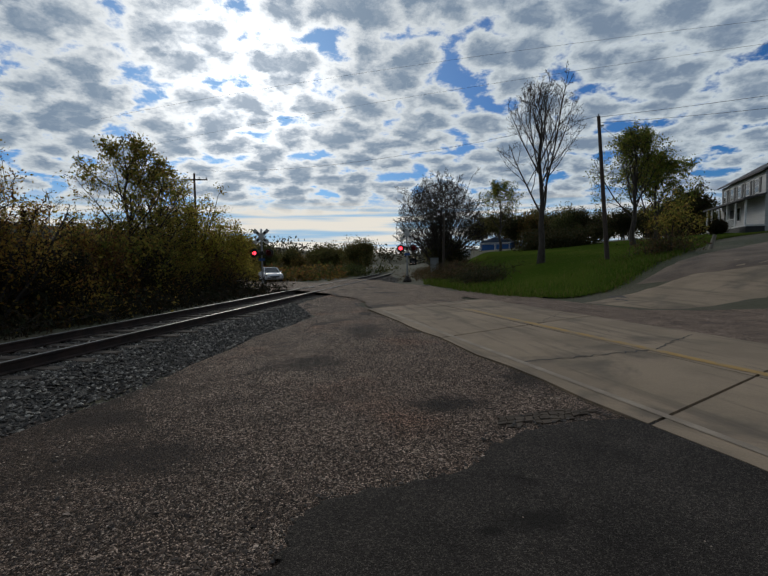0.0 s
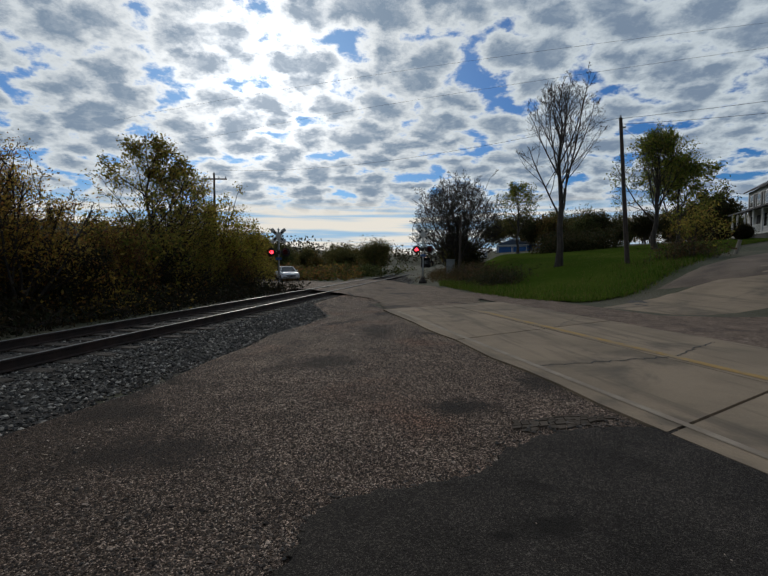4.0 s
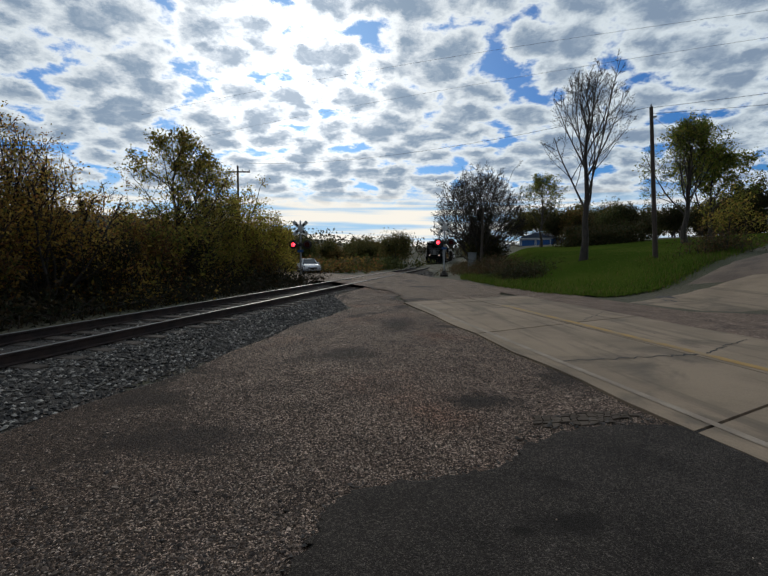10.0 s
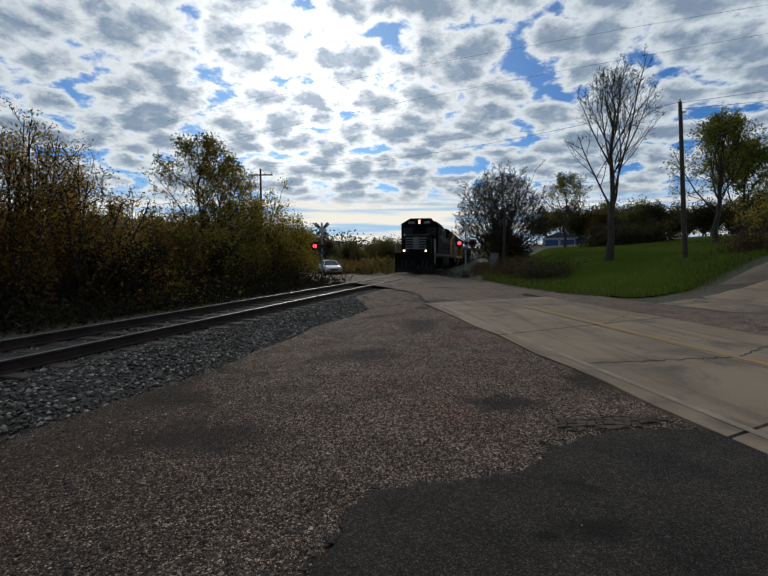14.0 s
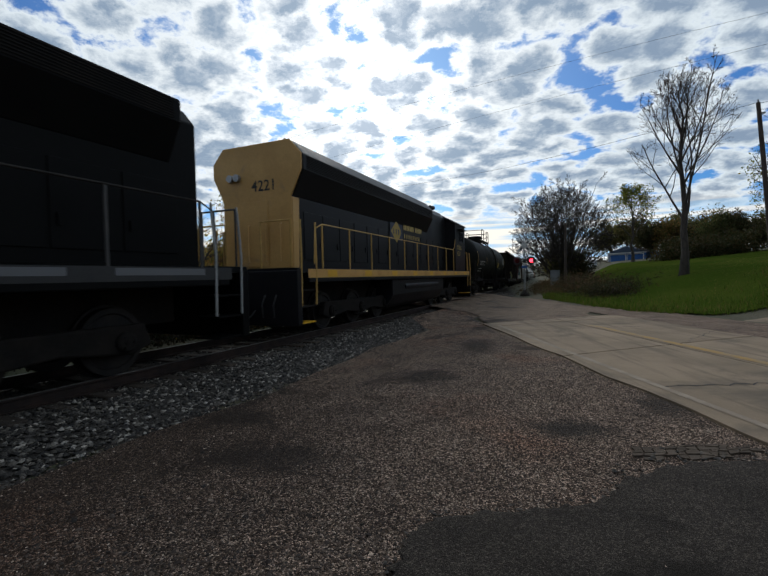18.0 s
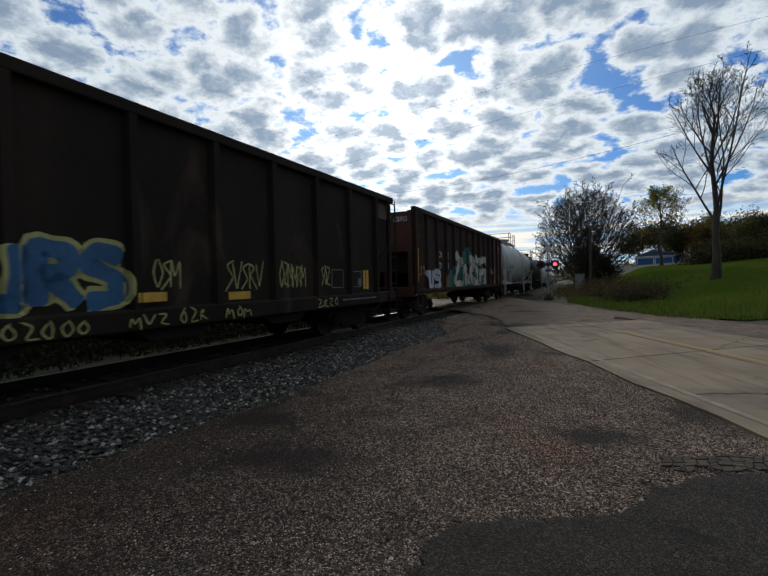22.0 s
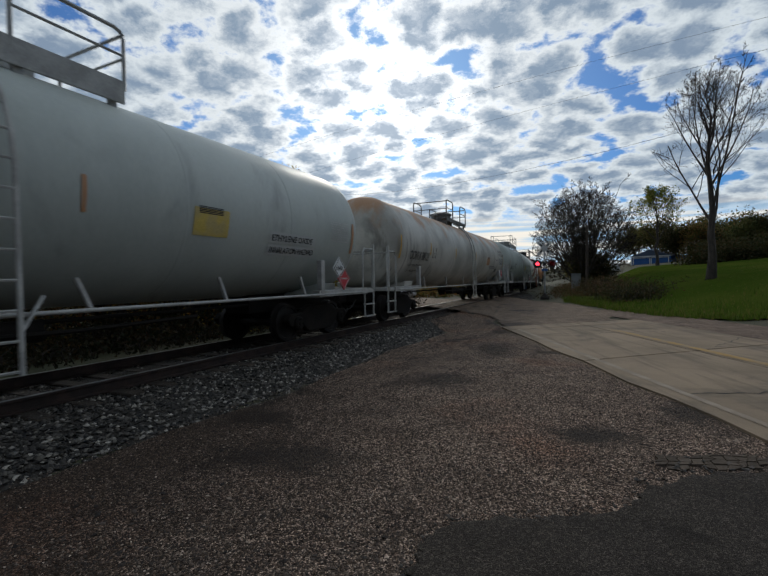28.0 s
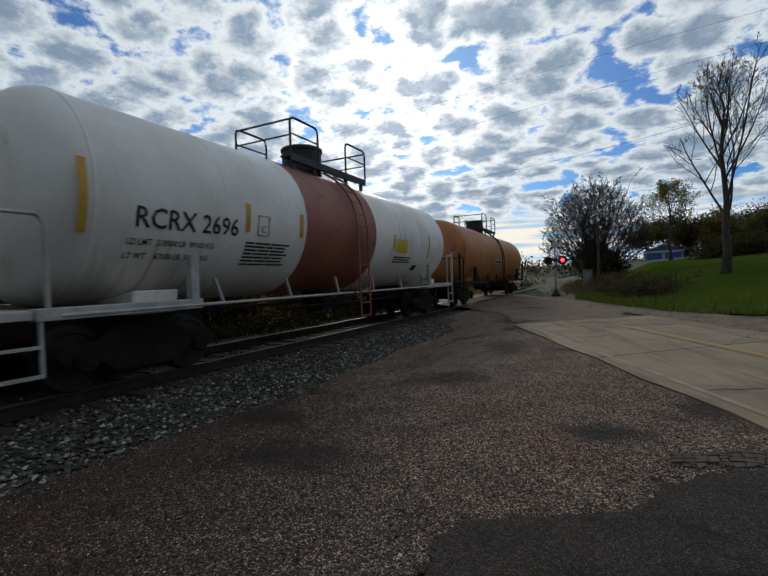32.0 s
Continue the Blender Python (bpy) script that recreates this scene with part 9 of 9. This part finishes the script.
# yellow blocks in the cream frame stripe
for k in range(8):
    xx = 7.4 - k * 2.05
    part("stripe_block", MB().box(xx - 0.45, xx, 1.506, 1.509, 1.38, 1.54), LOCO_YELLOW, second, "yellow block in the frame stripe")
for k in range(9):
    xx = 9.2 - k * 2.1
    part("stripe_block", MB().box(xx - 1.5, xx, 1.506, 1.509, 1.44, 1.54), STRIPE_GREY, lead, "grey-white block along the frame")
letters(second, "SD40-2", 0.10, -7.85, 1.68, on_flat(0.99, 0.012), LETTER_K)
letters(second, "HP 3000", 0.10, -7.85, 1.56, on_flat(0.99, 0.012), LETTER_K)
letters(lead, "6005", 0.48, 7.2, 2.30, yc, PANEL_DIM, 1.0)
part("hood_window", MB().box(0.1, 0.95, 0.99, 1.03, 2.2, 3.35), PANEL_DIM, lead, "grey intake screen on the hood", bevel=0.01)


# ---- what moves ----


def run(t):
    """Metres that the train has run, from its place at 20 s."""
    return 11.719 * (t - 20) + 0.01415 * (t - 20) ** 2


def train_pose(s):
    p, q = track_at(s - 0.5, 0, 0), track_at(s + 0.5, 0, 0)
    back = (q - p).normalized()
    x = -back
    y = Vector((0, 0, 1)).cross(x).normalized()
    z = x.cross(y)
    m = Matrix((x, y, z)).transposed().to_4x4()
    m.translation = track_at(s)
    return m


def motions():
    times = [i * 0.8 for i in range(41)]
    for car, mid in CARS:
        walk(car, [(t, train_pose(mid - run(t))) for t in times])
    # axle ends turn while they are near
    where = {car: mid for car, mid in CARS}
    for cap, ax, r, car in SPIN:
        s = where[car] - ax
        seen = [k / FPS for k in range(32 * FPS + 1) if -1.5 < s - run(k / FPS) < 17]
        if len(seen) < 3:
            continue
        rows = [(t, pose(ax, 0, r) @ Matrix.Rotation(run(t) / r, 4, "Y")) for t in seen]
        first, last = rows[0][1], rows[-1][1]
        if seen[0] > 0:
            rows.insert(0, (0, first))
        if seen[-1] < 32:
            rows.append((32, last))
        walk(cap, rows)
    # the crossing lamps flash in turn: an added vane swings over each always-lit lens
    beat, start = 0.708, 20.185
    n0 = int(-start / beat) - 1
    for vanes in (vanes_l, vanes_r):
        for vane, sx in vanes:
            is_right = sx > 0
            rows = []
            for k in range(n0, n0 + 50):
                t0, t1 = start + k * beat, start + (k + 1) * beat - 0.04
                lit = (k % 2 == 0) == is_right
                m = pose(sx, -0.33, 2.55, 0, 0, 88 if lit else 0)
                for t in (max(t0, 0), min(t1, 32)):
                    if t0 < 32 and t1 > 0:
                        rows.append((t, m))
            walk(vane, rows)


motions()
